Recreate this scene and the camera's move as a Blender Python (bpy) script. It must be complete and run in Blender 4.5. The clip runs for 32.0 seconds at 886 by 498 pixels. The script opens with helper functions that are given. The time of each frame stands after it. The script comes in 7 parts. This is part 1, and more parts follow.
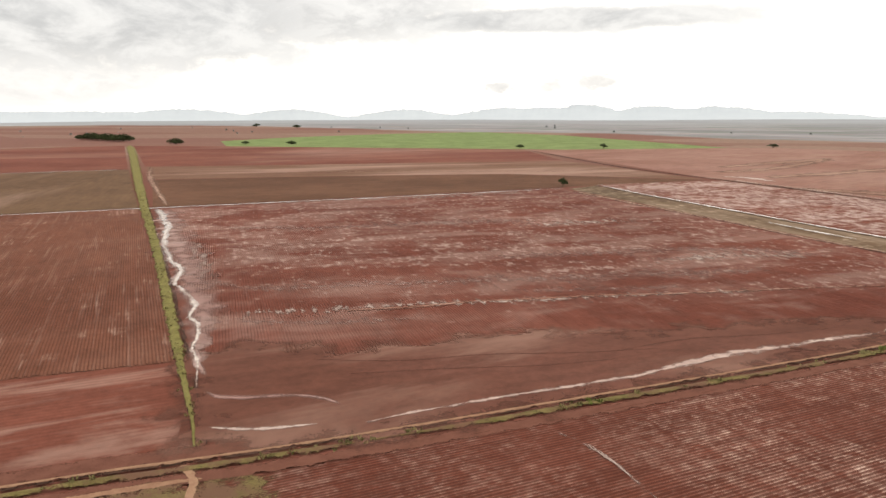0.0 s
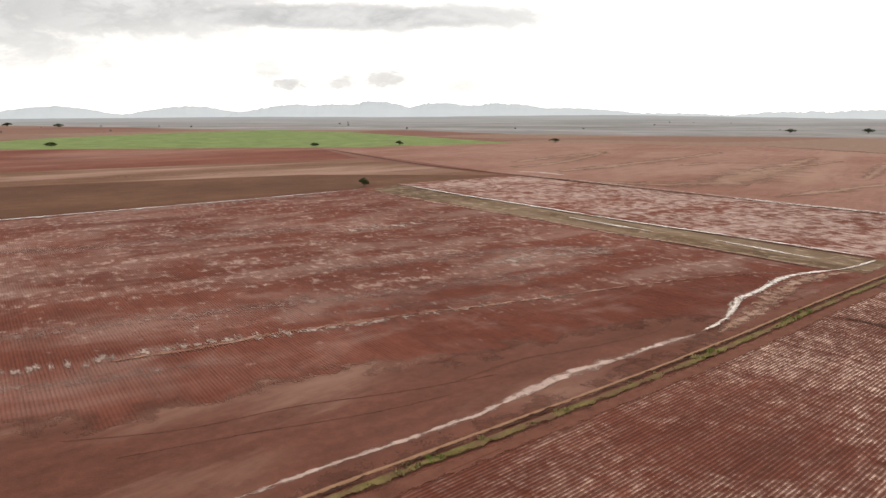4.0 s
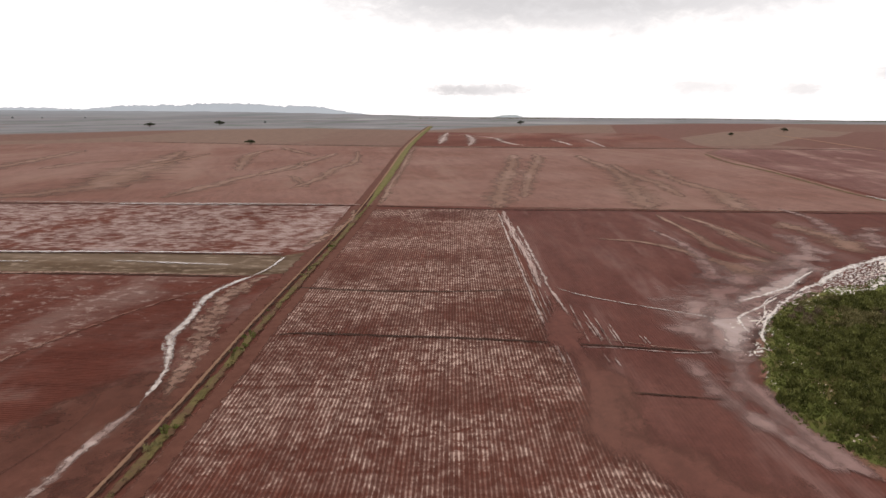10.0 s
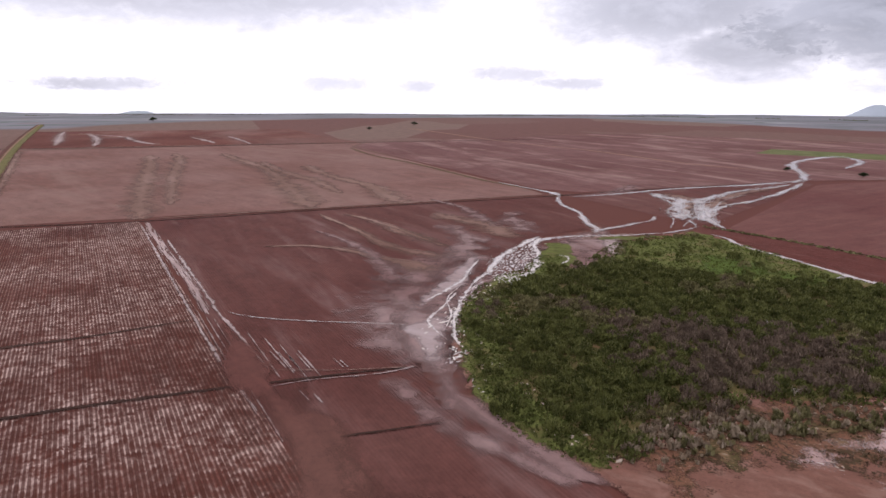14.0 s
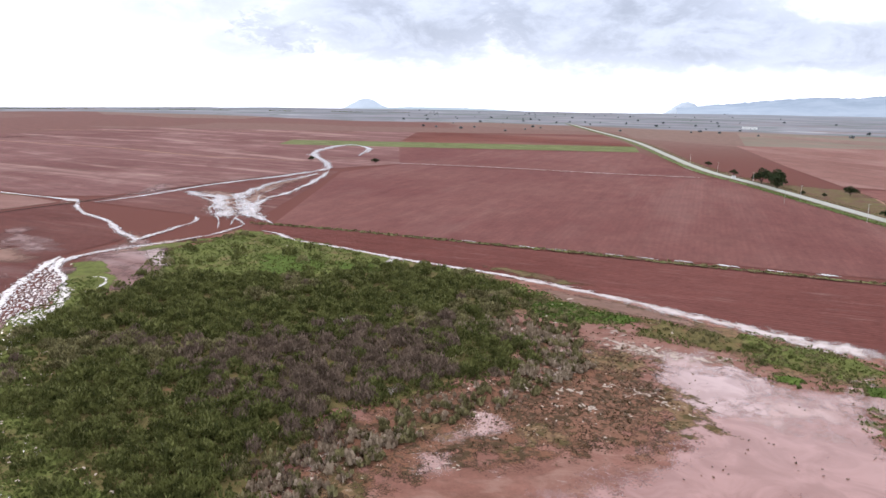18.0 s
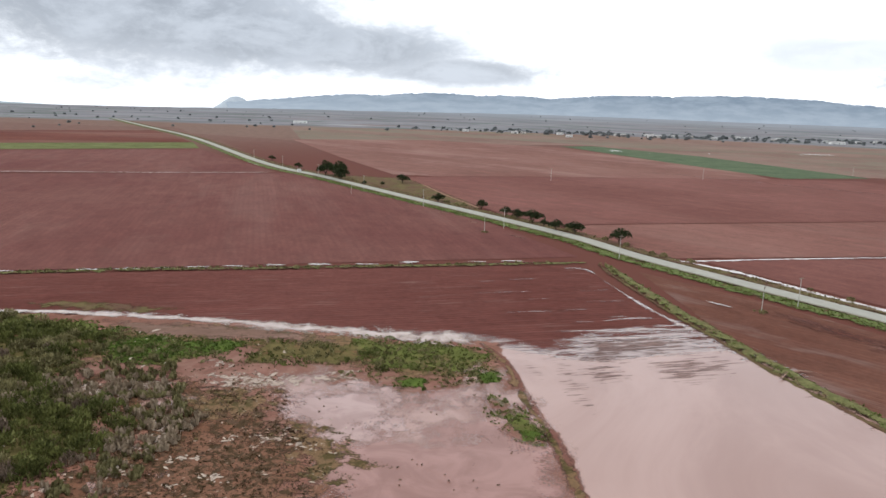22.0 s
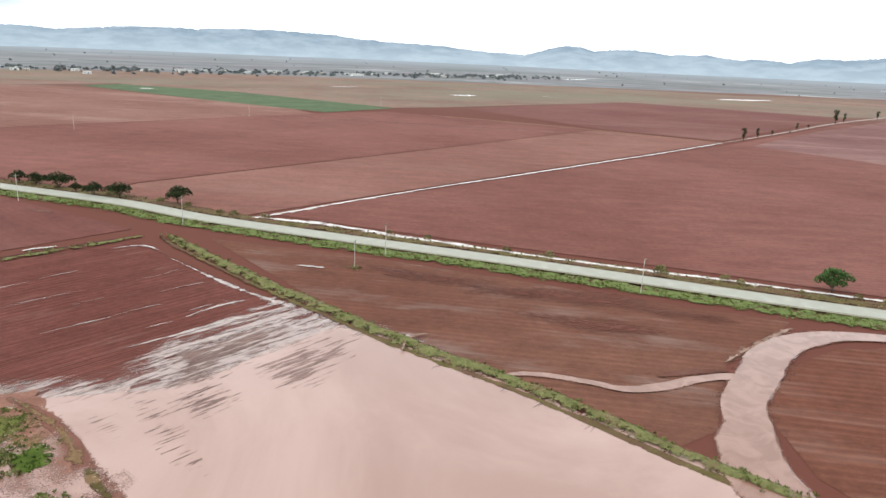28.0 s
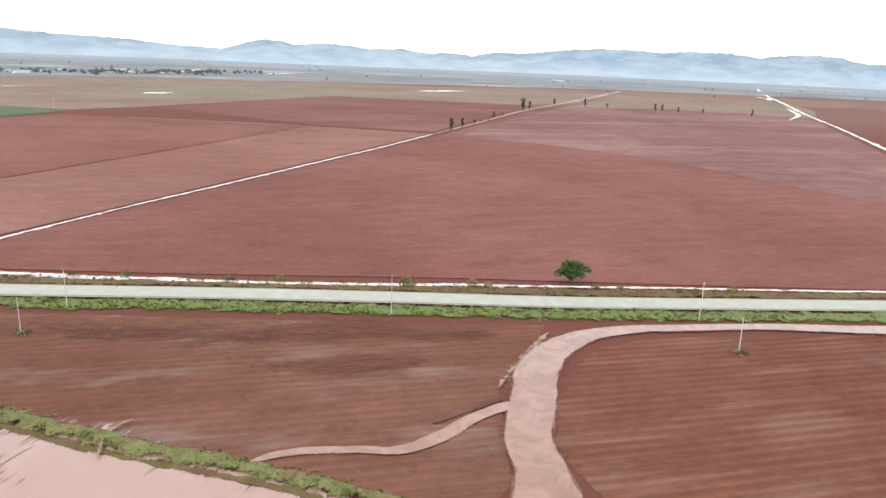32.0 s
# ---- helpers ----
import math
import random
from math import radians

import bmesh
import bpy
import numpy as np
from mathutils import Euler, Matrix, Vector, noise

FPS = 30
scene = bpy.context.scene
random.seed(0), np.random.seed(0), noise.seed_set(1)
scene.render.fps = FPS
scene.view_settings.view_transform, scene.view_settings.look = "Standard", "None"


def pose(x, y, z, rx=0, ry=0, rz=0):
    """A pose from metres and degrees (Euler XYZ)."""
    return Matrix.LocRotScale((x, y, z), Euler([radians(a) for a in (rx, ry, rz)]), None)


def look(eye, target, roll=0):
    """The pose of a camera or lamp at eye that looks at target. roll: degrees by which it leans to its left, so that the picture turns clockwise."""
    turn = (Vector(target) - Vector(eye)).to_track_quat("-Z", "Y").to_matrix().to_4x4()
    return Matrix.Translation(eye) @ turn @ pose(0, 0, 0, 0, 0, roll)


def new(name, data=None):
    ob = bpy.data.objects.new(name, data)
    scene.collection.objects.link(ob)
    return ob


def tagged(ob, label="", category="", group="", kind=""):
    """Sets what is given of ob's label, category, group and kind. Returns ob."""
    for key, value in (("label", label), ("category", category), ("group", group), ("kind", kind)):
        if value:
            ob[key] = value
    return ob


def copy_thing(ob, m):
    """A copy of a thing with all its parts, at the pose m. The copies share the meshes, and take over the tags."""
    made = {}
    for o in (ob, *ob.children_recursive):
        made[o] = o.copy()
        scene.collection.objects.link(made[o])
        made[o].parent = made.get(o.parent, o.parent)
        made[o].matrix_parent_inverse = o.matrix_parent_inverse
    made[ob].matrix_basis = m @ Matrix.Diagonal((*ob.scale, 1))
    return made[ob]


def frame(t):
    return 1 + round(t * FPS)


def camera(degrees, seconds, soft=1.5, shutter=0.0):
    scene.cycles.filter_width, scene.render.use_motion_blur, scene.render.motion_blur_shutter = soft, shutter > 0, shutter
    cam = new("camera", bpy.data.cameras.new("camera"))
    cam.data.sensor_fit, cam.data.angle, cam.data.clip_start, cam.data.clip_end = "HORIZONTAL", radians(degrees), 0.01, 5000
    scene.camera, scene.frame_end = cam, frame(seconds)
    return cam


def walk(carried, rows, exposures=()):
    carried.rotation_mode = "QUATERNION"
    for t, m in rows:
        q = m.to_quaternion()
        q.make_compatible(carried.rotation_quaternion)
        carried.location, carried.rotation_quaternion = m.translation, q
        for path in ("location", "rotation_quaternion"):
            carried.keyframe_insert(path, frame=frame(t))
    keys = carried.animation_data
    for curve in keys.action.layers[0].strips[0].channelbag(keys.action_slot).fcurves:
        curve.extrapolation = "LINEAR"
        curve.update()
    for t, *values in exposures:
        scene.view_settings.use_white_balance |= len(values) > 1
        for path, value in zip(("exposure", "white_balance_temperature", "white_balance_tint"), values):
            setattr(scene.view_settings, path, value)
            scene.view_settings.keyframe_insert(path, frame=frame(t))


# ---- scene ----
# camera: time, eye, dip below the level, lean, heading to the right of +y
cam = camera(64.42, 32.0)
PATH = (
    (0, 0.00, -0.00, 55.00, 11.24, -0.13, 0.00),
    (0.5, -0.24, 3.34, 55.03, 11.27, -0.13, 1.45),
    (1, -0.38, 6.75, 55.00, 11.28, -0.08, 3.01),
    (1.5, -0.51, 10.41, 54.78, 11.27, -0.07, 4.54),
    (2, -0.43, 14.09, 54.58, 11.27, -0.09, 6.23),
    (2.5, -0.19, 17.71, 54.44, 11.28, -0.01, 8.67),
    (4.5, 1.62, 31.05, 54.92, 11.61, -0.20, 19.63),
    (5, 2.44, 34.50, 54.93, 11.67, -0.19, 23.12),
    (5.5, 3.42, 38.11, 54.93, 11.74, -0.17, 26.89),
    (6, 4.34, 41.39, 54.94, 11.78, -0.20, 30.75),
    (6.5, 5.43, 44.67, 55.00, 11.84, -0.19, 34.54),
    (7, 6.82, 47.84, 54.99, 11.88, -0.07, 38.24),
    (7.5, 8.27, 50.86, 55.05, 11.93, -0.05, 42.00),
    (8, 9.92, 53.49, 55.11, 11.95, -0.00, 45.72),
    (8.5, 11.79, 56.20, 55.12, 11.99, -0.04, 49.54),
    (9, 13.90, 59.35, 55.04, 12.02, -0.01, 54.18),
    (9.5, 16.88, 62.52, 54.90, 12.07, 0.05, 58.26),
    (10, 21.93, 67.15, 55.02, 12.08, 0.05, 65.37),
    (10.5, 25.34, 69.77, 54.97, 12.12, 0.09, 69.18),
    (11, 27.96, 71.44, 54.94, 12.17, 0.17, 72.50),
    (11.5, 30.41, 72.98, 54.89, 12.19, 0.33, 76.13),
    (12, 33.24, 74.29, 54.80, 12.19, 0.38, 79.74),
    (12.5, 36.21, 75.45, 54.63, 12.23, 0.41, 83.31),
    (13, 39.31, 76.39, 54.44, 12.24, 0.38, 86.64),
    (13.5, 42.45, 77.09, 54.30, 12.25, 0.40, 89.63),
    (14, 45.44, 77.63, 54.25, 12.32, 0.39, 93.81),
    (14.5, 48.52, 78.15, 54.10, 12.34, 0.46, 98.31),
    (16.5, 61.00, 77.42, 53.15, 12.31, 0.79, 115.72),
    (17, 63.70, 76.92, 53.07, 12.32, 0.92, 121.52),
    (17.5, 66.43, 76.30, 53.04, 12.36, 1.01, 126.98),
    (18, 69.27, 75.16, 53.01, 12.38, 1.15, 131.47),
    (18.5, 71.89, 73.89, 52.88, 12.33, 1.25, 135.83),
    (19, 74.60, 72.37, 52.81, 12.31, 1.38, 140.28),
    (19.5, 77.17, 70.66, 52.70, 12.26, 1.54, 144.71),
    (20, 79.60, 68.76, 52.54, 12.18, 1.64, 149.11),
    (20.5, 81.70, 66.66, 52.40, 12.08, 1.81, 154.67),
    (21, 83.78, 64.14, 52.15, 11.97, 2.00, 160.01),
    (21.5, 85.58, 61.57, 51.90, 11.87, 2.14, 163.80),
    (22, 87.13, 58.69, 51.87, 11.83, 2.07, 166.57),
    (22.5, 88.40, 55.71, 51.79, 11.79, 2.24, 169.67),
    (23, 89.91, 53.04, 51.68, 11.71, 2.42, 173.34),
    (23.5, 91.04, 50.31, 51.64, 11.74, 2.53, 176.92),
    (24, 92.02, 47.60, 51.64, 11.82, 2.64, 180.49),
    (24.5, 92.60, 44.76, 51.60, 11.99, 2.66, 183.64),
    (25, 93.03, 41.59, 51.50, 12.59, 2.71, 186.41),
    (25.5, 93.11, 38.52, 51.43, 13.43, 2.76, 188.82),
    (27.5, 92.04, 26.64, 51.69, 15.44, 2.55, 200.35),
    (28, 91.17, 23.60, 51.73, 15.52, 2.57, 203.14),
    (28.5, 90.33, 20.44, 51.70, 15.39, 2.56, 207.52),
    (29, 89.23, 17.38, 51.69, 15.30, 2.52, 210.64),
    (29.5, 88.01, 14.41, 51.65, 15.25, 2.56, 213.13),
    (30, 86.64, 11.61, 51.65, 15.17, 2.46, 216.00),
    (30.5, 85.11, 8.83, 51.61, 15.12, 2.45, 219.02),
    (31, 83.47, 6.11, 51.52, 15.07, 2.48, 221.82),
    (31.5, 81.57, 3.40, 51.43, 15.05, 2.41, 224.40),
    (32, 79.55, 0.89, 51.26, 15.02, 2.41, 226.32),
)
EXPOSURES = ((0, 0.84, 7350, 11), (2.5, 0.75, 7300, 11), (6, 0.46, 7200, 12), (9, 0.22, 7050, 13), (13, 0.08, 6250, 23), (14.5, 0.1, 6150, 23), (17, 0.6, 5950, 20), (18, 0.8, 5900, 16), (20, 0.94, 5950, 12), (22, 0.38, 6150, 10), (23, 0.2, 6300, 10), (25, 0.06, 6450, 10), (26.5, 0.32, 6300, 8), (28, 0.84, 6200, 5), (32, 1.05, 6150, 6))
walk(cam, [(t, pose(x, y, z, 90 - dip, 0, -head) @ pose(0, 0, 0, 0, 0, lean)) for t, x, y, z, dip, lean, head in PATH], EXPOSURES)


# ---- node helpers ----
def node(tree, kind, ins=None):
    n = tree.nodes.new(kind)
    for k, v in (ins or {}).items():
        if isinstance(v, bpy.types.NodeSocket):
            tree.links.new(v, n.inputs[k])
        else:
            n.inputs[k].default_value = v
    return n


def maths(tree, op, a, b=0.0, clamp=False):
    n = node(tree, "ShaderNodeMath", {0: a, 1: b})
    n.operation, n.use_clamp = op, clamp
    return n.outputs[0]


def ramp(tree, fac, lo, hi, smooth=True):
    n = node(tree, "ShaderNodeMapRange", {"Value": fac, "From Min": lo, "From Max": hi})
    n.interpolation_type = "SMOOTHSTEP" if smooth else "LINEAR"
    return n.outputs[0]


def blend(tree, fac, a, b, how="MIX"):
    n = node(tree, "ShaderNodeMix")
    n.data_type, n.blend_type = "RGBA", how
    for i, v in ((0, fac), (6, a), (7, b)):
        if isinstance(v, bpy.types.NodeSocket):
            tree.links.new(v, n.inputs[i])
        elif i:
            n.inputs[i].default_value = (*v[:3], 1)
        else:
            n.inputs[i].default_value = v
    return n.outputs[2]


def grain(tree, vec, scale, detail=4.0, rough=0.55, warp=0.0):
    return node(tree, "ShaderNodeTexNoise", {"Vector": vec, "Scale": scale, "Detail": detail, "Roughness": rough, "Distortion": warp}).outputs[0]


# ---- world and sun: a bright overcast sky with grey cloud banks ----
SUN_AZ, SUN_EL = 75.0, 48.0
world = bpy.data.worlds.new("overcast_sky")
scene.world = world
world.use_nodes = True
wt = world.node_tree
wt.nodes.clear()
sky = node(wt, "ShaderNodeTexSky")
sky.sky_type, sky.sun_disc, sky.sun_elevation, sky.sun_rotation = "NISHITA", False, radians(SUN_EL), radians(SUN_AZ)
sky.dust_density = 3.0
way = node(wt, "ShaderNodeTexCoord").outputs["Generated"]
xyz = node(wt, "ShaderNodeSeparateXYZ", {0: way}).outputs
azim = maths(wt, "MULTIPLY", maths(wt, "ARCTAN2", xyz[0], xyz[1]), 180 / math.pi)
elev = maths(wt, "MULTIPLY", maths(wt, "ARCSINE", xyz[2]), 180 / math.pi)
flat = node(wt, "ShaderNodeCombineXYZ", {0: maths(wt, "MULTIPLY", azim, 0.16), 1: maths(wt, "MULTIPLY", elev, 0.33), 2: 0.0}).outputs[0]
puff = grain(wt, flat, 1.0, 8.0, 0.62, 0.5)
puff2 = grain(wt, flat, 3.4, 7.0, 0.65, 0.3)
puff3 = grain(wt, flat, 6.5, 6.0, 0.62, 0.8)
# cloud banks: heading, height above the level, half width, half height, depth of grey
CLOUDS = ((-26, 7.0, 22, 5.2, 0.95), (-10, 7.6, 16, 3.4, 0.9), (8, 6.7, 18, 1.1, 0.95), (-32, 2.6, 14, 3.0, 0.8), (3.0, 2.8, 1.7, 0.9, 0.7), (4.6, 1.7, 2.0, 0.6, 0.85), (8.6, 1.8, 1.6, 0.7, 0.8), (12, 2.0, 2.0, 1.0, 0.8), (18.2, 1.6, 2.0, 0.8, 0.65), (20.5, 1.2, 1.6, 0.4, 0.5), (-11, 1.7, 3.4, 0.6, 0.6),
          (74, 7.4, 17, 2.0, 0.66), (68.5, 0.7, 5, 0.5, 0.6), (85, 0.8, 2.8, 0.6, 0.4), (92, 0.7, 1.8, 0.5, 0.4), (99.5, 1.7, 3.8, 0.6, 0.45), (104, 1.0, 3.2, 0.5, 0.5), (112, 6.6, 9, 2.6, 0.75), (117, 3.6, 6, 1.8, 0.75),
          (119, 4.6, 5.5, 2.4, 0.9), (113, 7.0, 3, 1.0, 0.8), (129, 5.8, 11, 4.0, 0.95), (143, 6.2, 15, 4.6, 0.96), (150, 4.6, 11, 2.8, 0.96), (159, 3.8, 9, 2.0, 0.92), (167, 2.4, 8, 1.1, 0.85), (194, 4.2, 6, 1.3, 0.5), (200, 2.8, 4, 1.5, 0.55), (182, 2.4, 5, 0.8, 0.35))
grey = 0.0
ragged = maths(wt, "ADD", maths(wt, "MULTIPLY", maths(wt, "SUBTRACT", puff, 0.5), 1.1), maths(wt, "MULTIPLY", maths(wt, "SUBTRACT", puff2, 0.5), 0.6))
small = maths(wt, "ADD", maths(wt, "MULTIPLY", maths(wt, "SUBTRACT", puff3, 0.5), 0.9), maths(wt, "MULTIPLY", maths(wt, "SUBTRACT", puff2, 0.5), 1.0))
for a, e, wa, he, deep in CLOUDS:
    turn = maths(wt, "WRAP", maths(wt, "SUBTRACT", azim, float(a)), 180.0)
    turn.node.inputs[2].default_value = -180.0
    da = maths(wt, "DIVIDE", turn, float(wa))
    de = maths(wt, "DIVIDE", maths(wt, "SUBTRACT", elev, float(e)), float(he))
    gap = maths(wt, "ADD", maths(wt, "MULTIPLY", da, da), maths(wt, "MULTIPLY", de, de))
    body = maths(wt, "EXPONENT", maths(wt, "MULTIPLY", gap, -0.75))
    one = maths(wt, "MULTIPLY", ramp(wt, maths(wt, "ADD", body, maths(wt, "MULTIPLY", ragged if wa > 5.5 else small, ramp(wt, body, 0.02, 0.3))), 0.08 if wa > 5.5 else 0.22, 0.78 if wa > 5.5 else 0.95), float(deep))
    grey = maths(wt, "MAXIMUM", grey, one)
high = maths(wt, "MULTIPLY", ramp(wt, puff, 0.45, 0.75), ramp(wt, elev, 7.0, 18.0))
grey = maths(wt, "MAXIMUM", grey, maths(wt, "MULTIPLY", high, 0.6))
shade = blend(wt, ramp(wt, maths(wt, "ADD", maths(wt, "MULTIPLY", puff, 0.75), maths(wt, "MULTIPLY", puff2, 0.25)), 0.34, 0.64), (0.30, 0.323, 0.358), (0.50, 0.53, 0.572))
cloud = blend(wt, grey, (1.13, 1.15, 1.17), shade)
bg = node(wt, "ShaderNodeBackground", {"Color": sky.outputs[0], "Strength": 0.08})
bg2 = node(wt, "ShaderNodeBackground", {"Color": cloud, "Strength": 1.0})
both = node(wt, "ShaderNodeMixShader", {0: 0.92, 1: bg.outputs[0], 2: bg2.outputs[0]})
node(wt, "ShaderNodeOutputWorld", {0: both.outputs[0]})
sun = new("sun", bpy.data.lights.new("sun", "SUN"))
sun.data.energy, sun.data.angle, sun.data.color = 1.0, radians(14), (1.0, 0.96, 0.9)
sun.matrix_world = look((0, 0, 0), (-math.sin(radians(SUN_AZ)) * math.cos(radians(SUN_EL)), -math.cos(radians(SUN_AZ)) * math.cos(radians(SUN_EL)), -math.sin(radians(SUN_EL))))


# ---- materials ----
def material(name, rough=0.9):
    m = bpy.data.materials.new(name)
    m.use_nodes = True
    t = m.node_tree
    b = t.nodes["Principled BSDF"]
    b.inputs["Roughness"].default_value = rough
    if rough > 0.74:
        b.inputs["Specular IOR Level"].default_value = 0.05
    return m, t, b


def plain(name, c1, c2, scale=1.0, rough=0.9, bump=0.0, metal=0.0, own=0.25):
    """Two tones mixed by noise at two scales, with a shift of its own for every object."""
    m, t, b = material(name, rough)
    pos = node(t, "ShaderNodeTexCoord").outputs["Object"]
    n = maths(t, "MULTIPLY", grain(t, pos, scale), 0.6)
    n = maths(t, "ADD", n, maths(t, "MULTIPLY", grain(t, pos, scale * 7), 0.4))
    n = maths(t, "ADD", n, maths(t, "MULTIPLY", maths(t, "SUBTRACT", node(t, "ShaderNodeObjectInfo").outputs["Random"], 0.5), own))
    t.links.new(blend(t, ramp(t, n, 0.3, 0.7), c1, c2), b.inputs["Base Color"])
    b.inputs["Metallic"].default_value = metal
    if bump:
        t.links.new(node(t, "ShaderNodeBump", {"Strength": bump, "Distance": 0.05, "Height": grain(t, pos, scale * 9)}).outputs[0], b.inputs["Normal"])
    return m


SILT = (0.30, 0.20, 0.165)
WATER = (0.235, 0.155, 0.13)


def soil(name, c1, c2, along, wash=0.3, wash_size=0.012, stretch=4.0, wash_lo=0.47, wash_hi=0.68, wet=0.0, wet_size=0.12, wet_stretch=5.0, stripe=0.0, spacing=0.77, pale=SILT, clump=0.6, trough_shade=0.0, drift=0.0, filled=0.0, from_x=None, from_y=None, dashes=None):
    """Ploughed ground: two tones, silt washed over it, and sheets of rain water that stand in the rows. along: heading of the rows."""
    m, t, b = material(name)
    pos = node(t, "ShaderNodeNewGeometry").outputs["Position"]
    rows = node(t, "ShaderNodeMapping", {"Vector": pos, "Rotation": (0, 0, radians(along - 90))}).outputs[0]
    big = grain(t, pos, 0.008, 3.0, 0.6)
    mid = grain(t, node(t, "ShaderNodeMapping", {"Vector": rows, "Scale": (0.25, 1, 1)}).outputs[0], 0.16, 5.0, 0.65)
    fine = grain(t, pos, 2.6, 4.0, 0.7)
    col = blend(t, ramp(t, big, 0.32, 0.68), c1, c2)
    blot = grain(t, pos, 0.55, 5.0, 0.7)
    tone = maths(t, "ADD", maths(t, "MULTIPLY", mid, 0.8), maths(t, "MULTIPLY", fine, 0.45))
    tone = maths(t, "ADD", tone, maths(t, "MULTIPLY", blot, 0.7))
    tone = maths(t, "ADD", tone, maths(t, "MULTIPLY", grain(t, pos, 0.12, 5.0, 0.7, 0.3), 0.55))
    tone = maths(t, "SUBTRACT", tone, 0.255)
    col = blend(t, 1.0, col, node(t, "ShaderNodeCombineColor", {0: tone, 1: tone, 2: tone}).outputs[0], "MULTIPLY")
    if wash:
        w = grain(t, node(t, "ShaderNodeMapping", {"Vector": rows, "Scale": (1 / stretch, 1, 1)}).outputs[0], wash_size, 6.0, 0.62, 0.6)
        w = maths(t, "ADD", w, maths(t, "MULTIPLY", maths(t, "SUBTRACT", grain(t, pos, 0.03, 7.0, 0.68, 0.8), 0.5), drift))
        if from_y:
            w = maths(t, "ADD", w, maths(t, "MULTIPLY", maths(t, "SUBTRACT", ramp(t, node(t, "ShaderNodeSeparateXYZ", {0: pos}).outputs[1], *from_y), 0.5), 0.07))
        mask = maths(t, "MULTIPLY", ramp(t, w, wash_lo, wash_hi), wash)
        col = blend(t, mask, col, pale)
    split = node(t, "ShaderNodeSeparateXYZ", {0: rows}).outputs
    if stripe:
        wave = maths(t, "SINE", maths(t, "MULTIPLY", split[1], 2 * math.pi / spacing))
        dark = maths(t, "MULTIPLY", ramp(t, maths(t, "MULTIPLY", wave, ramp(t, mid, 0.3, 0.6)), -0.2, 1.0), stripe)
        col = blend(t, dark, col, [0.45 * v for v in c1])
    # row hollows darkened by height: shade put into the colour so ridges stand out
    if trough_shade:
        col = blend(t, maths(t, "MULTIPLY", ramp(t, split[2], -0.12, -0.23), trough_shade), col, [0.4 * v for v in c1])
    if dashes:
        # short pale lengths of single rows, gathered in drifts that lie across the rows
        length, deep, size, lo, hi = dashes
        dash = grain(t, node(t, "ShaderNodeCombineXYZ", {0: maths(t, "DIVIDE", split[0], length), 1: maths(t, "MULTIPLY", split[1], 0.42), 2: 0.0}).outputs[0], 1.0, 4.0, 0.68)
        comb = ramp(t, maths(t, "SINE", maths(t, "MULTIPLY", split[1], 2 * math.pi / spacing)), -0.7, 0.5)
        drifts = grain(t, node(t, "ShaderNodeMapping", {"Vector": rows, "Scale": (1, 0.6, 1)}).outputs[0], size, 6.0, 0.6, 0.5)
        spots = grain(t, node(t, "ShaderNodeMapping", {"Vector": rows, "Scale": (0.6, 0.45, 1)}).outputs[0], size * 7, 4.0, 0.6)
        level = maths(t, "ADD", maths(t, "ADD", maths(t, "MULTIPLY", dash, 0.85), maths(t, "MULTIPLY", drifts, 0.45)), maths(t, "MULTIPLY", spots, 0.65))
        if from_y:
            level = maths(t, "ADD", level, maths(t, "MULTIPLY", maths(t, "SUBTRACT", ramp(t, node(t, "ShaderNodeSeparateXYZ", {0: pos}).outputs[1], *from_y), 0.5), 0.2))
        film = maths(t, "MULTIPLY", ramp(t, drifts, 0.42, 0.66), 0.22 * deep)
        col = blend(t, film, col, [0.62 * p + 0.38 * q for p, q in zip(c2, pale)])
        col = blend(t, maths(t, "MULTIPLY", maths(t, "MULTIPLY", ramp(t, level, lo, hi), deep), maths(t, "ADD", maths(t, "MULTIPLY", comb, 0.6), 0.4)), col, pale)
    if filled:
        # furrows that hold pale water and silt, here more, there less
        blobs = ramp(t, grain(t, node(t, "ShaderNodeMapping", {"Vector": rows, "Scale": (0.8, 0.6, 1)}).outputs[0], 0.75, 5.0, 0.72, 0.4), 0.43, 0.66)
        bars = ramp(t, grain(t, node(t, "ShaderNodeMapping", {"Vector": rows, "Scale": (1, 0.1, 1)}).outputs[0], 0.42, 4.0, 0.6), 0.36, 0.64)
        lane = maths(t, "MULTIPLY", maths(t, "FLOOR", maths(t, "DIVIDE", split[1], spacing)), 5.37)
        own = ramp(t, grain(t, node(t, "ShaderNodeCombineXYZ", {0: maths(t, "MULTIPLY", split[0], 0.4), 1: lane, 2: 0.0}).outputs[0], 1.0, 3.0, 0.6), 0.34, 0.62)
        here = maths(t, "MULTIPLY", maths(t, "ADD", maths(t, "MULTIPLY", blobs, 0.72), maths(t, "MULTIPLY", bars, 0.28)), maths(t, "ADD", maths(t, "MULTIPLY", own, 0.85), 0.15))
        here = maths(t, "MULTIPLY", here, maths(t, "ADD", maths(t, "MULTIPLY", ramp(t, grain(t, pos, 0.03, 6.0, 0.7, 0.5), 0.38, 0.6), 0.82), 0.18))
        if from_x:
            here = maths(t, "MULTIPLY", here, maths(t, "ADD", maths(t, "MULTIPLY", ramp(t, maths(t, "ADD", node(t, "ShaderNodeSeparateXYZ", {0: pos}).outputs[0], maths(t, "MULTIPLY", big, 60.0)), *from_x), 0.82), 0.18))
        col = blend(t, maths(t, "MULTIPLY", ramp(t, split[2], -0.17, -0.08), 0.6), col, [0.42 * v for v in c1])
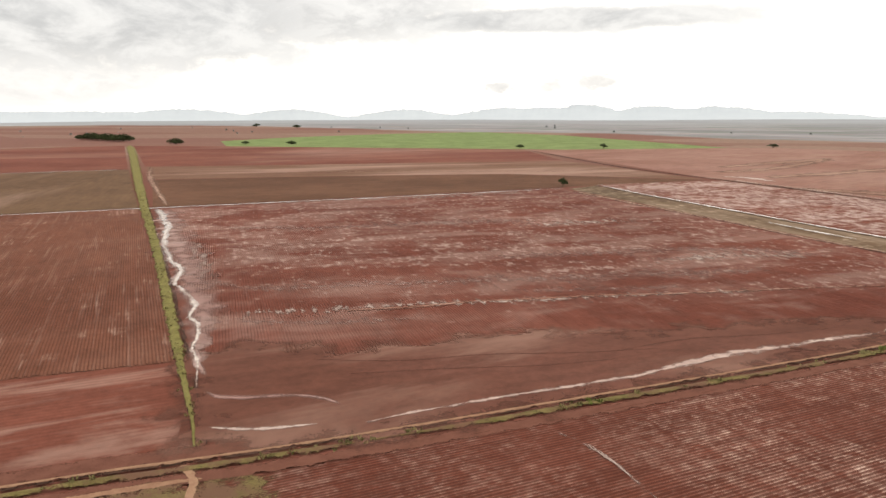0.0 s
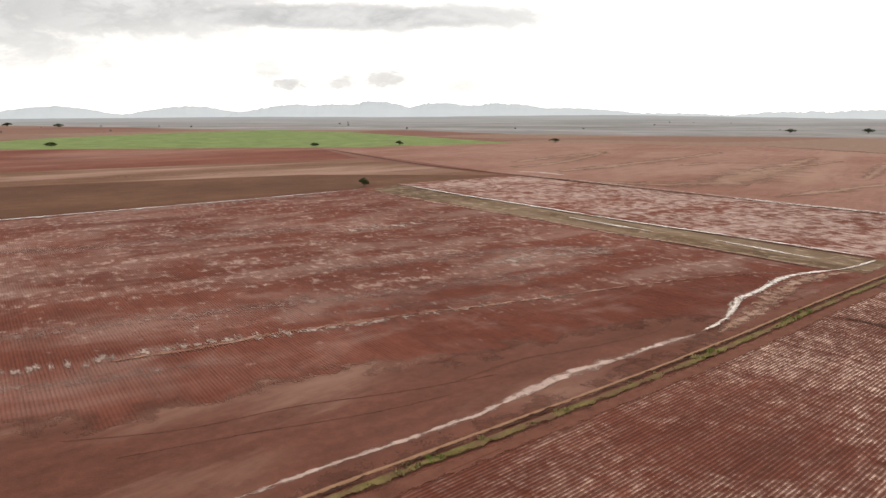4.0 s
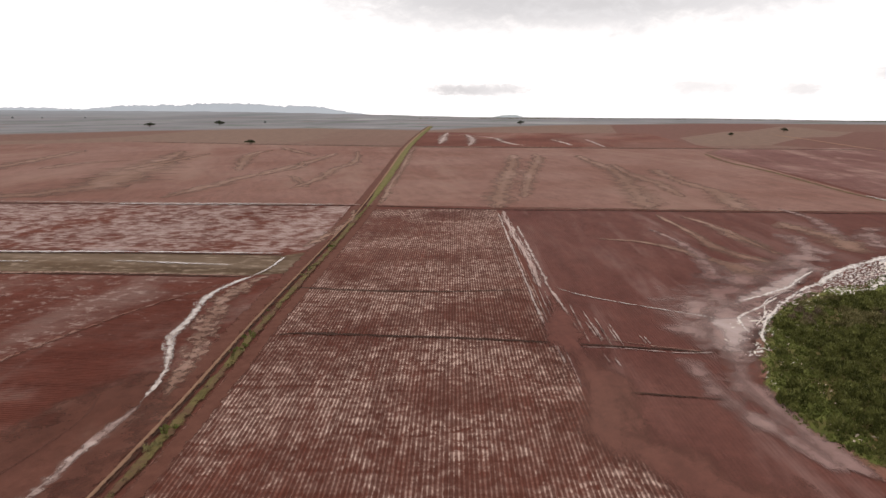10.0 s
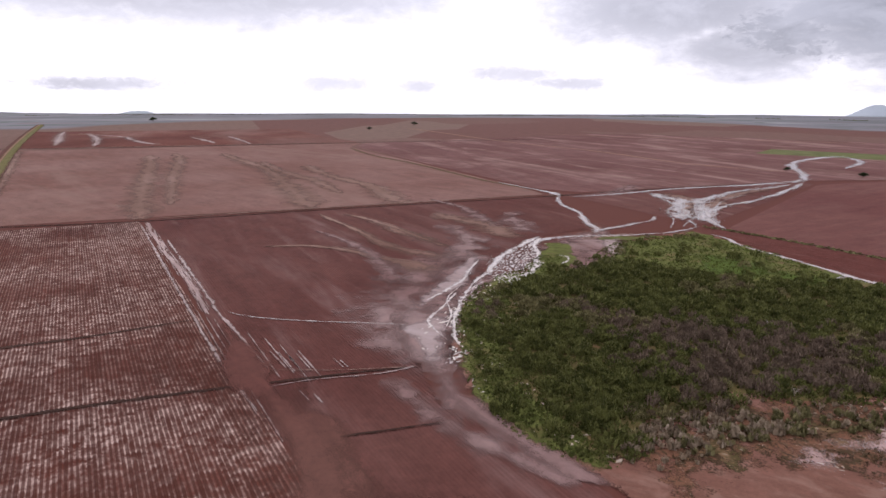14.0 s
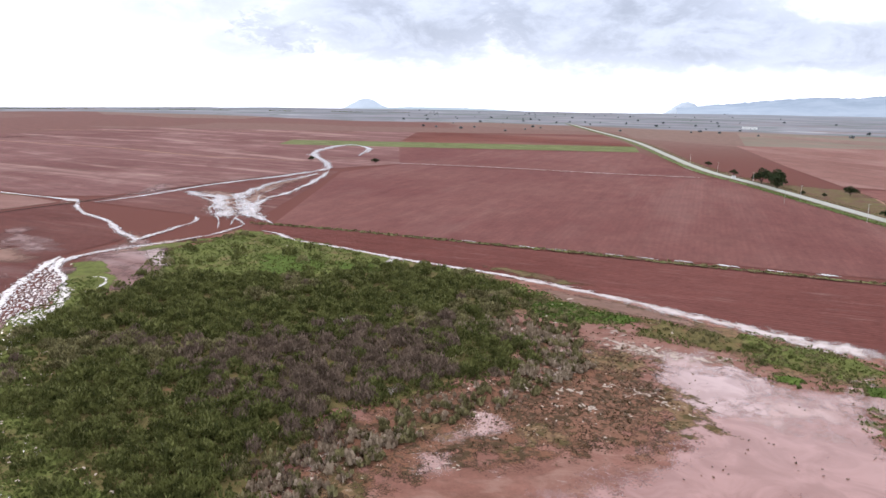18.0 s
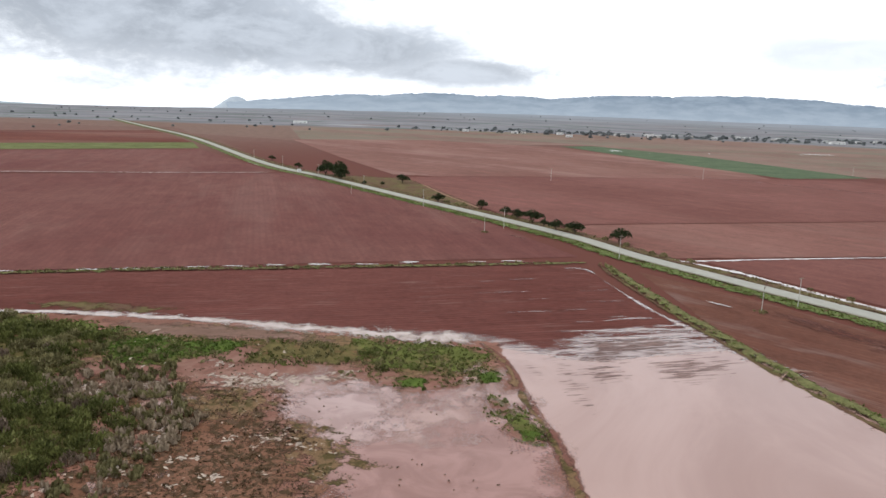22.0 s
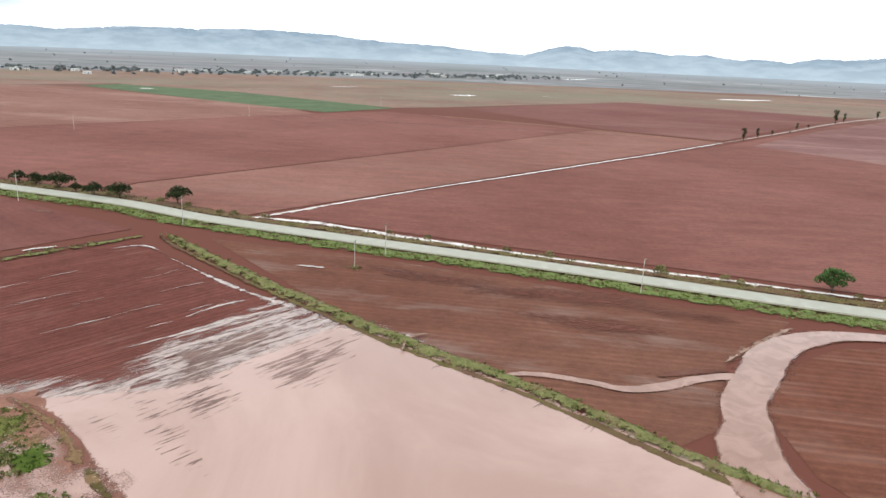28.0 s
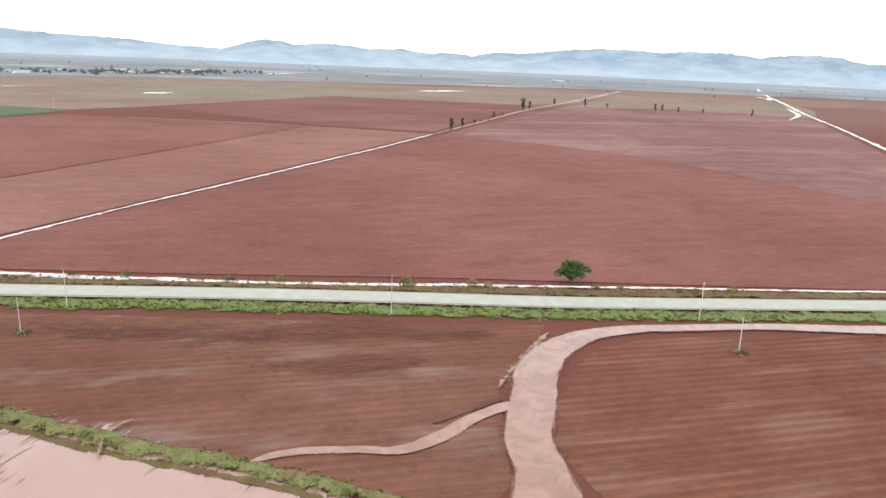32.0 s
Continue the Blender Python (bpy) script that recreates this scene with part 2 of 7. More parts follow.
        hollow = maths(t, "ADD", maths(t, "MULTIPLY", ramp(t, split[2], -0.09, -0.19), 0.84), 0.16)
        col = blend(t, maths(t, "MULTIPLY", maths(t, "MULTIPLY", here, hollow), filled, True), col, pale)
    rough = 0.9
    if wet:
        w = grain(t, node(t, "ShaderNodeMapping", {"Vector": rows, "Scale": (1 / wet_stretch, 1, 1)}).outputs[0], wet_size, 5.0, 0.7, 0.2)
        patch = grain(t, pos, 0.014, 3.0, 0.5, 0.8)
        low = maths(t, "MULTIPLY", maths(t, "SUBTRACT", split[2], -0.14), -1.2)
        level = maths(t, "ADD", maths(t, "ADD", w, low), maths(t, "MULTIPLY", maths(t, "SUBTRACT", patch, 0.5), clump))
        pool = ramp(t, level, 0.72 - 0.2 * wet, 0.78 - 0.2 * wet)
        col = blend(t, pool, col, WATER)
        rough = maths(t, "SUBTRACT", 0.9, maths(t, "MULTIPLY", pool, 0.68))
        t.links.new(rough, b.inputs["Roughness"])
    t.links.new(col, b.inputs["Base Color"])
    t.links.new(node(t, "ShaderNodeBump", {"Strength": 0.5, "Distance": 0.12, "Height": fine}).outputs[0], b.inputs["Normal"])
    b.inputs["Specular IOR Level"].default_value = 0.04
    if wet:
        t.links.new(maths(t, "MULTIPLY", pool, 0.35), b.inputs["Specular IOR Level"])
    return m


def fade(m, ragged=2.2, size=0.3, lo=0.1, hi=0.4, along=0.0, stretch=1.0, crumb=2.4, blur=0.3, specks=1.5):
    """Lets a sheet break up towards its border, whose nearness the mesh carries as "edge": torn first into large tongues, then into crumbs."""
    t = m.node_tree
    out, b = t.nodes["Material Output"], t.nodes["Principled BSDF"]
    near = node(t, "ShaderNodeAttribute")
    near.attribute_name = "edge"
    pos = node(t, "ShaderNodeNewGeometry").outputs["Position"]
    if stretch != 1.0:
        pos = node(t, "ShaderNodeMapping", {"Vector": pos, "Rotation": (0, 0, radians(along - 90))}).outputs[0]
        pos = node(t, "ShaderNodeMapping", {"Vector": pos, "Scale": (1 / stretch, 1, 1)}).outputs[0]
    n, f = grain(t, pos, size, 5.0, 0.6), grain(t, pos, crumb, 2.0, 0.6)
    cover = maths(t, "ADD", near.outputs["Fac"], maths(t, "MULTIPLY", maths(t, "SUBTRACT", n, 0.5), ragged))
    cover = maths(t, "DIVIDE", maths(t, "SUBTRACT", cover, lo), max(0.05, hi - lo))
    mask = ramp(t, maths(t, "ADD", cover, maths(t, "MULTIPLY", maths(t, "SUBTRACT", f, 0.5), specks)), 0.5 - blur, 0.5 + blur)
    clear = node(t, "ShaderNodeBsdfTransparent")
    t.links.new(node(t, "ShaderNodeMixShader", {0: mask, 1: clear.outputs[0], 2: b.outputs[0]}).outputs[0], out.inputs[0])
    return m


def water(name, deep, shallow, rough=0.06, size=0.05, ripple=0.08):
    m, t, b = material(name, rough)
    pos = node(t, "ShaderNodeNewGeometry").outputs["Position"]
    n = grain(t, pos, size, 6.0, 0.6, 1.0)
    t.links.new(blend(t, ramp(t, n, 0.35, 0.65), deep, shallow), b.inputs["Base Color"])
    t.links.new(maths(t, "ADD", maths(t, "MULTIPLY", n, 0.12), rough), b.inputs["Roughness"])
    t.links.new(node(t, "ShaderNodeBump", {"Strength": ripple, "Distance": 0.05, "Height": grain(t, pos, 1.6, 3.0)}).outputs[0], b.inputs["Normal"])
    b.inputs["IOR"].default_value = 1.33
    return m


def grassy(name, c1, c2, earth, cover=0.5, size=0.12):
    """Grass over earth, by patches."""
    m, t, b = material(name, 0.95)
    pos = node(t, "ShaderNodeNewGeometry").outputs["Position"]
    n, f = grain(t, pos, size, 6.0, 0.65), grain(t, pos, 3.0, 3.0, 0.7)
    broad = grain(t, pos, size * 2.2, 7.0, 0.7, 0.5)
    g = blend(t, ramp(t, maths(t, "ADD", maths(t, "MULTIPLY", f, 0.4), maths(t, "MULTIPLY", broad, 0.6)), 0.35, 0.65), [0.85 * v for v in c1], [1.1 * v for v in c2])
    t.links.new(blend(t, ramp(t, maths(t, "ADD", maths(t, "MULTIPLY", f, 0.3), n), 0.95 - cover * 0.6, 0.75 - cover * 0.6), g, earth), b.inputs["Base Color"])
    t.links.new(node(t, "ShaderNodeBump", {"Strength": 0.8, "Distance": 0.2, "Height": f}).outputs[0], b.inputs["Normal"])
    return m


def mottled(name, dark, mid, pale, scale=0.5, cover=0.5):
    """Trampled mud: clods and matted stalks over wet earth, with bits of pale straw in places."""
    m, t, b = material(name, 0.8)
    pos = node(t, "ShaderNodeNewGeometry").outputs["Position"]
    n1, n2 = grain(t, pos, scale, 8.0, 0.72, 0.4), grain(t, pos, scale * 2.6, 6.0, 0.75, 0.6)
    where = grain(t, pos, scale * 0.22, 4.0, 0.6)
    col = blend(t, ramp(t, n2, 0.35, 0.7), [0.85 * v for v in mid], [1.15 * v for v in mid])
    col = blend(t, ramp(t, maths(t, "ADD", n1, maths(t, "MULTIPLY", where, 0.6)), 0.81 + 0.2 * (cover - 0.5), 0.73 + 0.2 * (cover - 0.5)), col, dark)
    col = blend(t, maths(t, "MULTIPLY", ramp(t, n2, 0.56, 0.68), ramp(t, grain(t, pos, scale * 0.35, 5.0, 0.6), 0.5, 0.62)), col, pale)
    t.links.new(col, b.inputs["Base Color"])
    b.inputs["Specular IOR Level"].default_value = 0.06
    t.links.new(node(t, "ShaderNodeBump", {"Strength": 0.8, "Distance": 0.15, "Height": n2}).outputs[0], b.inputs["Normal"])
    return m


RED1, RED2 = (0.085, 0.0265, 0.0178), (0.120, 0.0415, 0.0285)
BROWN1, BROWN2 = (0.062, 0.029, 0.017), (0.090, 0.044, 0.027)
TAN1, TAN2 = (0.112, 0.060, 0.041), (0.16, 0.092, 0.066)
SOUTH1, SOUTH2 = (0.120, 0.047, 0.034), (0.158, 0.070, 0.051)

# ---- geometry helpers ----


def settle(z):
    """Thin sheets lie close over one another: heights given loosely are drawn together."""
    return z * 0.5 - 0.07 if z < 0.355 else z



def mesh_of(name, verts, faces, mats, index=None, smooth=False):
    me = bpy.data.meshes.new(name)
    me.from_pydata(np.asarray(verts).tolist() if isinstance(verts, np.ndarray) else verts, [], np.asarray(faces).tolist() if isinstance(faces, np.ndarray) else faces)
    for m in mats if isinstance(mats, (list, tuple)) else [mats]:
        me.materials.append(m)
    if index is not None:
        me.polygons.foreach_set("material_index", np.asarray(index, dtype=np.int32))
    if smooth:
        me.polygons.foreach_set("use_smooth", np.ones(len(me.polygons), dtype=bool))
    me.update()
    return me


def setting(name, me, label, category, kind="structure", group=""):
    return tagged(new(name, me), label, category, group, kind)


def part(name, bm, mat, parent, label=""):
    """One mesh object under a thing or a part, from a bmesh or a mesh."""
    me = bm
    if isinstance(bm, bmesh.types.BMesh):
        me = bpy.data.meshes.new(name)
        bm.to_mesh(me)
        bm.free()
        me.materials.append(mat)
    ob = new(name, me)
    ob.parent = parent
    return tagged(ob, label)


def curve_points(pts, step):
    """A smooth line through the points, with a point about every step metres."""
    p = [np.array(q, float) for q in pts]
    p = [2 * p[0] - p[1]] + p + [2 * p[-1] - p[-2]]
    out = []
    for a, b, c, d in zip(p, p[1:], p[2:], p[3:]):
        n = max(1, int(np.linalg.norm(c - b) / step))
        for k in range(n):
            s = k / n
            out.append(0.5 * (2 * b + (c - a) * s + (2 * a - 5 * b + 4 * c - d) * s * s + (3 * b - a - 3 * c + d) * s**3))
    return np.array(out + [p[-2]])


def ribbon(name, pts, width, mat, z=0.12, step=2.0, rag=0.0, profile=None, seed=0, taper=(0.3, 0.3)):
    """A band along a line. width: metres, or one for each point; rag: how uneven its banks are; profile: (place across, height) rows."""
    line = curve_points([(*q[:2], (width[i] if isinstance(width, (tuple, list)) else width)) for i, q in enumerate(pts)], step)
    mid, wid = line[:, :2], line[:, 2]
    tan = np.gradient(mid, axis=0)
    tan /= np.linalg.norm(tan, axis=1)[:, None] + 1e-9
    side = np.stack([tan[:, 1], -tan[:, 0]], 1)
    z = settle(z)
    prof = profile or ((-0.62, -0.2), (-0.52, 0.0), (-0.26, 0.0), (0.0, 0.0), (0.26, 0.0), (0.52, 0.0), (0.62, -0.2))
    n, k = len(mid), len(prof)
    ends = np.interp(np.linspace(0, 1, n), (0, 0.06, 0.94, 1), (taper[0], 1, 1, taper[1]))
    verts = np.zeros((n, k, 3))
    for j, (off, hgt) in enumerate(prof):
        wob = np.array([noise.noise((x * 0.11, y * 0.11, seed + 7.3 * j)) + 0.6 * noise.noise((x * 0.37, y * 0.37, seed + 3.1 * j)) for x, y in mid]) * rag
        lift = np.array([noise.noise((x * 0.23, y * 0.23, seed + 1.7 * j)) for x, y in mid]) * 0.35 * hgt
        verts[:, j, :2] = mid + side * ((off * wid * ends) + wob * wid * (1 if off > 0 else -1 if off < 0 else 0) * 0.5)[:, None]
        verts[:, j, 2] = z + hgt + lift
    i = np.arange((n - 1) * k).reshape(n - 1, k)[:, :-1].ravel()
    faces = np.stack([i, i + 1, i + k + 1, i + k], 1)
    me = mesh_of(name, verts.reshape(-1, 3), faces, mat, smooth=profile is not None)
    reach = prof[-1][0]
    across = 1 - np.abs(np.array([o for o, _ in prof])) / reach
    ends = np.clip(np.minimum(np.arange(n), np.arange(n)[::-1]) * step / np.maximum(wid, 0.5), 0, 1)
    me.attributes.new("edge", "FLOAT", "POINT").data.foreach_set("value", np.minimum(across[None, :], ends[:, None]).ravel().astype(np.float32))
    return me


def sheet(name, poly, mat, z=0.0, rag=0.0, step=4.0, seed=0):
    """A flat patch with an outline that wanders by rag metres."""
    pts = list(poly) + [poly[0]]
    out = []
    for (ax, ay), (bx, by) in zip(pts, pts[1:]):
        n = max(1, int(math.hypot(bx - ax, by - ay) / step)) if rag else 1
        for k in range(n):
            x, y = ax + (bx - ax) * k / n, ay + (by - ay) * k / n
            if rag:
                x, y = x + rag * noise.noise((x * 0.09, y * 0.09, seed)) + 0.6 * rag * noise.noise((x * 0.31, y * 0.31, seed + 5)), y + rag * noise.noise((x * 0.09, y * 0.09, seed + 9)) + 0.6 * rag * noise.noise((x * 0.31, y * 0.31, seed + 14))
            out.append((x, y, z))
    bm = bmesh.new()
    f = bm.faces.new([bm.verts.new(v) for v in out])
    if f.normal.z < 0 or (f.normal_update() or f.normal.z < 0):
        f.normal_flip()
    bmesh.ops.triangulate(bm, faces=bm.faces[:])
    me = bpy.data.meshes.new(name)
    bm.to_mesh(me)
    bm.free()
    me.materials.append(mat)
    return me


def inside(poly, x, y):
    """How far points lie inside an outline, in metres; below zero outside."""
    P = np.array(poly, float)
    Q = np.roll(P, -1, axis=0)
    near, odd = np.full(x.shape, 1e9), np.zeros(x.shape, bool)
    for (ax, ay), (bx, by) in zip(P, Q):
        dx, dy = bx - ax, by - ay
        s = np.clip(((x - ax) * dx + (y - ay) * dy) / (dx * dx + dy * dy), 0, 1)
        near = np.minimum(near, np.hypot(x - ax - s * dx, y - ay - s * dy))
        odd ^= ((ay > y) != (by > y)) & (x < dx * (y - ay) / (dy if dy else 1e-9) + ax)
    return np.where(odd, near, -near)


def patch(name, poly, mat, z, soft=3.0, cell=1.5, dip=0.18):
    """A flat patch of small cells that carries how near its border is, for materials that thin out there."""
    z = settle(z)
    P = np.array(poly, float)
    lo, hi = P.min(0) - soft, P.max(0) + soft
    xs, ys = np.arange(lo[0], hi[0], cell), np.arange(lo[1], hi[1], cell)
    X, Y = np.meshgrid(xs, ys, indexing="ij")
    d = inside(poly, X, Y)
    keep = (d[:-1, :-1] > -soft) & (d[1:, :-1] > -soft) & (d[:-1, 1:] > -soft) & (d[1:, 1:] > -soft)
    i, j = np.nonzero(keep)
    n = len(ys)
    quads = np.stack([i * n + j, (i + 1) * n + j, (i + 1) * n + j + 1, i * n + j + 1], 1)
    used, quads = np.unique(quads, return_inverse=True)
    verts = np.column_stack([X.ravel()[used], Y.ravel()[used], z - dip * np.clip(-d.ravel()[used] / soft, 0, 1)])
    me = mesh_of(name, verts, quads.reshape(-1, 4), mat)
    me.attributes.new("edge", "FLOAT", "POINT").data.foreach_set("value", np.clip((d.ravel()[used] + soft * 0.5) / (2 * soft), -0.2, 1).astype(np.float32))
    return me


def furrows(name, poly, along, mat, spacing=0.77, height=0.2, z=-0.24, step=9.0):
    """Ploughed rows inside an outline: ridges with crests and troughs. along: heading of the rows."""
    d = np.array((math.sin(radians(along)), math.cos(radians(along))))
    s = np.array((d[1], -d[0]))
    P = np.array(poly, float)
    a, c = P @ d, P @ s
    verts, faces = [], []
    rng = np.random.default_rng(3)
    for r in np.arange(c.min() + spacing / 2, c.max(), spacing):
        cuts = []
        for i in range(len(P)):
            j = (i + 1) % len(P)
            if (c[i] - r) * (c[j] - r) < 0:
                cuts.append(a[i] + (a[j] - a[i]) * (r - c[i]) / (c[j] - c[i]))
        cuts.sort()
        for lo, hi in zip(cuts[::2], cuts[1::2]):
            lo, hi = lo + rng.uniform(0, 1.2), hi - rng.uniform(0, 1.2)
            if hi - lo < 2:
                continue
            n = max(2, int((hi - lo) / step) + 1)
            t = np.linspace(lo, hi, n)
            h = height * (0.7 + 0.5 * rng.random(n))
            o = len(verts)
            for off, up in ((-0.5, 0.0), (-0.16, 1.0), (0.16, 1.0), (0.5, 0.0)):
                cc = r + off * spacing + (rng.normal(0, 0.035, n) if up else 0)
                xy = t[:, None] * d + (np.zeros(n) + cc)[:, None] * s
                verts += np.column_stack([xy, z + up * h]).tolist()
            for q in range(3):
                faces += [(o + q * n + k, o + (q + 1) * n + k, o + (q + 1) * n + k + 1, o + q * n + k + 1) for k in range(n - 1)]
    me = mesh_of(name, verts, faces, mat)
    return me


def compass(az, r):
    return np.array((math.sin(radians(az)) * r, math.cos(radians(az)) * r))

# ---- ground: one sheet to the horizon, which sinks away behind the last rise ----
def ground_material():
    m, t, b = material("far_farmland")
    pos = node(t, "ShaderNodeNewGeometry").outputs["Position"]
    turned = node(t, "ShaderNodeMapping", {"Vector": pos, "Rotation": (0, 0, radians(-24)), "Scale": (0.0022, 0.0042, 1)}).outputs[0]
    cell = node(t, "ShaderNodeTexVoronoi", {"Vector": turned, "Scale": 1.0, "Randomness": 0.75})
    cell.distance, cell.voronoi_dimensions = "CHEBYCHEV", "2D"
    pick = node(t, "ShaderNodeSeparateColor", {0: cell.outputs["Color"]}).outputs
    col = blend(t, ramp(t, pick[0], 0.2, 0.8), (0.118, 0.056, 0.044), (0.145, 0.092, 0.070))
    fine = grain(t, pos, 0.09, 6.0, 0.7)
    tone = maths(t, "ADD", fine, 0.5)
    col = blend(t, 1.0, col, node(t, "ShaderNodeCombineColor", {0: tone, 1: tone, 2: tone}).outputs[0], "MULTIPLY")
    # beyond the last rise lies a grey-green plain of scrub, strip fields and water, with haze painted in
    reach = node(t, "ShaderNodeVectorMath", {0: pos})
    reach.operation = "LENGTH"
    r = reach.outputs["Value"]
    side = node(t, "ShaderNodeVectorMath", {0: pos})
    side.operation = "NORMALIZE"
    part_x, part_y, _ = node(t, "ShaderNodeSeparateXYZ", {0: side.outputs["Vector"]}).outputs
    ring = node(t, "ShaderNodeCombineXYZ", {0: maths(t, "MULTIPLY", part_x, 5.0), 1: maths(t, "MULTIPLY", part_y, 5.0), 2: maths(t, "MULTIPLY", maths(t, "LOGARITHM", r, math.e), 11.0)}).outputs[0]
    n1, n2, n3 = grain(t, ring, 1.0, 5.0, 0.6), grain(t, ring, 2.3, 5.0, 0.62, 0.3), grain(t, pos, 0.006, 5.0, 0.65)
    hazy_plain = blend(t, ramp(t, n1, 0.35, 0.65), (0.122, 0.118, 0.124), (0.185, 0.18, 0.185))
    hazy_plain = blend(t, maths(t, "MULTIPLY", ramp(t, n2, 0.52, 0.62), 0.75), hazy_plain, (0.088, 0.103, 0.085))
    hazy_plain = blend(t, maths(t, "MULTIPLY", ramp(t, n2, 0.44, 0.34), 0.6), hazy_plain, (0.155, 0.105, 0.095))
    hazy_plain = blend(t, maths(t, "MULTIPLY", ramp(t, n3, 0.56, 0.68), 0.6), hazy_plain, (0.10, 0.112, 0.098))
    hazy_plain = blend(t, maths(t, "MULTIPLY", ramp(t, n1, 0.62, 0.7), 0.7), hazy_plain, (0.29, 0.285, 0.28))
    # distance haze in the colour: paler and bluer from 1900 m outwards
    hazy_plain = blend(t, maths(t, "MULTIPLY", ramp(t, r, 1900.0, 3800.0), 0.75), hazy_plain, (0.205, 0.222, 0.24))
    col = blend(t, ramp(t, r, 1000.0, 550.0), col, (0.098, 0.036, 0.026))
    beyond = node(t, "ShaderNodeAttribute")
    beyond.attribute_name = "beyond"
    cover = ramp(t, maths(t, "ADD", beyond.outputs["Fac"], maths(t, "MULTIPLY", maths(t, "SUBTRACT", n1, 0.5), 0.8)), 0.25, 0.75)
    col = blend(t, cover, col, hazy_plain)
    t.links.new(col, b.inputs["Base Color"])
    b.inputs["Specular IOR Level"].default_value = 0.04
    return m


def rim(az):
    """How far off the land starts to sink, by heading."""
    return float(np.interp(az % 360, (0, 14, 31, 53, 66, 92, 104, 118, 141, 152, 163, 175, 260, 330, 360), (4000, 3600, 4300, 2900, 2300, 2150, 2270, 2620, 2670, 3100, 3400, 4200, 4200, 3850, 4000)))


def last_rise(az):
    """How far the red farmland reaches, by heading."""
    return float(np.interp(az % 360, (0, 14, 22, 36, 53, 62, 67, 74, 85, 94, 102, 112, 121, 131, 142, 152, 163, 176, 194, 203, 220, 240, 300, 328, 340, 350, 360), (1800, 1650, 1420, 1370, 1430, 1300, 1460, 1600, 1780, 1880, 1880, 1640, 1410, 1440, 1320, 1290, 1240, 1180, 1320, 1330, 1450, 1700, 2600, 3000, 2800, 2200, 1800)))


def ground_sheet():
    rings = [0, 150, 300, 500, 800, *range(1000, 2400, 60), *range(2400, 4800, 150)]
    verts, faces, beyond, n = [(0, 0, -0.3)], [], [0.0], 240
    for r in rings[1:]:
        for k in range(n):
            az = 360 * k / n
            x, y = compass(az, r)
            drop = max(0.0, r - rim(az)) * 0.045
            verts.append((x, y, -0.3 - drop + (2.5 * noise.noise((x * 0.0015, y * 0.0015, 2)) * min(1, max(0, (r - 1400) / 800)))))
            beyond.append(min(1.0, max(0.0, (r - last_rise(az)) / 160 + 0.5)))
    for k in range(n):
        faces.append((0, 1 + (k + 1) % n, 1 + k))
    for i in range(len(rings) - 2):
        o = 1 + i * n
        for k in range(n):
            faces.append((o + k, o + (k + 1) % n, o + n + (k + 1) % n, o + n + k))
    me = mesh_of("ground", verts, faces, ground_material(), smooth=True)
    me.attributes.new("beyond", "FLOAT", "POINT").data.foreach_set("value", np.array(beyond, dtype=np.float32))
    return me


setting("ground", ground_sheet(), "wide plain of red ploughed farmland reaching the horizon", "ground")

# ---- distant mountains ----
def mountains(label, lo, hi, peaks, far, near, mat, seed, floor=-2.0, rough=0.07):
    """A range seen far off: crests given as heading, height in degrees, half width."""
    n = int((hi - lo) / 0.12) + 1
    rows = 9
    verts, faces = [], []
    for i in range(n):
        az = lo + (hi - lo) * i / (n - 1)
        top = floor
        for a, e, w in peaks:
            q = abs(az - a) / w
            top = max(top, e - 0.34 * q * q if q < 1 else e - 0.34 - 0.5 * (q - 1))
        crest = rough * (0.8 * noise.noise((az * 0.9, seed, 0)) + 0.7 * noise.noise((az * 2.7, seed, 4)) + 0.7 * noise.noise((az * 6.1, seed, 7)))
        for j in range(rows):
            s = j / (rows - 1)
            r = near + (far - near) * s
            el = floor + (top - floor) * (s**0.8) + crest * s**6
            z = 55 + r * math.tan(radians(el))
            if 0 < j < rows - 1:
                z += 0.035 * abs(top - floor) * far / 57 * noise.noise((az * 0.8, s * 5, seed + 2)) + 0.012 * abs(top - floor) * far / 57 * noise.noise((az * 2.6, s * 9, seed + 2))
            x, y = compass(az, r)
            verts.append((x, y, z))
    for i in range(n - 1):
        for j in range(rows - 1):
            a = i * rows + j
            faces.append((a, a + rows, a + rows + 1, a + 1))
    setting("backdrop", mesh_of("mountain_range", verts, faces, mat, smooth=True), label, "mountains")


# Distance haze is painted in: bluish tones, paler at the foot, faint emission.
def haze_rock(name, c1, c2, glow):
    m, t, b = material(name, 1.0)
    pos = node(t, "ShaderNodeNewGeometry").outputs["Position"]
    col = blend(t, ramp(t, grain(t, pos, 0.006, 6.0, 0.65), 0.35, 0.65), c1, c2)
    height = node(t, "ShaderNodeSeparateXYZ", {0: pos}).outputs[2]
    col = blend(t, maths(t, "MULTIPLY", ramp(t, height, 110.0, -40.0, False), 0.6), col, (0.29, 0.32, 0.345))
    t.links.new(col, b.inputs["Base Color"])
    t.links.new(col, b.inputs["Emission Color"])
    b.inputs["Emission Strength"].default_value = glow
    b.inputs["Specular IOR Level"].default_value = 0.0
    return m


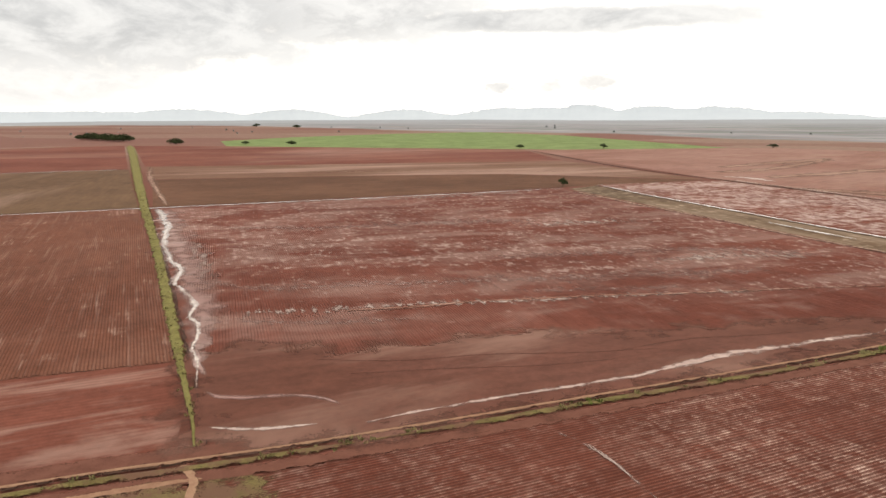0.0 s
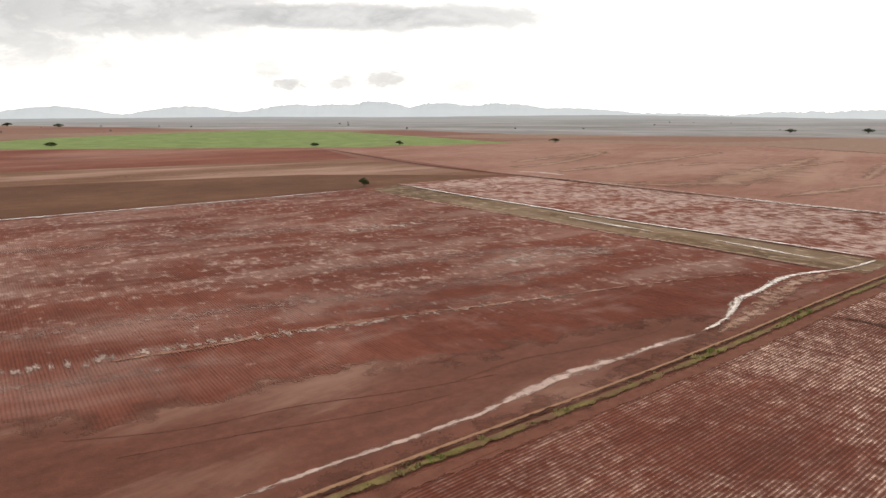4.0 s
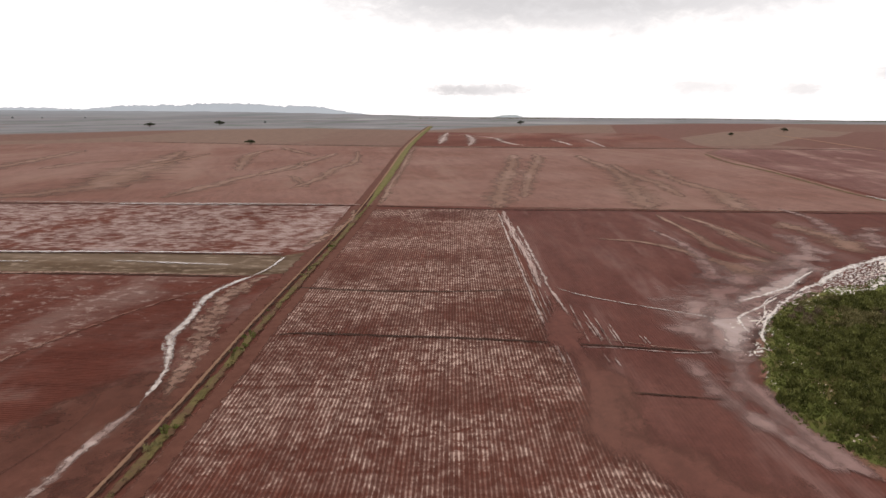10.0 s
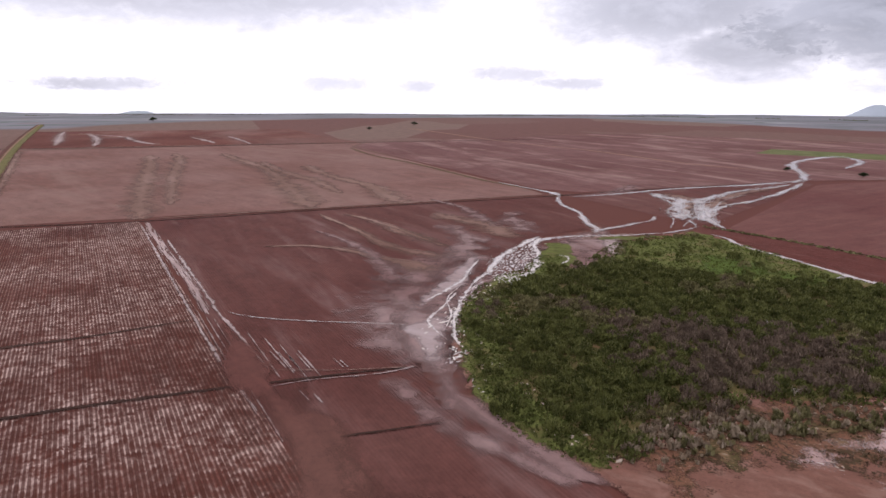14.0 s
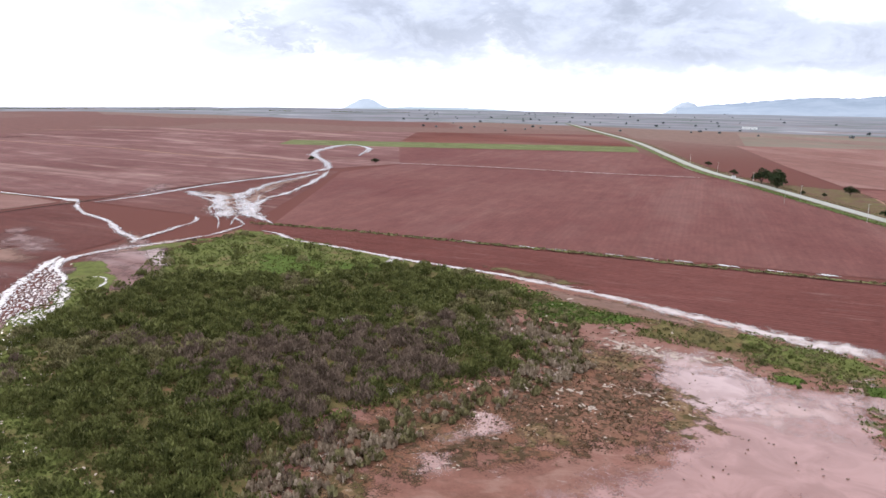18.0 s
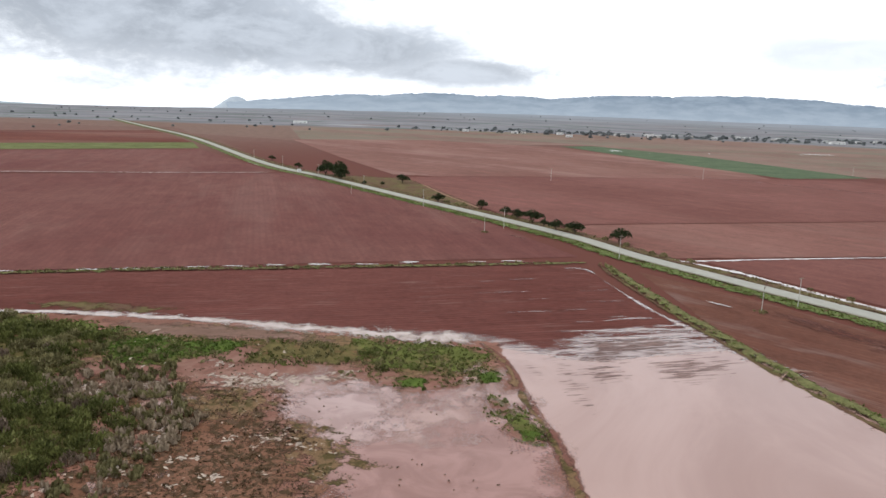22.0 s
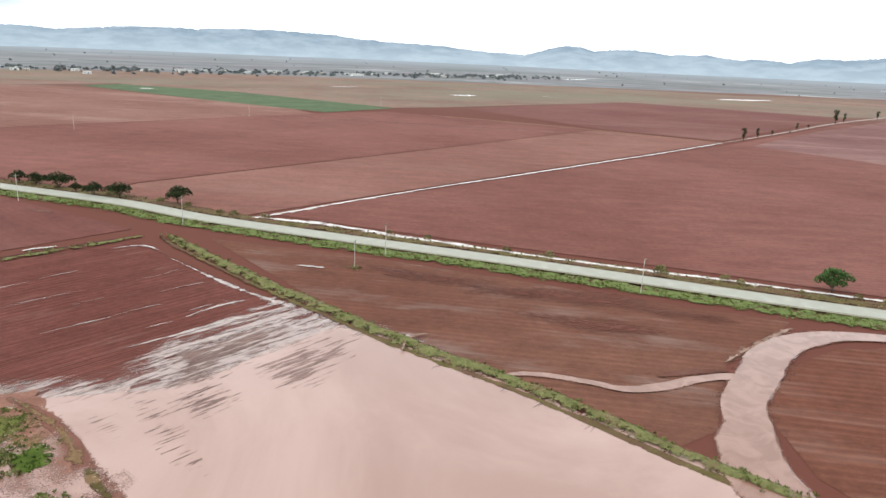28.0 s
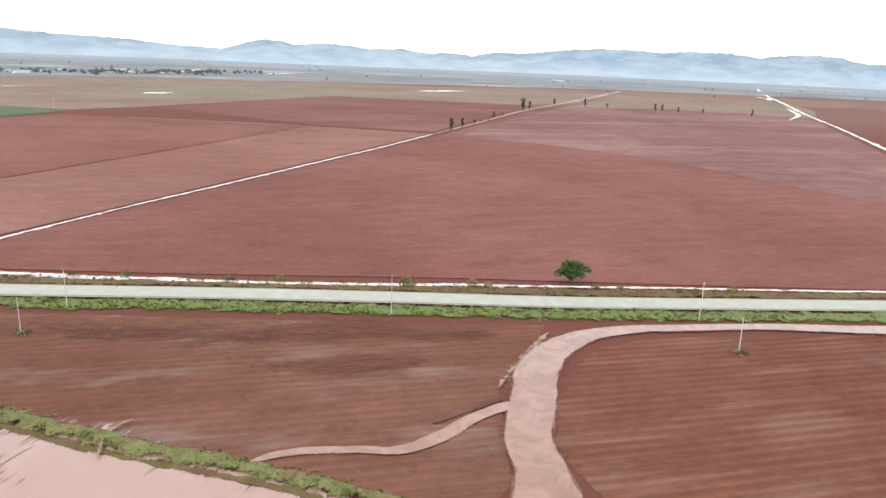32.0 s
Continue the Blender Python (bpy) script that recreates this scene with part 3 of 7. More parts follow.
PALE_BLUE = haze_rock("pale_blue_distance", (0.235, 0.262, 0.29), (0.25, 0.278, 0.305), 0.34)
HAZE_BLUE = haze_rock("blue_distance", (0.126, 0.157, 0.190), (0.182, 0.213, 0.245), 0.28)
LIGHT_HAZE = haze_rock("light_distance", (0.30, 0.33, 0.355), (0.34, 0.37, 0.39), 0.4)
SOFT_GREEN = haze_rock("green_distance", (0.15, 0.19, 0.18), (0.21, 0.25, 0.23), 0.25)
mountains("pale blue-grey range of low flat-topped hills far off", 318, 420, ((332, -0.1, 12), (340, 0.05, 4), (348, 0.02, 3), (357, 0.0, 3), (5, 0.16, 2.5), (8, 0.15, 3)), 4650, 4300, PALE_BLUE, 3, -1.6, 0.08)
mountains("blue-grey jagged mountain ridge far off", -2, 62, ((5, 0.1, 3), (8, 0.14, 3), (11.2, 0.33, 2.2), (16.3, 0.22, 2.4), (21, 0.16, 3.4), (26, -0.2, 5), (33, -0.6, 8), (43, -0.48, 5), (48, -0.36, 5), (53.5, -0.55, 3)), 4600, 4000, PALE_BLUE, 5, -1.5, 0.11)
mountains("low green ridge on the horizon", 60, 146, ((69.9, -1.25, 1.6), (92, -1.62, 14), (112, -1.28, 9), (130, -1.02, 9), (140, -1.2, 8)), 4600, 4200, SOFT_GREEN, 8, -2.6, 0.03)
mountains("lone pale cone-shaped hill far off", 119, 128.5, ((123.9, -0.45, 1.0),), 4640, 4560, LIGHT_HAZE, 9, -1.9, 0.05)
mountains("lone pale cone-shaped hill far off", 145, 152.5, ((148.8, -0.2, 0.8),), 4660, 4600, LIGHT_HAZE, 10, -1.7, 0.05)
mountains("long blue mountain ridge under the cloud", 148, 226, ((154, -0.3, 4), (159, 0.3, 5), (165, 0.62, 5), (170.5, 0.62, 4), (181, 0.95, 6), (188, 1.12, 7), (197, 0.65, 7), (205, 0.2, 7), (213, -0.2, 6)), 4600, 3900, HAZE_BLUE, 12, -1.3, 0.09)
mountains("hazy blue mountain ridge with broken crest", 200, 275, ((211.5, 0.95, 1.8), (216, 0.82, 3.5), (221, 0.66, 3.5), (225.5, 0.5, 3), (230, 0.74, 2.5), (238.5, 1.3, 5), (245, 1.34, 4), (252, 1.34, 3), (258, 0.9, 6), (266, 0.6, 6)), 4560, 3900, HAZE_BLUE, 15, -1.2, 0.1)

# ---- fields ----
U_AZ, V_AZ = 66.2, 162.5          # headings of the two families of rows
S_AZ, G_AZ = 151.5, 61.4          # the same south of the wetland

M_WASHED = soil("washed_red_soil", (0.084, 0.0262, 0.0182), (0.118, 0.0408, 0.0288), V_AZ, wash=0.25, wash_size=0.02, stretch=0.4, wash_lo=0.45, wash_hi=0.7, drift=0.5, pale=(0.32, 0.236, 0.206), trough_shade=0.15, from_y=(130.0, 260.0), dashes=(4.0, 0.8, 0.05, 1.09, 1.29))
M_PALE_WASHED = soil("pale_washed_soil", RED1, RED2, V_AZ, wash=0.25, wash_size=0.02, stretch=0.5, wash_lo=0.45, wash_hi=0.68, drift=0.5, pale=(0.35, 0.27, 0.245), trough_shade=0.15, dashes=(7.0, 0.9, 0.04, 0.88, 1.12))
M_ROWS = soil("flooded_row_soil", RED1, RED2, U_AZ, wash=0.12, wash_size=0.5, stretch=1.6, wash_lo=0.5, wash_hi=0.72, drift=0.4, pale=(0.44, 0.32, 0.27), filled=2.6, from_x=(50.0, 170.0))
M_DRILLED = soil("drilled_red_soil", (0.082, 0.030, 0.019), (0.118, 0.048, 0.031), V_AZ - 6, wash=0.2, wash_size=0.5, stretch=24, wash_lo=0.52, wash_hi=0.72, drift=0.5, trough_shade=0.45, dashes=(26.0, 0.7, 0.022, 1.05, 1.25))
M_SMOOTH = soil("smooth_brown_red_soil", (0.092, 0.034, 0.027), (0.112, 0.048, 0.038), U_AZ, wash=0.45, wash_size=0.1, stretch=9, wash_lo=0.5, wash_hi=0.8, drift=0.35, trough_shade=0.15, pale=(0.25, 0.16, 0.142))
M_BROWN = soil("dark_brown_soil", BROWN1, BROWN2, V_AZ + 90, wash=0.0, stripe=0.1, spacing=3.0)
M_TAN = soil("tan_brown_soil", TAN1, BROWN2, V_AZ + 90, wash=0.5, wash_size=0.01, stretch=6, stripe=0.1, spacing=4.0)
M_FAR_RED = soil("far_red_soil", RED1, RED2, V_AZ + 90, wash=0.3, wash_size=0.006, stretch=3, stripe=0.08, spacing=6.0)
M_STREAKED = soil("pale_streaked_soil", (0.141, 0.068, 0.052), (0.178, 0.099, 0.080), V_AZ + 70, wash=0.5, wash_size=0.02, stretch=5, wash_lo=0.47, wash_hi=0.72, drift=0.4, pale=(0.22, 0.14, 0.11))
# paler than the near soils: distance haze in the colour, besides the silt
M_FAR_EAST = soil("pale_red_soil", (0.105, 0.045, 0.038), (0.14, 0.068, 0.059), V_AZ + 90, wash=0.6, wash_size=0.03, stretch=6, wash_lo=0.45, wash_hi=0.72, drift=0.4, stripe=0.08, spacing=6.0)
M_SOUTH = soil("wet_red_soil", (0.117, 0.043, 0.036), (0.145, 0.062, 0.050), S_AZ, wash=0.12, wash_size=0.03, stretch=8, drift=0.3, stripe=0.1, spacing=2.4, trough_shade=0.5)
M_POOLED = soil("pooled_red_soil", (0.103, 0.036, 0.028), (0.131, 0.051, 0.041), G_AZ, wash=0.35, wash_size=0.35, stretch=9, wash_lo=0.56, wash_hi=0.8, drift=0.3, trough_shade=0.45, stripe=0.3, spacing=1.7)
M_VERGE_FIELD = soil("damp_red_soil", (0.101, 0.040, 0.027), (0.132, 0.060, 0.041), 122.0, wash=0.6, wash_size=0.12, stretch=4, wash_lo=0.48, wash_hi=0.75, drift=0.6, trough_shade=0.2, pale=(0.21, 0.142, 0.122), stripe=0.22, spacing=2.1)
M_BEND_FIELD = soil("fresh_red_soil", (0.104, 0.037, 0.024), (0.132, 0.053, 0.035), 122.0, wash=0.2, wash_size=0.15, stretch=5, trough_shade=0.25, stripe=0.34, spacing=2.1)
M_BEYOND = soil("broad_red_soil", (0.143, 0.063, 0.049), (0.181, 0.087, 0.069), 118.0, wash=0.35, wash_size=0.022, stretch=7, wash_lo=0.45, wash_hi=0.75, drift=0.4, stripe=0.12, spacing=2.3, pale=(0.19, 0.115, 0.092))
M_STRIP = soil("strip_soil", (0.052, 0.032, 0.018), (0.082, 0.050, 0.029), V_AZ, wash=0.3, wash_size=0.05, stretch=10, pale=(0.27, 0.205, 0.155), dashes=(9.0, 0.85, 0.05, 0.98, 1.2))
M_GREEN = grassy("young_green_crop", (0.085, 0.118, 0.042), (0.12, 0.155, 0.06), (0.13, 0.11, 0.065), 0.66, 0.012)
M_HEADLAND = soil("smooth_headland_soil", RED1, RED2, U_AZ, wash=0.35, wash_size=0.1, stretch=6, drift=0.4, stripe=0.2, spacing=1.5)
M_OLIVE = soil("olive_stubble", (0.068, 0.038, 0.022), (0.092, 0.053, 0.031), V_AZ, wash=0.35, wash_size=0.012, stripe=0.1, spacing=4.0)

M_TAN_PLAIN = soil("tan_plain_soil", (0.143, 0.085, 0.066), (0.185, 0.117, 0.093), 100.0, wash=0.7, wash_size=0.006, stretch=5, wash_lo=0.42, wash_hi=0.62, drift=0.5, stripe=0.1, spacing=14.0, pale=(0.135, 0.125, 0.088))
M_MAUVE_FAR = soil("mauve_far_soil", (0.118, 0.054, 0.049), (0.145, 0.072, 0.066), 118.0, wash=0.3, wash_size=0.015, stretch=6, drift=0.4, stripe=0.1, spacing=5.0)
M_MAROON = soil("maroon_soil", (0.121, 0.048, 0.038), (0.157, 0.067, 0.054), 118.0, wash=0.35, wash_size=0.03, stretch=7, wash_lo=0.5, wash_hi=0.8, drift=0.35, stripe=0.16, spacing=2.3, pale=(0.165, 0.085, 0.068))
M_PALE_BEYOND = soil("pale_brown_soil", (0.143, 0.067, 0.052), (0.175, 0.089, 0.070), 118.0, wash=0.3, wash_size=0.02, stretch=6, drift=0.4, stripe=0.12, spacing=3.0)
M_DARK_RED = soil("dark_red_soil", (0.108, 0.043, 0.036), (0.134, 0.057, 0.049), 118.0, wash=0.12, stripe=0.1, spacing=6.0)

FIELDS = 0


def field(label, poly, mat, rows=None, height=0.2, spacing=0.77):
    global FIELDS
    FIELDS += 1
    if rows is None:
        me = sheet("field", poly, mat, z=-0.24 + 0.004 * FIELDS)
    else:
        me = furrows("field", poly, rows, mat, spacing=spacing, height=height)
        under = sheet("field", poly, mat, z=-0.245)
        tagged(new("field_bed", under), "bare red soil under the ploughed rows", "field", kind="structure")
    return setting("field", me, label, "field")


field("red field with washed silt and wet streaks in its rows", [(-36, 112), (-163, 394), (84, 492), (191, 212), (200, 201)], M_WASHED, V_AZ, 0.16)
field("olive-brown strip with standing water between two ditches", [(88, 494), (112, 516), (222, 222), (236, 216), (203, 203), (194, 214)], M_STRIP)
field("red field streaked with standing water", [(115, 522), (217, 550), (333, 263), (240, 219), (226, 224)], M_PALE_WASHED, V_AZ, 0.12)
field("dark brown ploughed field", [(-168, 404), (84, 504), (210, 557), (57, 610), (-106, 593), (-234, 567)], M_BROWN)
field("tan-brown field with pale furrow lines", [(-236, 569), (-106, 595), (57, 612), (209, 560), (132, 764), (-163, 718), (-294, 700)], M_TAN)
field("dull red field", [(-296, 702), (-163, 720), (132, 766), (112, 981), (-334, 1092), (-484, 1112)], M_FAR_RED)
field("bright green crop field on a rise", [(-398, 1274), (-304, 1451), (-109, 1640), (92, 1749), (260, 1510), (409, 1016), (169, 984), (-69, 1036), (-334, 1096)], M_GREEN)
field("pale tan and red field with long silt streaks", [(114, 980), (218, 556), (338, 264), (745, 449), (690, 820), (471, 1011), (409, 1012), (169, 980)], M_STREAKED)
field("red field with straight ploughed lines", [(-173, 396), (-430, 296), (-330, 60), (-59, 149)], M_DRILLED, V_AZ - 6, 0.18)
field("smooth damp red headland", [(-60, 149), (-330, 58), (-300, 0), (-160, 60), (-66, 98), (-44, 105), (-48, 122)], M_HEADLAND)
field("olive-brown field", [(-175, 401), (-296, 665), (-560, 560), (-430, 303)], M_OLIVE)
field("dull red field", [(-298, 668), (-500, 1115), (-900, 900), (-562, 562)], M_FAR_RED)
field("red field with flooded rows", [(-36, 96), (330, 247), (355, 190), (132, 88), (112, 46), (98, 0), (20, -10), (-70, 60)], M_ROWS, U_AZ, 0.2)
field("smooth brown-red field", [(358, 188), (433, -8), (420, -10), (334, -8), (313, 27), (253, 56), (186, 74), (163, 70), (133, 48), (113, 44), (133, 88)], M_SMOOTH, U_AZ, 0.07)
field("brown-tan field with pale water scars", [(340, 258), (745, 444), (874, 118), (805, 127), (629, 60), (460, 0), (437, -6)], M_STREAKED)
field("dark red field beyond the boundary ditch", [(768, 452), (1090, 590), (1210, 250), (990, 170), (880, 118), (812, 306)], M_FAR_RED)
field("dull red field", [(877, 114), (805, 121), (462, -6), (446, -30), (500, -195), (660, -310), (1100, -250)], M_FAR_EAST)
field("red field between flood channels", [(436, -16), (350, -50), (340, -58), (480, -190), (496, -192)], M_SMOOTH)
field("large wet red field with fine rows", [(330, -62), (97, -189), (142, -250), (302, -388), (500, -260), (478, -192)], M_SOUTH)
field("red field", [(504, -262), (314, -388), (474, -543), (641, -368)], M_SOUTH)
field("red field", [(528, -617), (707, -420), (860, -570), (700, -790)], M_FAR_RED)
field("wet red field with thin pools along its rows", [(334, -58), (96, -176), (78, -138), (50, -84), (104, -76), (112, -90), (174, -84), (219, -75), (248, -65), (274, -58.5), (309, -53), (320, -50)], M_POOLED, G_AZ, 0.16)
field("damp red field beside the road", [(77, -174), (46, -151), (16, -123), (-12, -96), (-33, -77), (-18, -69), (-3, -64), (16, -46), (25, -44), (37, -70), (57, -108)], M_VERGE_FIELD, 122.0, 0.07, 1.05)
field("red ploughed field inside a bend of flood water", [(-67, -42), (-41, -60), (-30, -63), (-14, -60), (-2, -54), (5, -47), (12, -32), (10, 0), (-60, 40), (-120, 5)], M_BEND_FIELD, 122.0, 0.07, 1.05)
field("tan-brown fields on the far plain", [(470, -760), (240, -860), (120, -935), (-128, -625), (-190, -640), (-499, -765), (-637, -575), (-760, -560), (-1180, -750), (-1050, -900), (-700, -1180), (-250, -1300), (100, -1330), (420, -1230), (640, -1080)], M_TAN_PLAIN)
field("tan-brown field on the far plain", [(-690, -527), (-760, -551), (-1180, -740), (-1320, -470), (-1079, -347), (-885, -286), (-823, -446)], M_TAN_PLAIN)
field("broad red field beyond the road", [(56, -200), (-282, -350), (-562, -488), (-800, -340), (-760, -238), (-540, -140), (-340, -52), (-190, 28), (-94, -60), (-40, -112), (10, -156)], M_MAROON)
field("mauve-red field on the far plain", [(-448, -423), (-684, -525), (-823, -446), (-885, -286), (-760, -240), (-540, -142), (-345, -56), (-250, -10), (-270, -90), (-310, -195), (-307, -269), (-290, -340)], M_MAUVE_FAR)
field("wedge of paler red field beyond the road", [(64, -200), (-17, -238), (-281, -360), (-226, -436), (-93, -362), (-11, -318), (53, -284), (95, -261), (113, -240)], M_BEYOND)
field("broad dark red field beyond the road", [(114, -241), (96, -262), (54, -285), (-10, -319), (-92, -363), (-225, -437), (-209, -466), (-136, -548), (-110, -584), (-48, -563), (72, -499), (152, -460), (209, -425), (230, -400)], M_MAROON)
field("pale brown-red field beyond the dark one", [(210, -426), (152, -461), (72, -500), (-36, -556), (-28, -598), (150, -850), (340, -876), (476, -748), (330, -540), (240, -420)], M_PALE_BEYOND)
field("dark red field", [(-203, -628), (-502, -759), (-645, -575), (-562, -506), (-479, -470), (-292, -369), (-241, -437)], M_DARK_RED)
# crop green lightened a little as painted aerial haze
field("strip of dark green crop", [(158, -880), (118, -925), (-8, -815), (-128, -620), (-49, -568), (36, -688)], grassy("dark_green_crop", (0.062, 0.086, 0.046), (0.080, 0.102, 0.056), (0.09, 0.075, 0.045), 0.9, 0.02))
field("dull red field", [(500, -195), (504, -262), (641, -368), (705, -417), (860, -570), (1100, -250), (660, -310)], M_FAR_EAST)
field("strip of green crop", [(476, -547), (730, -280), (785, -326), (526, -614)], grassy("dull_green_crop", (0.085, 0.095, 0.03), (0.12, 0.125, 0.05), (0.12, 0.09, 0.05), 0.8, 0.02))

# ---- water, silt, banks ----
W_FLOW = fade(water("pale_flood_water", (0.21, 0.155, 0.13), (0.40, 0.345, 0.305), 0.12, 0.7), 2.4, 0.55, 0.18, 0.95, blur=0.5)
W_FOAM = fade(water("foamy_flood_water", (0.336, 0.282, 0.246), (0.552, 0.498, 0.450), 0.25, 1.2), 2.8, 0.6, 0.2, 0.85)
W_MUD = fade(water("pink_muddy_water", (0.184, 0.097, 0.072), (0.239, 0.135, 0.104), 0.14, 0.25, 0.25), 0.35, 0.12, 0.0, 0.2)
W_POND = fade(water("still_muddy_water", (0.255, 0.155, 0.127), (0.323, 0.211, 0.177), 0.04, 0.02, 0.03), 2.4, 0.4, -0.6, 0.2, G_AZ, 6.0, 2.0, 0.4)
W_SHALLOW = fade(water("shallow_pink_water", (0.225, 0.125, 0.10), (0.29, 0.18, 0.15), 0.05, 0.1, 0.03), 2.8, 0.14, 0.1, 1.1, crumb=3.5)
W_DITCH = fade(water("ditch_flood_water", (0.25, 0.18, 0.145), (0.345, 0.27, 0.23), 0.12, 0.3), 2.2, 0.35, 0.08, 0.9, blur=0.4)
W_ROWS = fade(water("shallow_row_water", (0.205, 0.142, 0.124), (0.275, 0.200, 0.178), 0.06, 0.3, 0.03), 3.6, 0.5, -0.1, 0.85, G_AZ, 7.0, 2.0, 0.45)
W_ROADSIDE = fade(water("white_roadside_water", (0.32, 0.26, 0.228), (0.48, 0.42, 0.38), 0.15, 0.4), 3.2, 0.25, 0.0, 0.75, blur=0.45)
W_STREAK = fade(water("thin_row_water", (0.21, 0.148, 0.125), (0.29, 0.22, 0.195), 0.12, 0.4, 0.03), 2.6, 0.5, 0.15, 1.0, G_AZ, 5.0, 1.6, 0.4)
W_SHEET = fade(water("red_muddy_sheet", (0.189, 0.092, 0.072), (0.257, 0.137, 0.113), 0.08, 0.12), 2.4, 0.12, 0.05, 0.8)
W_FAR = fade(water("far_pond_water", (0.45, 0.40, 0.36), (0.55, 0.50, 0.45), 0.15, 0.05), 2.2, 0.06, 0.2, 0.8)
FOAM = plain("dirty_foam", (0.36, 0.31, 0.25), (0.62, 0.57, 0.50), 0.6, 0.8, 0.4)
FAN = fade(soil("silt_fan", (0.074, 0.029, 0.020), (0.093, 0.040, 0.030), U_AZ, wash=0.55, wash_size=0.04, stretch=5, pale=(0.205, 0.125, 0.098)), 1.0, 0.12, -0.15, 0.35, crumb=2.5, blur=0.3, specks=0.4)
SILT_M = fade(soil("pale_silt", (0.14, 0.08, 0.06), (0.23, 0.15, 0.115), U_AZ, wash=0.6, wash_size=0.3), 2.8, 0.4, 0.25, 1.0, crumb=3.0, blur=0.5, specks=1.0)
DARK_EARTH = fade(plain("dark_wet_earth", (0.028, 0.014, 0.010), (0.052, 0.027, 0.019), 0.5, 0.9, 0.5), 1.5, 0.4, 0.05, 0.7)
RED_EARTH = fade(plain("bare_red_earth", (0.07, 0.027, 0.019), (0.105, 0.045, 0.032), 0.4, 0.95, 0.5), 1.6, 0.3)
PALE_EARTH = fade(plain("dry_pale_earth", (0.15, 0.08, 0.052), (0.215, 0.13, 0.085), 0.7, 0.95, 0.4), 1.8, 0.4)
GRASS = fade(grassy("bank_grass", (0.082, 0.084, 0.030), (0.14, 0.134, 0.055), (0.135, 0.085, 0.052), 0.48, 0.25), 2.6, 0.35, 0.15, 0.8)
GRASS_THIN = fade(grassy("thin_bank_grass", (0.072, 0.060, 0.020), (0.12, 0.092, 0.040), (0.095, 0.052, 0.034), 0.35, 0.10), 2.0, 0.3, 0.1, 0.6)
VERGE = fade(grassy("road_verge_grass", (0.070, 0.090, 0.028), (0.125, 0.145, 0.050), (0.13, 0.095, 0.055), 0.5, 0.3), 2.2, 0.3, 0.1, 0.7)
WET_EARTH = fade(plain("wet_red_earth", (0.105, 0.042, 0.031), (0.15, 0.070, 0.053), 0.4, 0.9, 0.4), 1.4, 0.4, 0.1, 0.7)
GREY_SILT = fade(soil("lilac_grey_silt", (0.15, 0.085, 0.075), (0.22, 0.145, 0.13), U_AZ, wash=0.5, wash_size=0.05, pale=(0.30, 0.22, 0.2)), 2.6, 0.12, 0.1, 1.2, crumb=4.0, blur=0.55, specks=0.8)
THIN_SILT = fade(soil("thin_lilac_silt", (0.14, 0.082, 0.07), (0.20, 0.135, 0.12), V_AZ, wash=0.5, wash_size=0.3, stretch=5, pale=(0.28, 0.205, 0.185)), 3.0, 0.5, 0.45, 1.9, crumb=5.0, blur=0.5, specks=1.0)
PALE_LILAC = fade(soil("pale_lilac_silt", (0.20, 0.135, 0.118), (0.30, 0.225, 0.20), U_AZ, wash=0.6, wash_size=0.4, stretch=3, pale=(0.40, 0.33, 0.30)), 2.4, 0.35, 0.15, 0.9, crumb=4.0, blur=0.55, specks=0.9)
TRACK_SOIL = fade(soil("track_soil", (0.115, 0.050, 0.036), (0.155, 0.078, 0.057), U_AZ, wash=0.5, wash_size=0.3), 2.4, 0.3, 0.2, 1.1, crumb=4.0, blur=0.5, specks=1.0)
ROW_SILT = fade(soil("row_silt", (0.24, 0.165, 0.145), (0.34, 0.255, 0.23), U_AZ, wash=0.5, wash_size=0.3, stretch=5, pale=(0.40, 0.33, 0.30)), 2.6, 2.0, 0.3, 1.0, U_AZ, 40.0, 2.4, 0.2)
SCAR = fade(soil("dry_pale_silt", (0.15, 0.085, 0.063), (0.20, 0.122, 0.093), U_AZ, wash=0.4, wash_size=0.06), 0.9, 0.04, 0.0, 1.0, crumb=0.5, blur=0.6, specks=0.6)
WHITE_SILT = fade(soil("white_washed_silt", (0.25, 0.185, 0.165), (0.36, 0.29, 0.265), U_AZ, wash=0.4, wash_size=0.2, pale=(0.44, 0.38, 0.35)), 2.2, 0.4, 0.2, 1.0, crumb=3.0, blur=0.4)
RUT = fade(plain("rut_mud", (0.055, 0.022, 0.016), (0.08, 0.034, 0.025), 0.5, 0.9, 0.5), 1.4, 0.3, 0.05, 0.7, crumb=7.0)
WEST_GRASS = fade(grassy("yellow_green_grass", (0.090, 0.082, 0.026), (0.14, 0.122, 0.046), (0.115, 0.07, 0.043), 0.58, 0.12), 1.6, 0.3)
BANK = ((-0.56, -0.2), (-0.5, 0.0), (-0.3, 0.35), (-0.05, 0.6), (0.12, 0.5), (0.34, 0.2), (0.5, 0.0), (0.56, -0.2))
LOW_BANK = ((-0.56, -0.2), (-0.5, 0.0), (-0.2, 0.22), (0.15, 0.28), (0.5, 0.0), (0.56, -0.2))
TRENCH = ((-0.5, 0.12), (-0.25, 0.0), (0.25, -0.02), (0.5, 0.12))


def band(name, label, category, pts, width, mat, z, **more):
    kind = "structure"
    return setting(name, ribbon(name, pts, width, mat, z, **more), label, category, kind)


def shifted(pts, off):
    """A line beside another, off metres to its right."""
    p = np.array(pts, float)
    t = np.gradient(p, axis=0)
    t /= np.linalg.norm(t, axis=1)[:, None]
    return (p + off * np.stack([t[:, 1], -t[:, 0]], 1)).tolist()


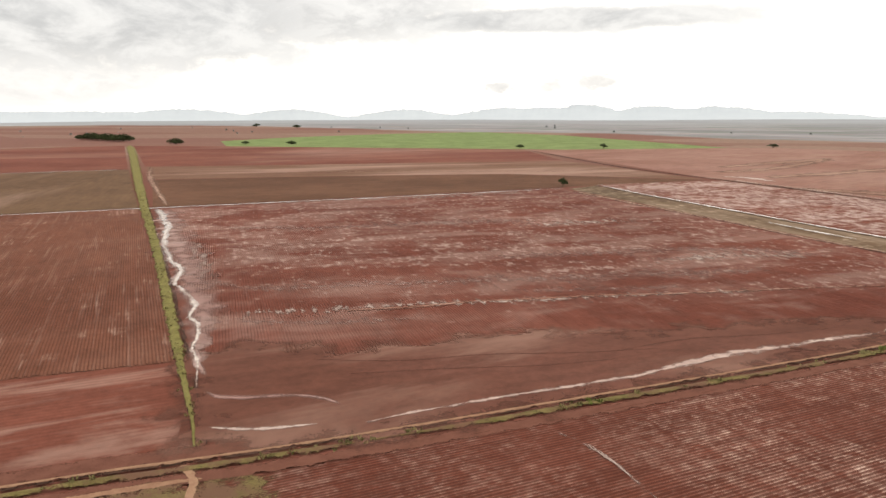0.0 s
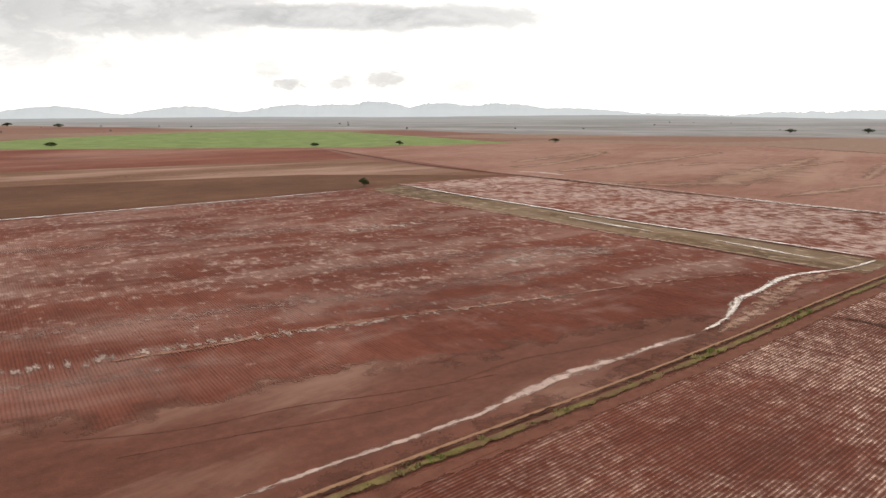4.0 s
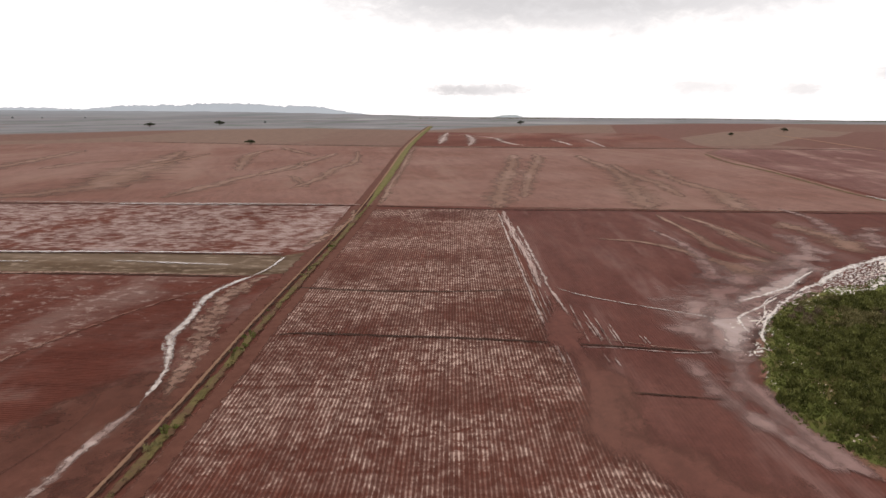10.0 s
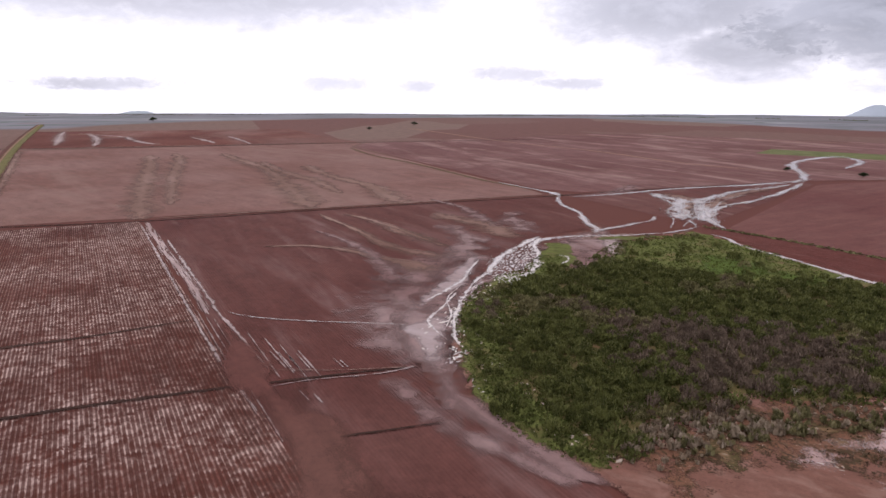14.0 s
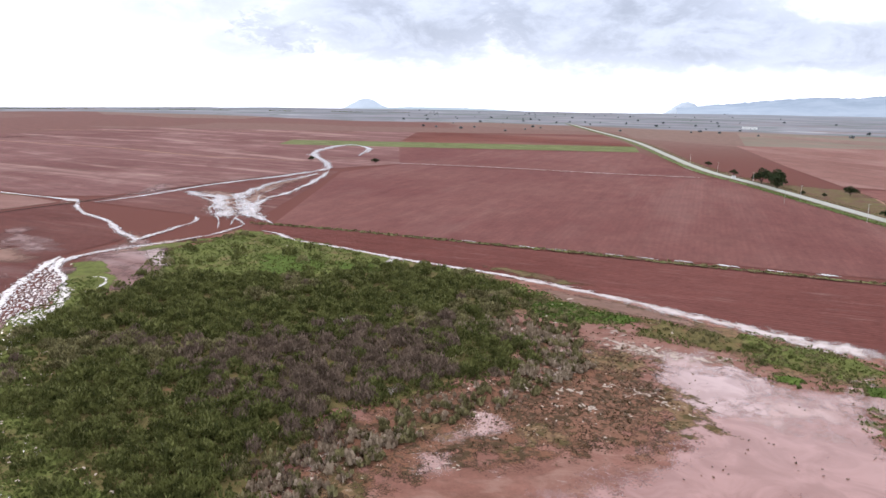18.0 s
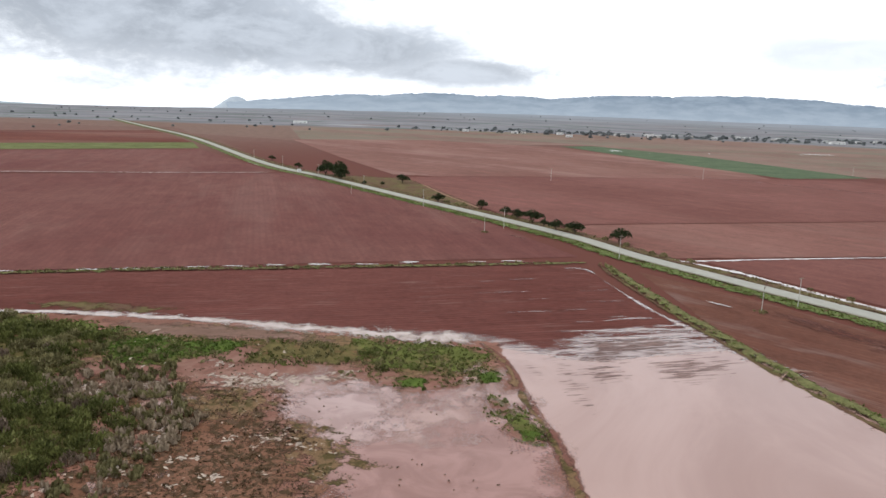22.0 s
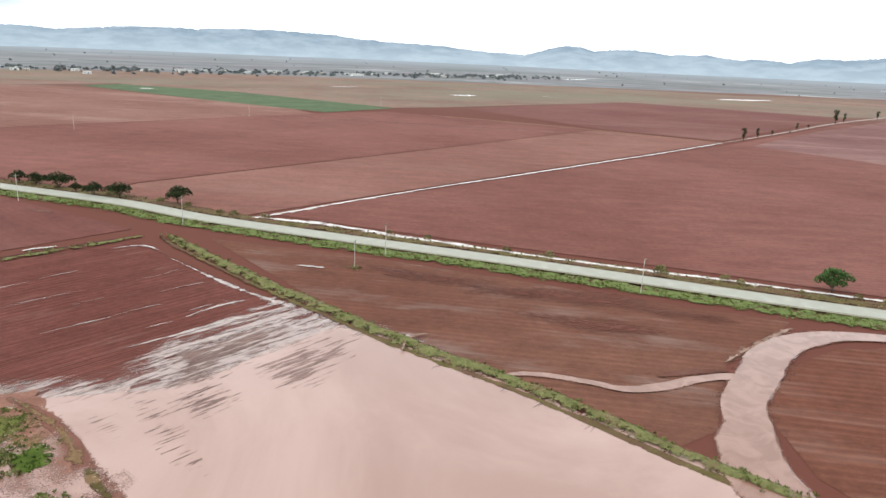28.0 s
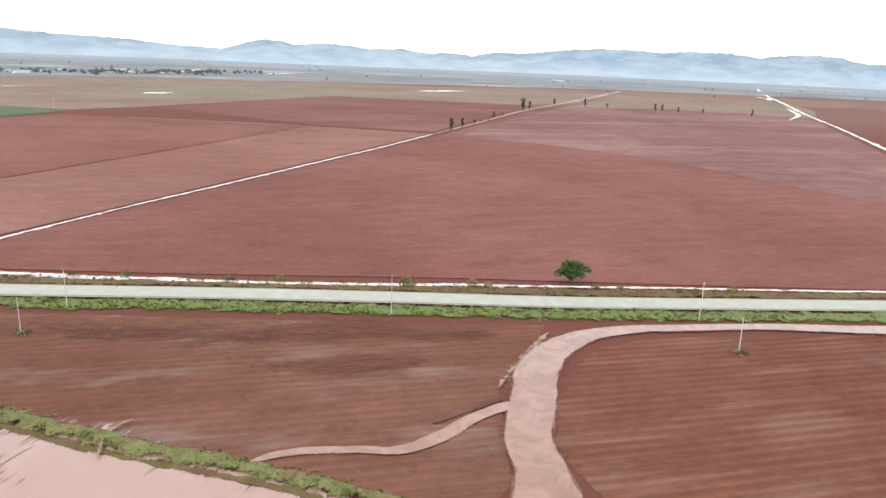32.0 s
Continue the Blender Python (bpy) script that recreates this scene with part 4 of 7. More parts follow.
# the long ditch between the northern and southern fields
DITCH = [(-150, 62), (-65, 95), (-39, 103.5), (-14, 112), (23, 126), (66, 142.5), (106, 158.5), (161, 182.5), (242, 216.5), (331, 254.5), (472, 319), (749, 447), (1050, 578), (1340, 700)]
band("track", "bare red earth track beside the ditch", "track", shifted(DITCH, -3.4), 5.0, RED_EARTH, 0.10, rag=0.12)
band("ditch_bank", "low pale earth bank along the ditch", "bank", shifted(DITCH, -0.8), [0.9] * 10 + [2.0, 3.0, 4.0, 4.0], PALE_EARTH, 0.1, rag=0.35, profile=LOW_BANK, seed=2)
band("ditch", "dark narrow drainage ditch", "ditch", DITCH, [1.0] * 10 + [1.8, 3, 4, 4], DARK_EARTH, 0.12, rag=0.25, profile=TRENCH, seed=4)
band("ditch_bank", "weedy green bank along the ditch", "bank", shifted(DITCH[9:], 2.1), [3.4, 6.5, 9.0, 11.0, 12.0], WEST_GRASS, 0.1, rag=0.3, profile=LOW_BANK, seed=6)
band("ditch_bank", "weedy brown-green bank along the ditch", "bank", shifted(DITCH[3:10], 2.0), [2.0, 2.2, 2.2, 2.4, 2.4, 2.8, 3.2], GRASS_THIN, 0.1, rag=0.4, profile=LOW_BANK, seed=9)
band("ditch_bank", "weedy green bank along the ditch", "bank", shifted(DITCH[:4], 2.0), 2.2, GRASS_THIN, 0.1, rag=0.4, profile=LOW_BANK, seed=7)
band("track", "bare red earth track beside the ditch", "track", shifted(DITCH, 5.2), 3.4, RED_EARTH, 0.105, rag=0.15, seed=8)
band("track", "pale dirt track beside the ditch", "track", [(-150, 52), (-90, 79), (-58, 91), (-36, 98.5)], [1.2, 1.2, 1.4, 2.2], PALE_EARTH, 0.2, rag=0.3)
band("track", "pale dirt track crossing the ditch", "track", [(-42, 103), (-38, 98), (-36, 90), (-31, 80)], [2.6, 1.6, 1.2, 1.2], PALE_EARTH, 0.22, rag=0.3)
band("silt_streak", "pale silt beside the far ditch", "silt", [(345, 252), (440, 296), (520, 332), (745, 436)], [6, 9, 8, 10], SILT_M, 0.16, rag=0.5)
setting("grass_patch", patch("grass_patch", [(-52, 92), (-44, 97), (-36, 97), (-27, 99), (-24, 94), (-33, 86), (-48, 86)], GRASS_THIN, 0.17, soft=4.0), "green weeds round the track crossing", "grass")

# the green ditch strip on the western side
WEST = [(-41, 107), (-46, 120), (-57, 145), (-74, 184), (-116, 279), (-171, 400), (-207, 480), (-290, 666), (-385, 880), (-493, 1118)]
band("ditch_bank", "green grassy ditch strip between the fields", "bank", WEST, [1.8, 2.0, 2.6, 3.2, 4, 5.4, 7, 9, 11, 13], WEST_GRASS, 0.08, rag=0.25, profile=LOW_BANK, seed=11)
band("ditch", "dark edge of the grassy ditch", "ditch", shifted(WEST, 2.0), [1.0, 1.2, 1.2, 1.5, 1.6, 2, 2, 2.5, 3, 3], DARK_EARTH, 0.1, rag=0.5, profile=TRENCH, seed=12)
band("stream", "thin winding stream of white flood water", "stream", [(-49.4, 132.5), (-54.5, 148), (-59.2, 158.2), (-60.5, 165), (-64.1, 176.4), (-68.7, 183.5), (-71.6, 196), (-79.6, 210), (-87.4, 222.5), (-92, 241), (-103, 259.6), (-119.4, 296), (-134, 338), (-161, 395)], [0.4, 0.8, 1.3, 1.0, 1.5, 1.7, 2.0, 2.0, 2.5, 2.6, 3.2, 3.6, 4.2, 5], W_FLOW, 0.30, rag=1.0, step=1.2, seed=13)
band("silt_streak", "lilac-grey wet silt beside the stream", "silt", [(-50, 140), (-55, 150), (-60, 166), (-66, 186), (-77, 210), (-91, 244), (-118, 304), (-157, 394)], [2.5, 5, 7, 10, 12, 14, 17, 12], GREY_SILT, 0.24, rag=0.6, seed=14)
band("silt_streak", "pale silt by the far ditch strip", "silt", [(-163, 412), (-197, 484), (-250, 600), (-285, 690)], [3, 5, 6, 4], SILT_M, 0.24, rag=0.9, seed=15)

DASH_SILT = fade(soil("row_dash_silt", (0.172, 0.121, 0.105), (0.242, 0.183, 0.162), V_AZ, wash=0.4, wash_size=0.2, pale=(0.38, 0.31, 0.28)), 3.4, 0.45, 0.55, 1.5, V_AZ, 4.0, 2.0, 0.4)
for k, (pts, wid) in enumerate((([(-64, 186), (-48, 188), (-29, 191), (-10, 195), (20, 199), (60, 205), (110, 212)], [9, 11, 10, 9, 9, 8, 5]), ([(-110, 300), (-96, 270), (-86, 245), (-78, 225)], [8, 12, 12, 8]), ([(-60, 428), (0, 450), (60, 474)], [9, 16, 16]), ([(70, 250), (110, 262), (150, 262)], [14, 20, 14]), ([(30, 330), (70, 345), (110, 350)], [16, 26, 18]))):
    band("silt_streak", "broken pale silt lying in the rows", "silt", pts, wid, DASH_SILT, 0.2 + 0.004 * k, rag=0.5, seed=640 + k)

# silt fan in the corner of the washed field
setting("silt_fan", patch("silt_fan", [(-40, 113), (-14, 115), (23, 131), (66, 148), (104, 166), (118, 176), (96, 175), (70, 170), (43, 165), (16, 165), (-23, 152), (-46, 158), (-55, 150)], FAN, 0.17, soft=14.0, dip=0.03), "smooth brown silt fan washed out over the field", "silt")
band("flood_sheet", "shallow pale puddle in the corner of the field", "puddle", [(-43, 116), (-38, 115), (-33, 114.8), (-27, 115.8), (-21, 117.3)], [0.5, 1.3, 1.6, 1.3, 0.4], WHITE_SILT, 0.3, rag=0.3, seed=16)
band("flood_sheet", "pale silty puddle on the silt fan", "puddle", [(-48.6, 132.7), (-44, 129.5), (-38, 128.6), (-29, 129.8), (-23, 128), (-19, 125)], [0.6, 1.6, 2.2, 1.6, 1.4, 0.4], GREY_SILT, 0.3, rag=0.6, seed=17)
band("stream", "pale streak of water below the silt fan", "stream", [(-14, 117), (-6, 121.5), (12, 129), (30, 135.5), (44, 141.5), (59, 150), (70, 154.5), (88, 161), (108, 168)], [0.9, 1.2, 1.4, 1.4, 2.0, 2.6, 2.8, 2.4, 2.2], PALE_LILAC, 0.32, rag=0.9, seed=19)
band("stream", "winding stream of pale flood water", "stream", [(108, 168), (119, 174), (128, 181), (135, 188), (142, 193), (152, 198), (167, 207), (184, 211.5), (199, 212.5), (220, 219.5)], [1.2, 1.6, 2.2, 2.6, 2.4, 2.0, 2.6, 2.0, 1.2, 1.4], W_FLOW, 0.33, rag=0.9, step=1.0, seed=20)
band("silt_streak", "damp grey-brown silt beside the stream", "silt", [(112, 166), (128, 176), (145, 187), (160, 197), (180, 206), (198, 208)], [2, 6, 8, 9, 7, 3], SILT_M, 0.27, rag=0.6, seed=21)
band("track", "sandy track worn across the washed field", "track", [(-30, 188), (-4, 194), (8, 198), (27, 201), (45, 204.5), (64, 206), (89, 209.5), (121, 214), (150, 216), (183, 214)], [3, 3.5, 3, 3.2, 2.6, 2.6, 2.8, 2.4, 2, 1.5], TRACK_SOIL, 0.26, rag=0.4, seed=22)
band("rut", "dark wheel rut in the silt", "rut", [(40, 155), (59, 163.5), (72, 165.5), (85, 168), (99, 172), (108, 178)], 0.5, RUT, 0.27, rag=0.8, seed=23)
band("rut", "dark wheel rut in the silt", "rut", [(-30, 150), (-10, 149), (10, 153), (30, 154), (52, 157)], 0.4, RUT, 0.27, rag=0.9, seed=24)
band("rut", "dark wheel rut in the silt", "rut", [(-20, 141), (0, 144), (22, 146), (40, 150)], 0.35, RUT, 0.27, rag=0.9, seed=25)

band("silt_streak", "thin pale wash across the near rows", "silt", [(19, 114), (22, 111), (26.6, 103.5), (30, 94), (34, 84)], [0.8, 1.6, 1.6, 1.6, 1.2], DASH_SILT, 0.2, rag=0.8, seed=650)

# field edges in the north
def edge(label, pts, dark, pale, off=2.0, seed=0):
    band("field_edge", "narrow dark ditch between fields", "ditch", pts, dark, DARK_EARTH, 0.10, rag=0.3, profile=TRENCH, seed=seed)
    if pale:
        band("flood_strip", label, "puddle", shifted(pts, off), pale, W_FLOW if max(pale if isinstance(pale, list) else [pale]) < 7 else SILT_M, 0.14, rag=0.9, seed=seed + 1)


edge("strip of water standing along the field ditch", [(112, 519), (131, 457), (152, 401), (179, 327), (203, 272), (223, 221)], 2.2, [3, 3, 3.4, 3, 2.6, 1.8], -2.4, 30)
edge("strip of silt and water along the field ditch", [(88, 478), (115, 405), (140, 346), (154, 305), (171, 268), (187, 226), (192, 210)], 1.6, [7.5, 5, 3.5, 4, 3, 2.5, 1], -1.8, 33)
band("flood_strip", "thin pool along the ploughed strip", "puddle", [(160, 345), (170, 315), (178, 295)], [1, 3, 1], W_FLOW, 0.16, rag=0.8, seed=35)
band("flood_strip", "thin pool along the ploughed strip", "puddle", [(190, 272), (198, 245), (203, 228)], [1, 2.4, 0.8], W_FLOW, 0.16, rag=0.8, seed=36)
edge("patches of water along the field ditch", [(118, 960), (170, 690), (222, 549), (258, 455), (289, 373), (316, 309), (337, 257), (354, 189), (377, 131), (396, 81), (430, -11), (452, -64), (489, -172)], [5, 5, 4, 3.4, 3, 2.8, 2.6, 2.4, 2.4, 2.4, 2.4, 2.2, 2.4], None, 0, 37)
band("silt_streak", "pale dry silt along the boundary ditch", "silt", [(361, 186), (384, 131), (403, 81), (436, -6)], [2.5, 3.5, 3.5, 2], SCAR, 0.15, rag=0.6, seed=370)
band("silt_streak", "pale dry silt along the boundary ditch", "silt", [(228, 552), (264, 457), (295, 375), (322, 311), (341, 259)], [5, 4, 4, 3.5, 2.5], WHITE_SILT, 0.15, rag=0.7, seed=371)
band("flood_strip", "pale water lying along the field ditch", "puddle", [(222, 556), (240, 515), (258, 462)], [3, 6, 2], SILT_M, 0.15, rag=0.9, seed=38)
band("flood_strip", "pale water lying along the field ditch", "puddle", [(284, 392), (300, 352), (318, 312), (332, 276)], [1.2, 2.6, 2.2, 1.0], W_FLOW, 0.15, rag=0.9, seed=39)
edge("pale silt along the field edge", [(-430, 298), (-300, 350), (-238, 375), (-171, 401), (-65, 440), (6, 467), (85, 500)], [2, 2, 2, 2, 2, 2, 2], [3, 3, 2, 4, 4, 3, 2], 3.4, 41)
for k, (pts, wid) in enumerate((([(240, 621), (286, 642), (331, 680), (428, 783)], [5, 9, 9, 5]), ([(262, 672), (311, 708), (389, 759), (440, 800)], [5, 9, 9, 4]), ([(252, 495), (283, 462), (316, 456), (345, 459), (417, 508), (502, 566), (600, 640)], [5, 12, 16, 20, 22, 14, 6]), ([(313, 376), (363, 390), (424, 406), (530, 432), (640, 470)], [3, 6, 6, 6, 3]), ([(452, 440), (473, 455), (543, 509), (599, 545), (652, 560)], [2, 4, 7, 6, 3]), ([(262, 565), (283, 582), (343, 611), (451, 672), (560, 740)], [4, 8, 10, 9, 5]),
                                ([(395, 590), (420, 600), (448, 607), (490, 592)], [3, 7, 7, 3]), ([(420, 528), (450, 538), (489, 551), (581, 586)], [3, 7, 7, 3]), ([(430, 404), (453, 410), (487, 412), (520, 428), (544, 446)], [2, 4, 4, 4, 2]), ([(443, 382), (412, 352), (388, 330)], [2, 4, 2]), ([(377, 336), (434, 352), (496, 380), (560, 400), (680, 470)], [2, 4, 4, 4, 2]), ([(600, 470), (640, 520), (690, 580)], [3, 6, 3]))):
    band("silt_streak", "long pale silt streak in the far field", "silt", pts, [2.4 * w for w in wid], SCAR, 0.09 + 0.004 * k, rag=0.7, step=4, seed=230 + k)
band("flood_strip", "pale water lying along the field ditch", "puddle", [(228, 580), (246, 572), (256, 540)], [6, 12, 5], WHITE_SILT, 0.15, rag=0.8, seed=246)
edge("pale silt along the field edge", [(-560, 562), (-420, 615), (-300, 667)], 2.5, 3.5, 3.0, 43)
band("flood_strip", "pale furrow line across the brown field", "silt", [(-270, 625), (-180, 622), (-60, 640), (60, 632), (160, 640)], 2.0, SILT_M, 0.15, rag=0.9, seed=45)
edge("pale silt along the far field edge", [(690, 822), (720, 640), (765, 456), (810, 310), (877, 116), (960, -130)], 6.0, [5, 8, 6.5, 8, 5, 5], -6.0, 46)
for k, (pts, wid) in enumerate((([(814, 436), (880, 462), (980, 505), (1092, 550)], [5, 14, 16, 8]), ([(803, 392), (870, 415), (957, 451), (1052, 500)], [5, 14, 16, 8]), ([(847, 330), (850, 349), (913, 391), (976, 425), (1043, 512)], [4, 10, 12, 10, 5]), ([(865, 282), (920, 310), (979, 342)], [5, 10, 5]), ([(850, 240), (930, 270), (1000, 300)], [4, 8, 4]))):
    band("flood_strip", "pale water scar in the far field", "silt", pts, wid, WHITE_SILT, 0.1, rag=0.8, step=4, seed=48 + k)
band("silt_streak", "pale silt at the corner of the field", "silt", [(236, 224), (253, 227), (275, 233), (301, 242), (325, 256)], [3, 7, 5, 4, 3], SILT_M, 0.16, rag=0.7, seed=52)

# marks in the flooded rows
band("wheel_track", "dark muddy track across the rows", "track", [(141, 152), (150, 170), (154, 164.5), (161, 145), (168, 125), (173, 107), (179, 84), (181, 75)][1:], [1.5, 1.6, 1.6, 1.6, 1.4, 1.0, 0.7], DARK_EARTH, 0.15, rag=0.5, seed=54)
band("wheel_track", "dark muddy track across the rows", "track", [(185, 196), (189, 187), (193, 172), (202, 150), (214, 128)], [1.5, 1.8, 1.8, 1.5, 0.8], DARK_EARTH, 0.15, rag=0.5, seed=55)
band("wheel_track", "thin dark washout in the field", "track", [(152, 98), (151, 91), (153, 81), (156, 69)], [0.8, 0.8, 0.7, 0.5], DARK_EARTH, 0.15, rag=0.8, seed=56)
band("flood_strip", "pale flooded rows in the field", "puddle", [(353, 186), (312, 168), (270, 148), (242, 135), (217, 125)], [4.2, 4.8, 4.8, 4.6, 3.2], ROW_SILT, 0.10, rag=0.15, seed=57)
for k, (pts, wid) in enumerate((([(351, 188), (254, 145), (187, 115), (161, 102)], [1.1, 1.1, 0.9, 0.5]), ([(314, 165), (236, 130), (222, 124), (180, 103)], [1.2, 1.5, 1.4, 0.8]))):
    band("flood_strip", "pale flooded row at the border of the strip", "puddle", pts, wid, WHITE_SILT, 0.13 + 0.004 * k, rag=0.7, step=1.2, seed=570 + k)
for k, (a, b) in enumerate((((192, 105.5), (181, 100)), ((191, 103.5), (179, 98)), ((190, 101.5), (179, 96.5)), ((190, 99.5), (180, 95)), ((187, 91.5), (181, 88.5)), ((186, 90), (181, 87.5)), ((171, 96.5), (165, 93.5)), ((169, 93.5), (164, 91)), ((217, 125.5), (150, 96)), ((215, 123), (182, 108.5)), ((222, 129), (160, 102)), ((205, 113), (176, 100.5)), ((200, 108), (178, 98)), ((196, 104), (174, 94.5)), ((192, 99.5), (176, 92.5)))):
    band("flood_row", "furrow full of pale water", "puddle", [a, ((a[0] + b[0]) / 2, (a[1] + b[1]) / 2), b], [0.35, 0.55, 0.35], WHITE_SILT, 0.14, rag=0.5, step=0.8, seed=600 + k)
band("stream", "thin pale runnel across the field", "stream", [(221, 122), (216, 114), (212, 99), (208, 75), (204, 70)], [0.5, 0.7, 0.7, 1.0, 2.5], W_FLOW, 0.16, rag=0.8, seed=70)
band("stream", "thin pale runnel across the field", "stream", [(181, 107), (180, 90), (181, 76)], [0.4, 0.5, 0.6], SILT_M, 0.16, rag=0.8, seed=71)
for k, (pts, wid) in enumerate((([(606, 150), (582, 142), (558, 134), (507, 111), (477, 94), (426, 82), (400, 72)], [7, 6.5, 5.5, 5, 6, 9, 5]), ([(720, 240), (657, 213), (585, 177), (491, 148), (412, 126), (385, 117)], [4, 6, 8, 8, 9, 5]), ([(700, 300), (614, 271), (520, 242), (441, 218), (369, 194), (357, 190)], [4, 7, 7, 7, 7, 4]), ([(720, 284), (657, 261), (540, 231), (461, 208), (400, 190)], [3, 6, 6, 5, 3]), ([(640, 190), (560, 160), (500, 130), (440, 108)], [2, 5, 6, 3]))):
    band("silt_streak", "pale silt scar left by running water", "silt", pts, [2.3 * w for w in wid], SCAR, 0.13 + 0.003 * k, rag=0.6, seed=73 + k)
for k, (pts, wid) in enumerate((([(300, 127), (301, 112), (294, 96), (279, 82), (270, 72), (262, 60)], [1, 2, 2.4, 3, 5, 7]), ([(372, 114), (333, 95), (303, 82), (290, 73), (280, 56)], [1, 2, 2.6, 3.4, 8]), ([(372, 103), (353, 88), (328, 76), (305, 62)], [1.4, 2, 3, 4]), ([(375, 60), (362, 55), (342, 41), (312, 31)], [2, 5, 6, 5]), ([(352, 92), (343, 82), (312, 67), (296, 59)], [1, 1.6, 1.8, 3]))):
    band("silt_streak", "pale silt scar left by running water", "silt", pts, [2.3 * w for w in wid], SCAR, 0.15 + 0.003 * k, rag=0.8, seed=790 + k)
band("stream", "thin pale runnel across the field", "stream", [(169, 110), (175, 95), (178, 81), (182, 73)], [0.4, 0.6, 0.7, 1.2], WHITE_SILT, 0.165, rag=0.8, seed=797)
band("field_edge", "faint grassy line between fields", "bank", [(1091, 6), (792, 126), (700, 100), (617, 62), (506, 21), (445, -12)][1:], [5, 4, 4, 3, 2], GRASS_THIN, 0.1, rag=0.4, seed=82)
band("track", "pale far dirt road between the fields", "track", [(1250, 60), (1091, 6), (897, -56), (759, -123), (629, -162), (554, -213)], [7, 6, 5, 5, 4, 4], PALE_EARTH, 0.1, rag=0.3, seed=83)
band("track", "pale far dirt road", "track", [(1092, -129), (1017, -236), (949, -372), (880, -500)], 6, PALE_EARTH, 0.1, rag=0.3, seed=84)

# flood channels east of the wetland
for k, (pts, wid) in enumerate((
        ([(497, 14), (458, -4), (440, -12), (432, -14)], [1.0, 2.2, 4.5, 5]), ([(436, -14), (412, -8), (394, -7), (372, -9), (346, -6), (331, -6), (322, -2)], [2, 2.4, 2.6, 2.4, 3.4, 3.0, 2]),
        ([(426, -18), (437, -48), (459, -91), (477, -147), (497, -191), (523, -209), (545, -221), (600, -244), (650, -281), (690, -340), (655, -336), (620, -315), (595, -290), (575, -273)], [3, 3.5, 4, 5, 6, 6, 6, 7, 8, 8, 7, 6, 5, 3]),
        ([(442, -70), (425, -70), (413, -74), (393, -66), (370, -58), (352, -50)], [5, 7, 8, 9, 11, 8]), ([(478, -174), (462, -150), (445, -122), (425, -100), (408, -84), (388, -76), (363, -66), (345, -58)], [4, 4.5, 5, 6, 8, 7, 8, 8]),
        ([(485, -185), (455, -160), (416, -122), (392, -91), (374, -74), (350, -64), (327, -60)], [3, 4, 4, 4.5, 5, 6, 2]), ([(362, -42), (350, -36), (341, -24), (333, -14), (326, -4)], [1.5, 2, 2.4, 2.6, 2]),
        ([(352, -52), (343, -53), (333, -49), (327, -42), (321, -32), (318, -20), (316, -7), (314, 11), (309, 22), (296, 30)], [2.0, 1.8, 1.6, 1.8, 2.0, 2.0, 2.4, 3, 3.2, 3]))):
    band("stream", "branching channel of pale flood water", "stream", pts, [1.1 * w for w in wid], W_FLOW, 0.2 + 0.006 * k, rag=1.1, step=1.5, seed=90 + k)
for k, (pts, wid) in enumerate((([(445, -75), (415, -78), (380, -64), (350, -52)], [14, 20, 18, 10]), ([(470, -165), (430, -112), (390, -82), (350, -60)], [8, 14, 16, 8]), ([(440, -12), (425, -10)], [12, 8]), ([(346, -6), (330, -6), (318, 0)], [8, 10, 6]), ([(320, -25), (312, 0), (300, 10)], [4, 10, 12]))):
    band("silt_streak", "wet greyish silt round the flood channels", "silt", pts, wid, SILT_M, 0.165 + 0.004 * k, rag=0.7, seed=240 + k)
band("silt_streak", "greyish wet silt beside the channels", "silt", [(330, -10), (312, 5), (296, 18), (280, 30), (262, 42)], [6, 14, 18, 14, 10], GREY_SILT, 0.17, rag=0.6, seed=99)
band("silt_streak", "greyish wet silt at the edge of the wetland", "silt", [(262, 46), (240, 56), (221, 66), (200, 71), (186, 70), (170, 68), (156, 62), (144, 55), (133, 46)], [12, 16, 18, 16, 11, 9, 7, 6, 5], GREY_SILT, 0.175, rag=0.5, seed=100)

for k, (pts, wid) in enumerate((([(300, 50), (270, 66), (240, 74), (215, 80), (196, 78), (180, 74)], [14, 22, 24, 22, 16, 8]), ([(345, 60), (318, 50), (296, 52), (272, 62)], [8, 16, 18, 14]), ([(380, 20), (350, 26), (322, 22)], [8, 14, 12]), ([(420, 60), (390, 45), (360, 40), (330, 34)], [4, 8, 10, 10]), ([(330, 110), (300, 92), (270, 82), (240, 78)], [3, 6, 9, 10]), ([(480, -70), (455, -60), (440, -40)], [10, 16, 8]), ([(176, 80), (160, 72), (146, 62), (134, 52)], [6, 7, 6, 4]))):
    band("silt_streak", "thin lilac-grey silt washed over the field", "silt", pts, wid, GREY_SILT, 0.14 + 0.004 * k, rag=0.5, seed=250 + k)
for k, (pts, wid) in enumerate((([(-95, 240), (-60, 215), (-20, 220), (20, 225), (70, 232), (120, 240)], [10, 16, 20, 22, 20, 14]), ([(-110, 330), (-60, 330), (0, 345), (60, 350)], [10, 24, 26, 20]), ([(10, 260), (60, 268), (110, 275), (150, 262)], [14, 20, 22, 12]), ([(-60, 180), (-30, 178), (0, 184)], [6, 12, 8]), ([(20, 210), (50, 212), (80, 216)], [6, 12, 8]))):
    band("silt_streak", "thin lilac-grey silt washed over the field", "silt", pts, wid, THIN_SILT, 0.15 + 0.004 * k, rag=0.6, seed=260 + k)
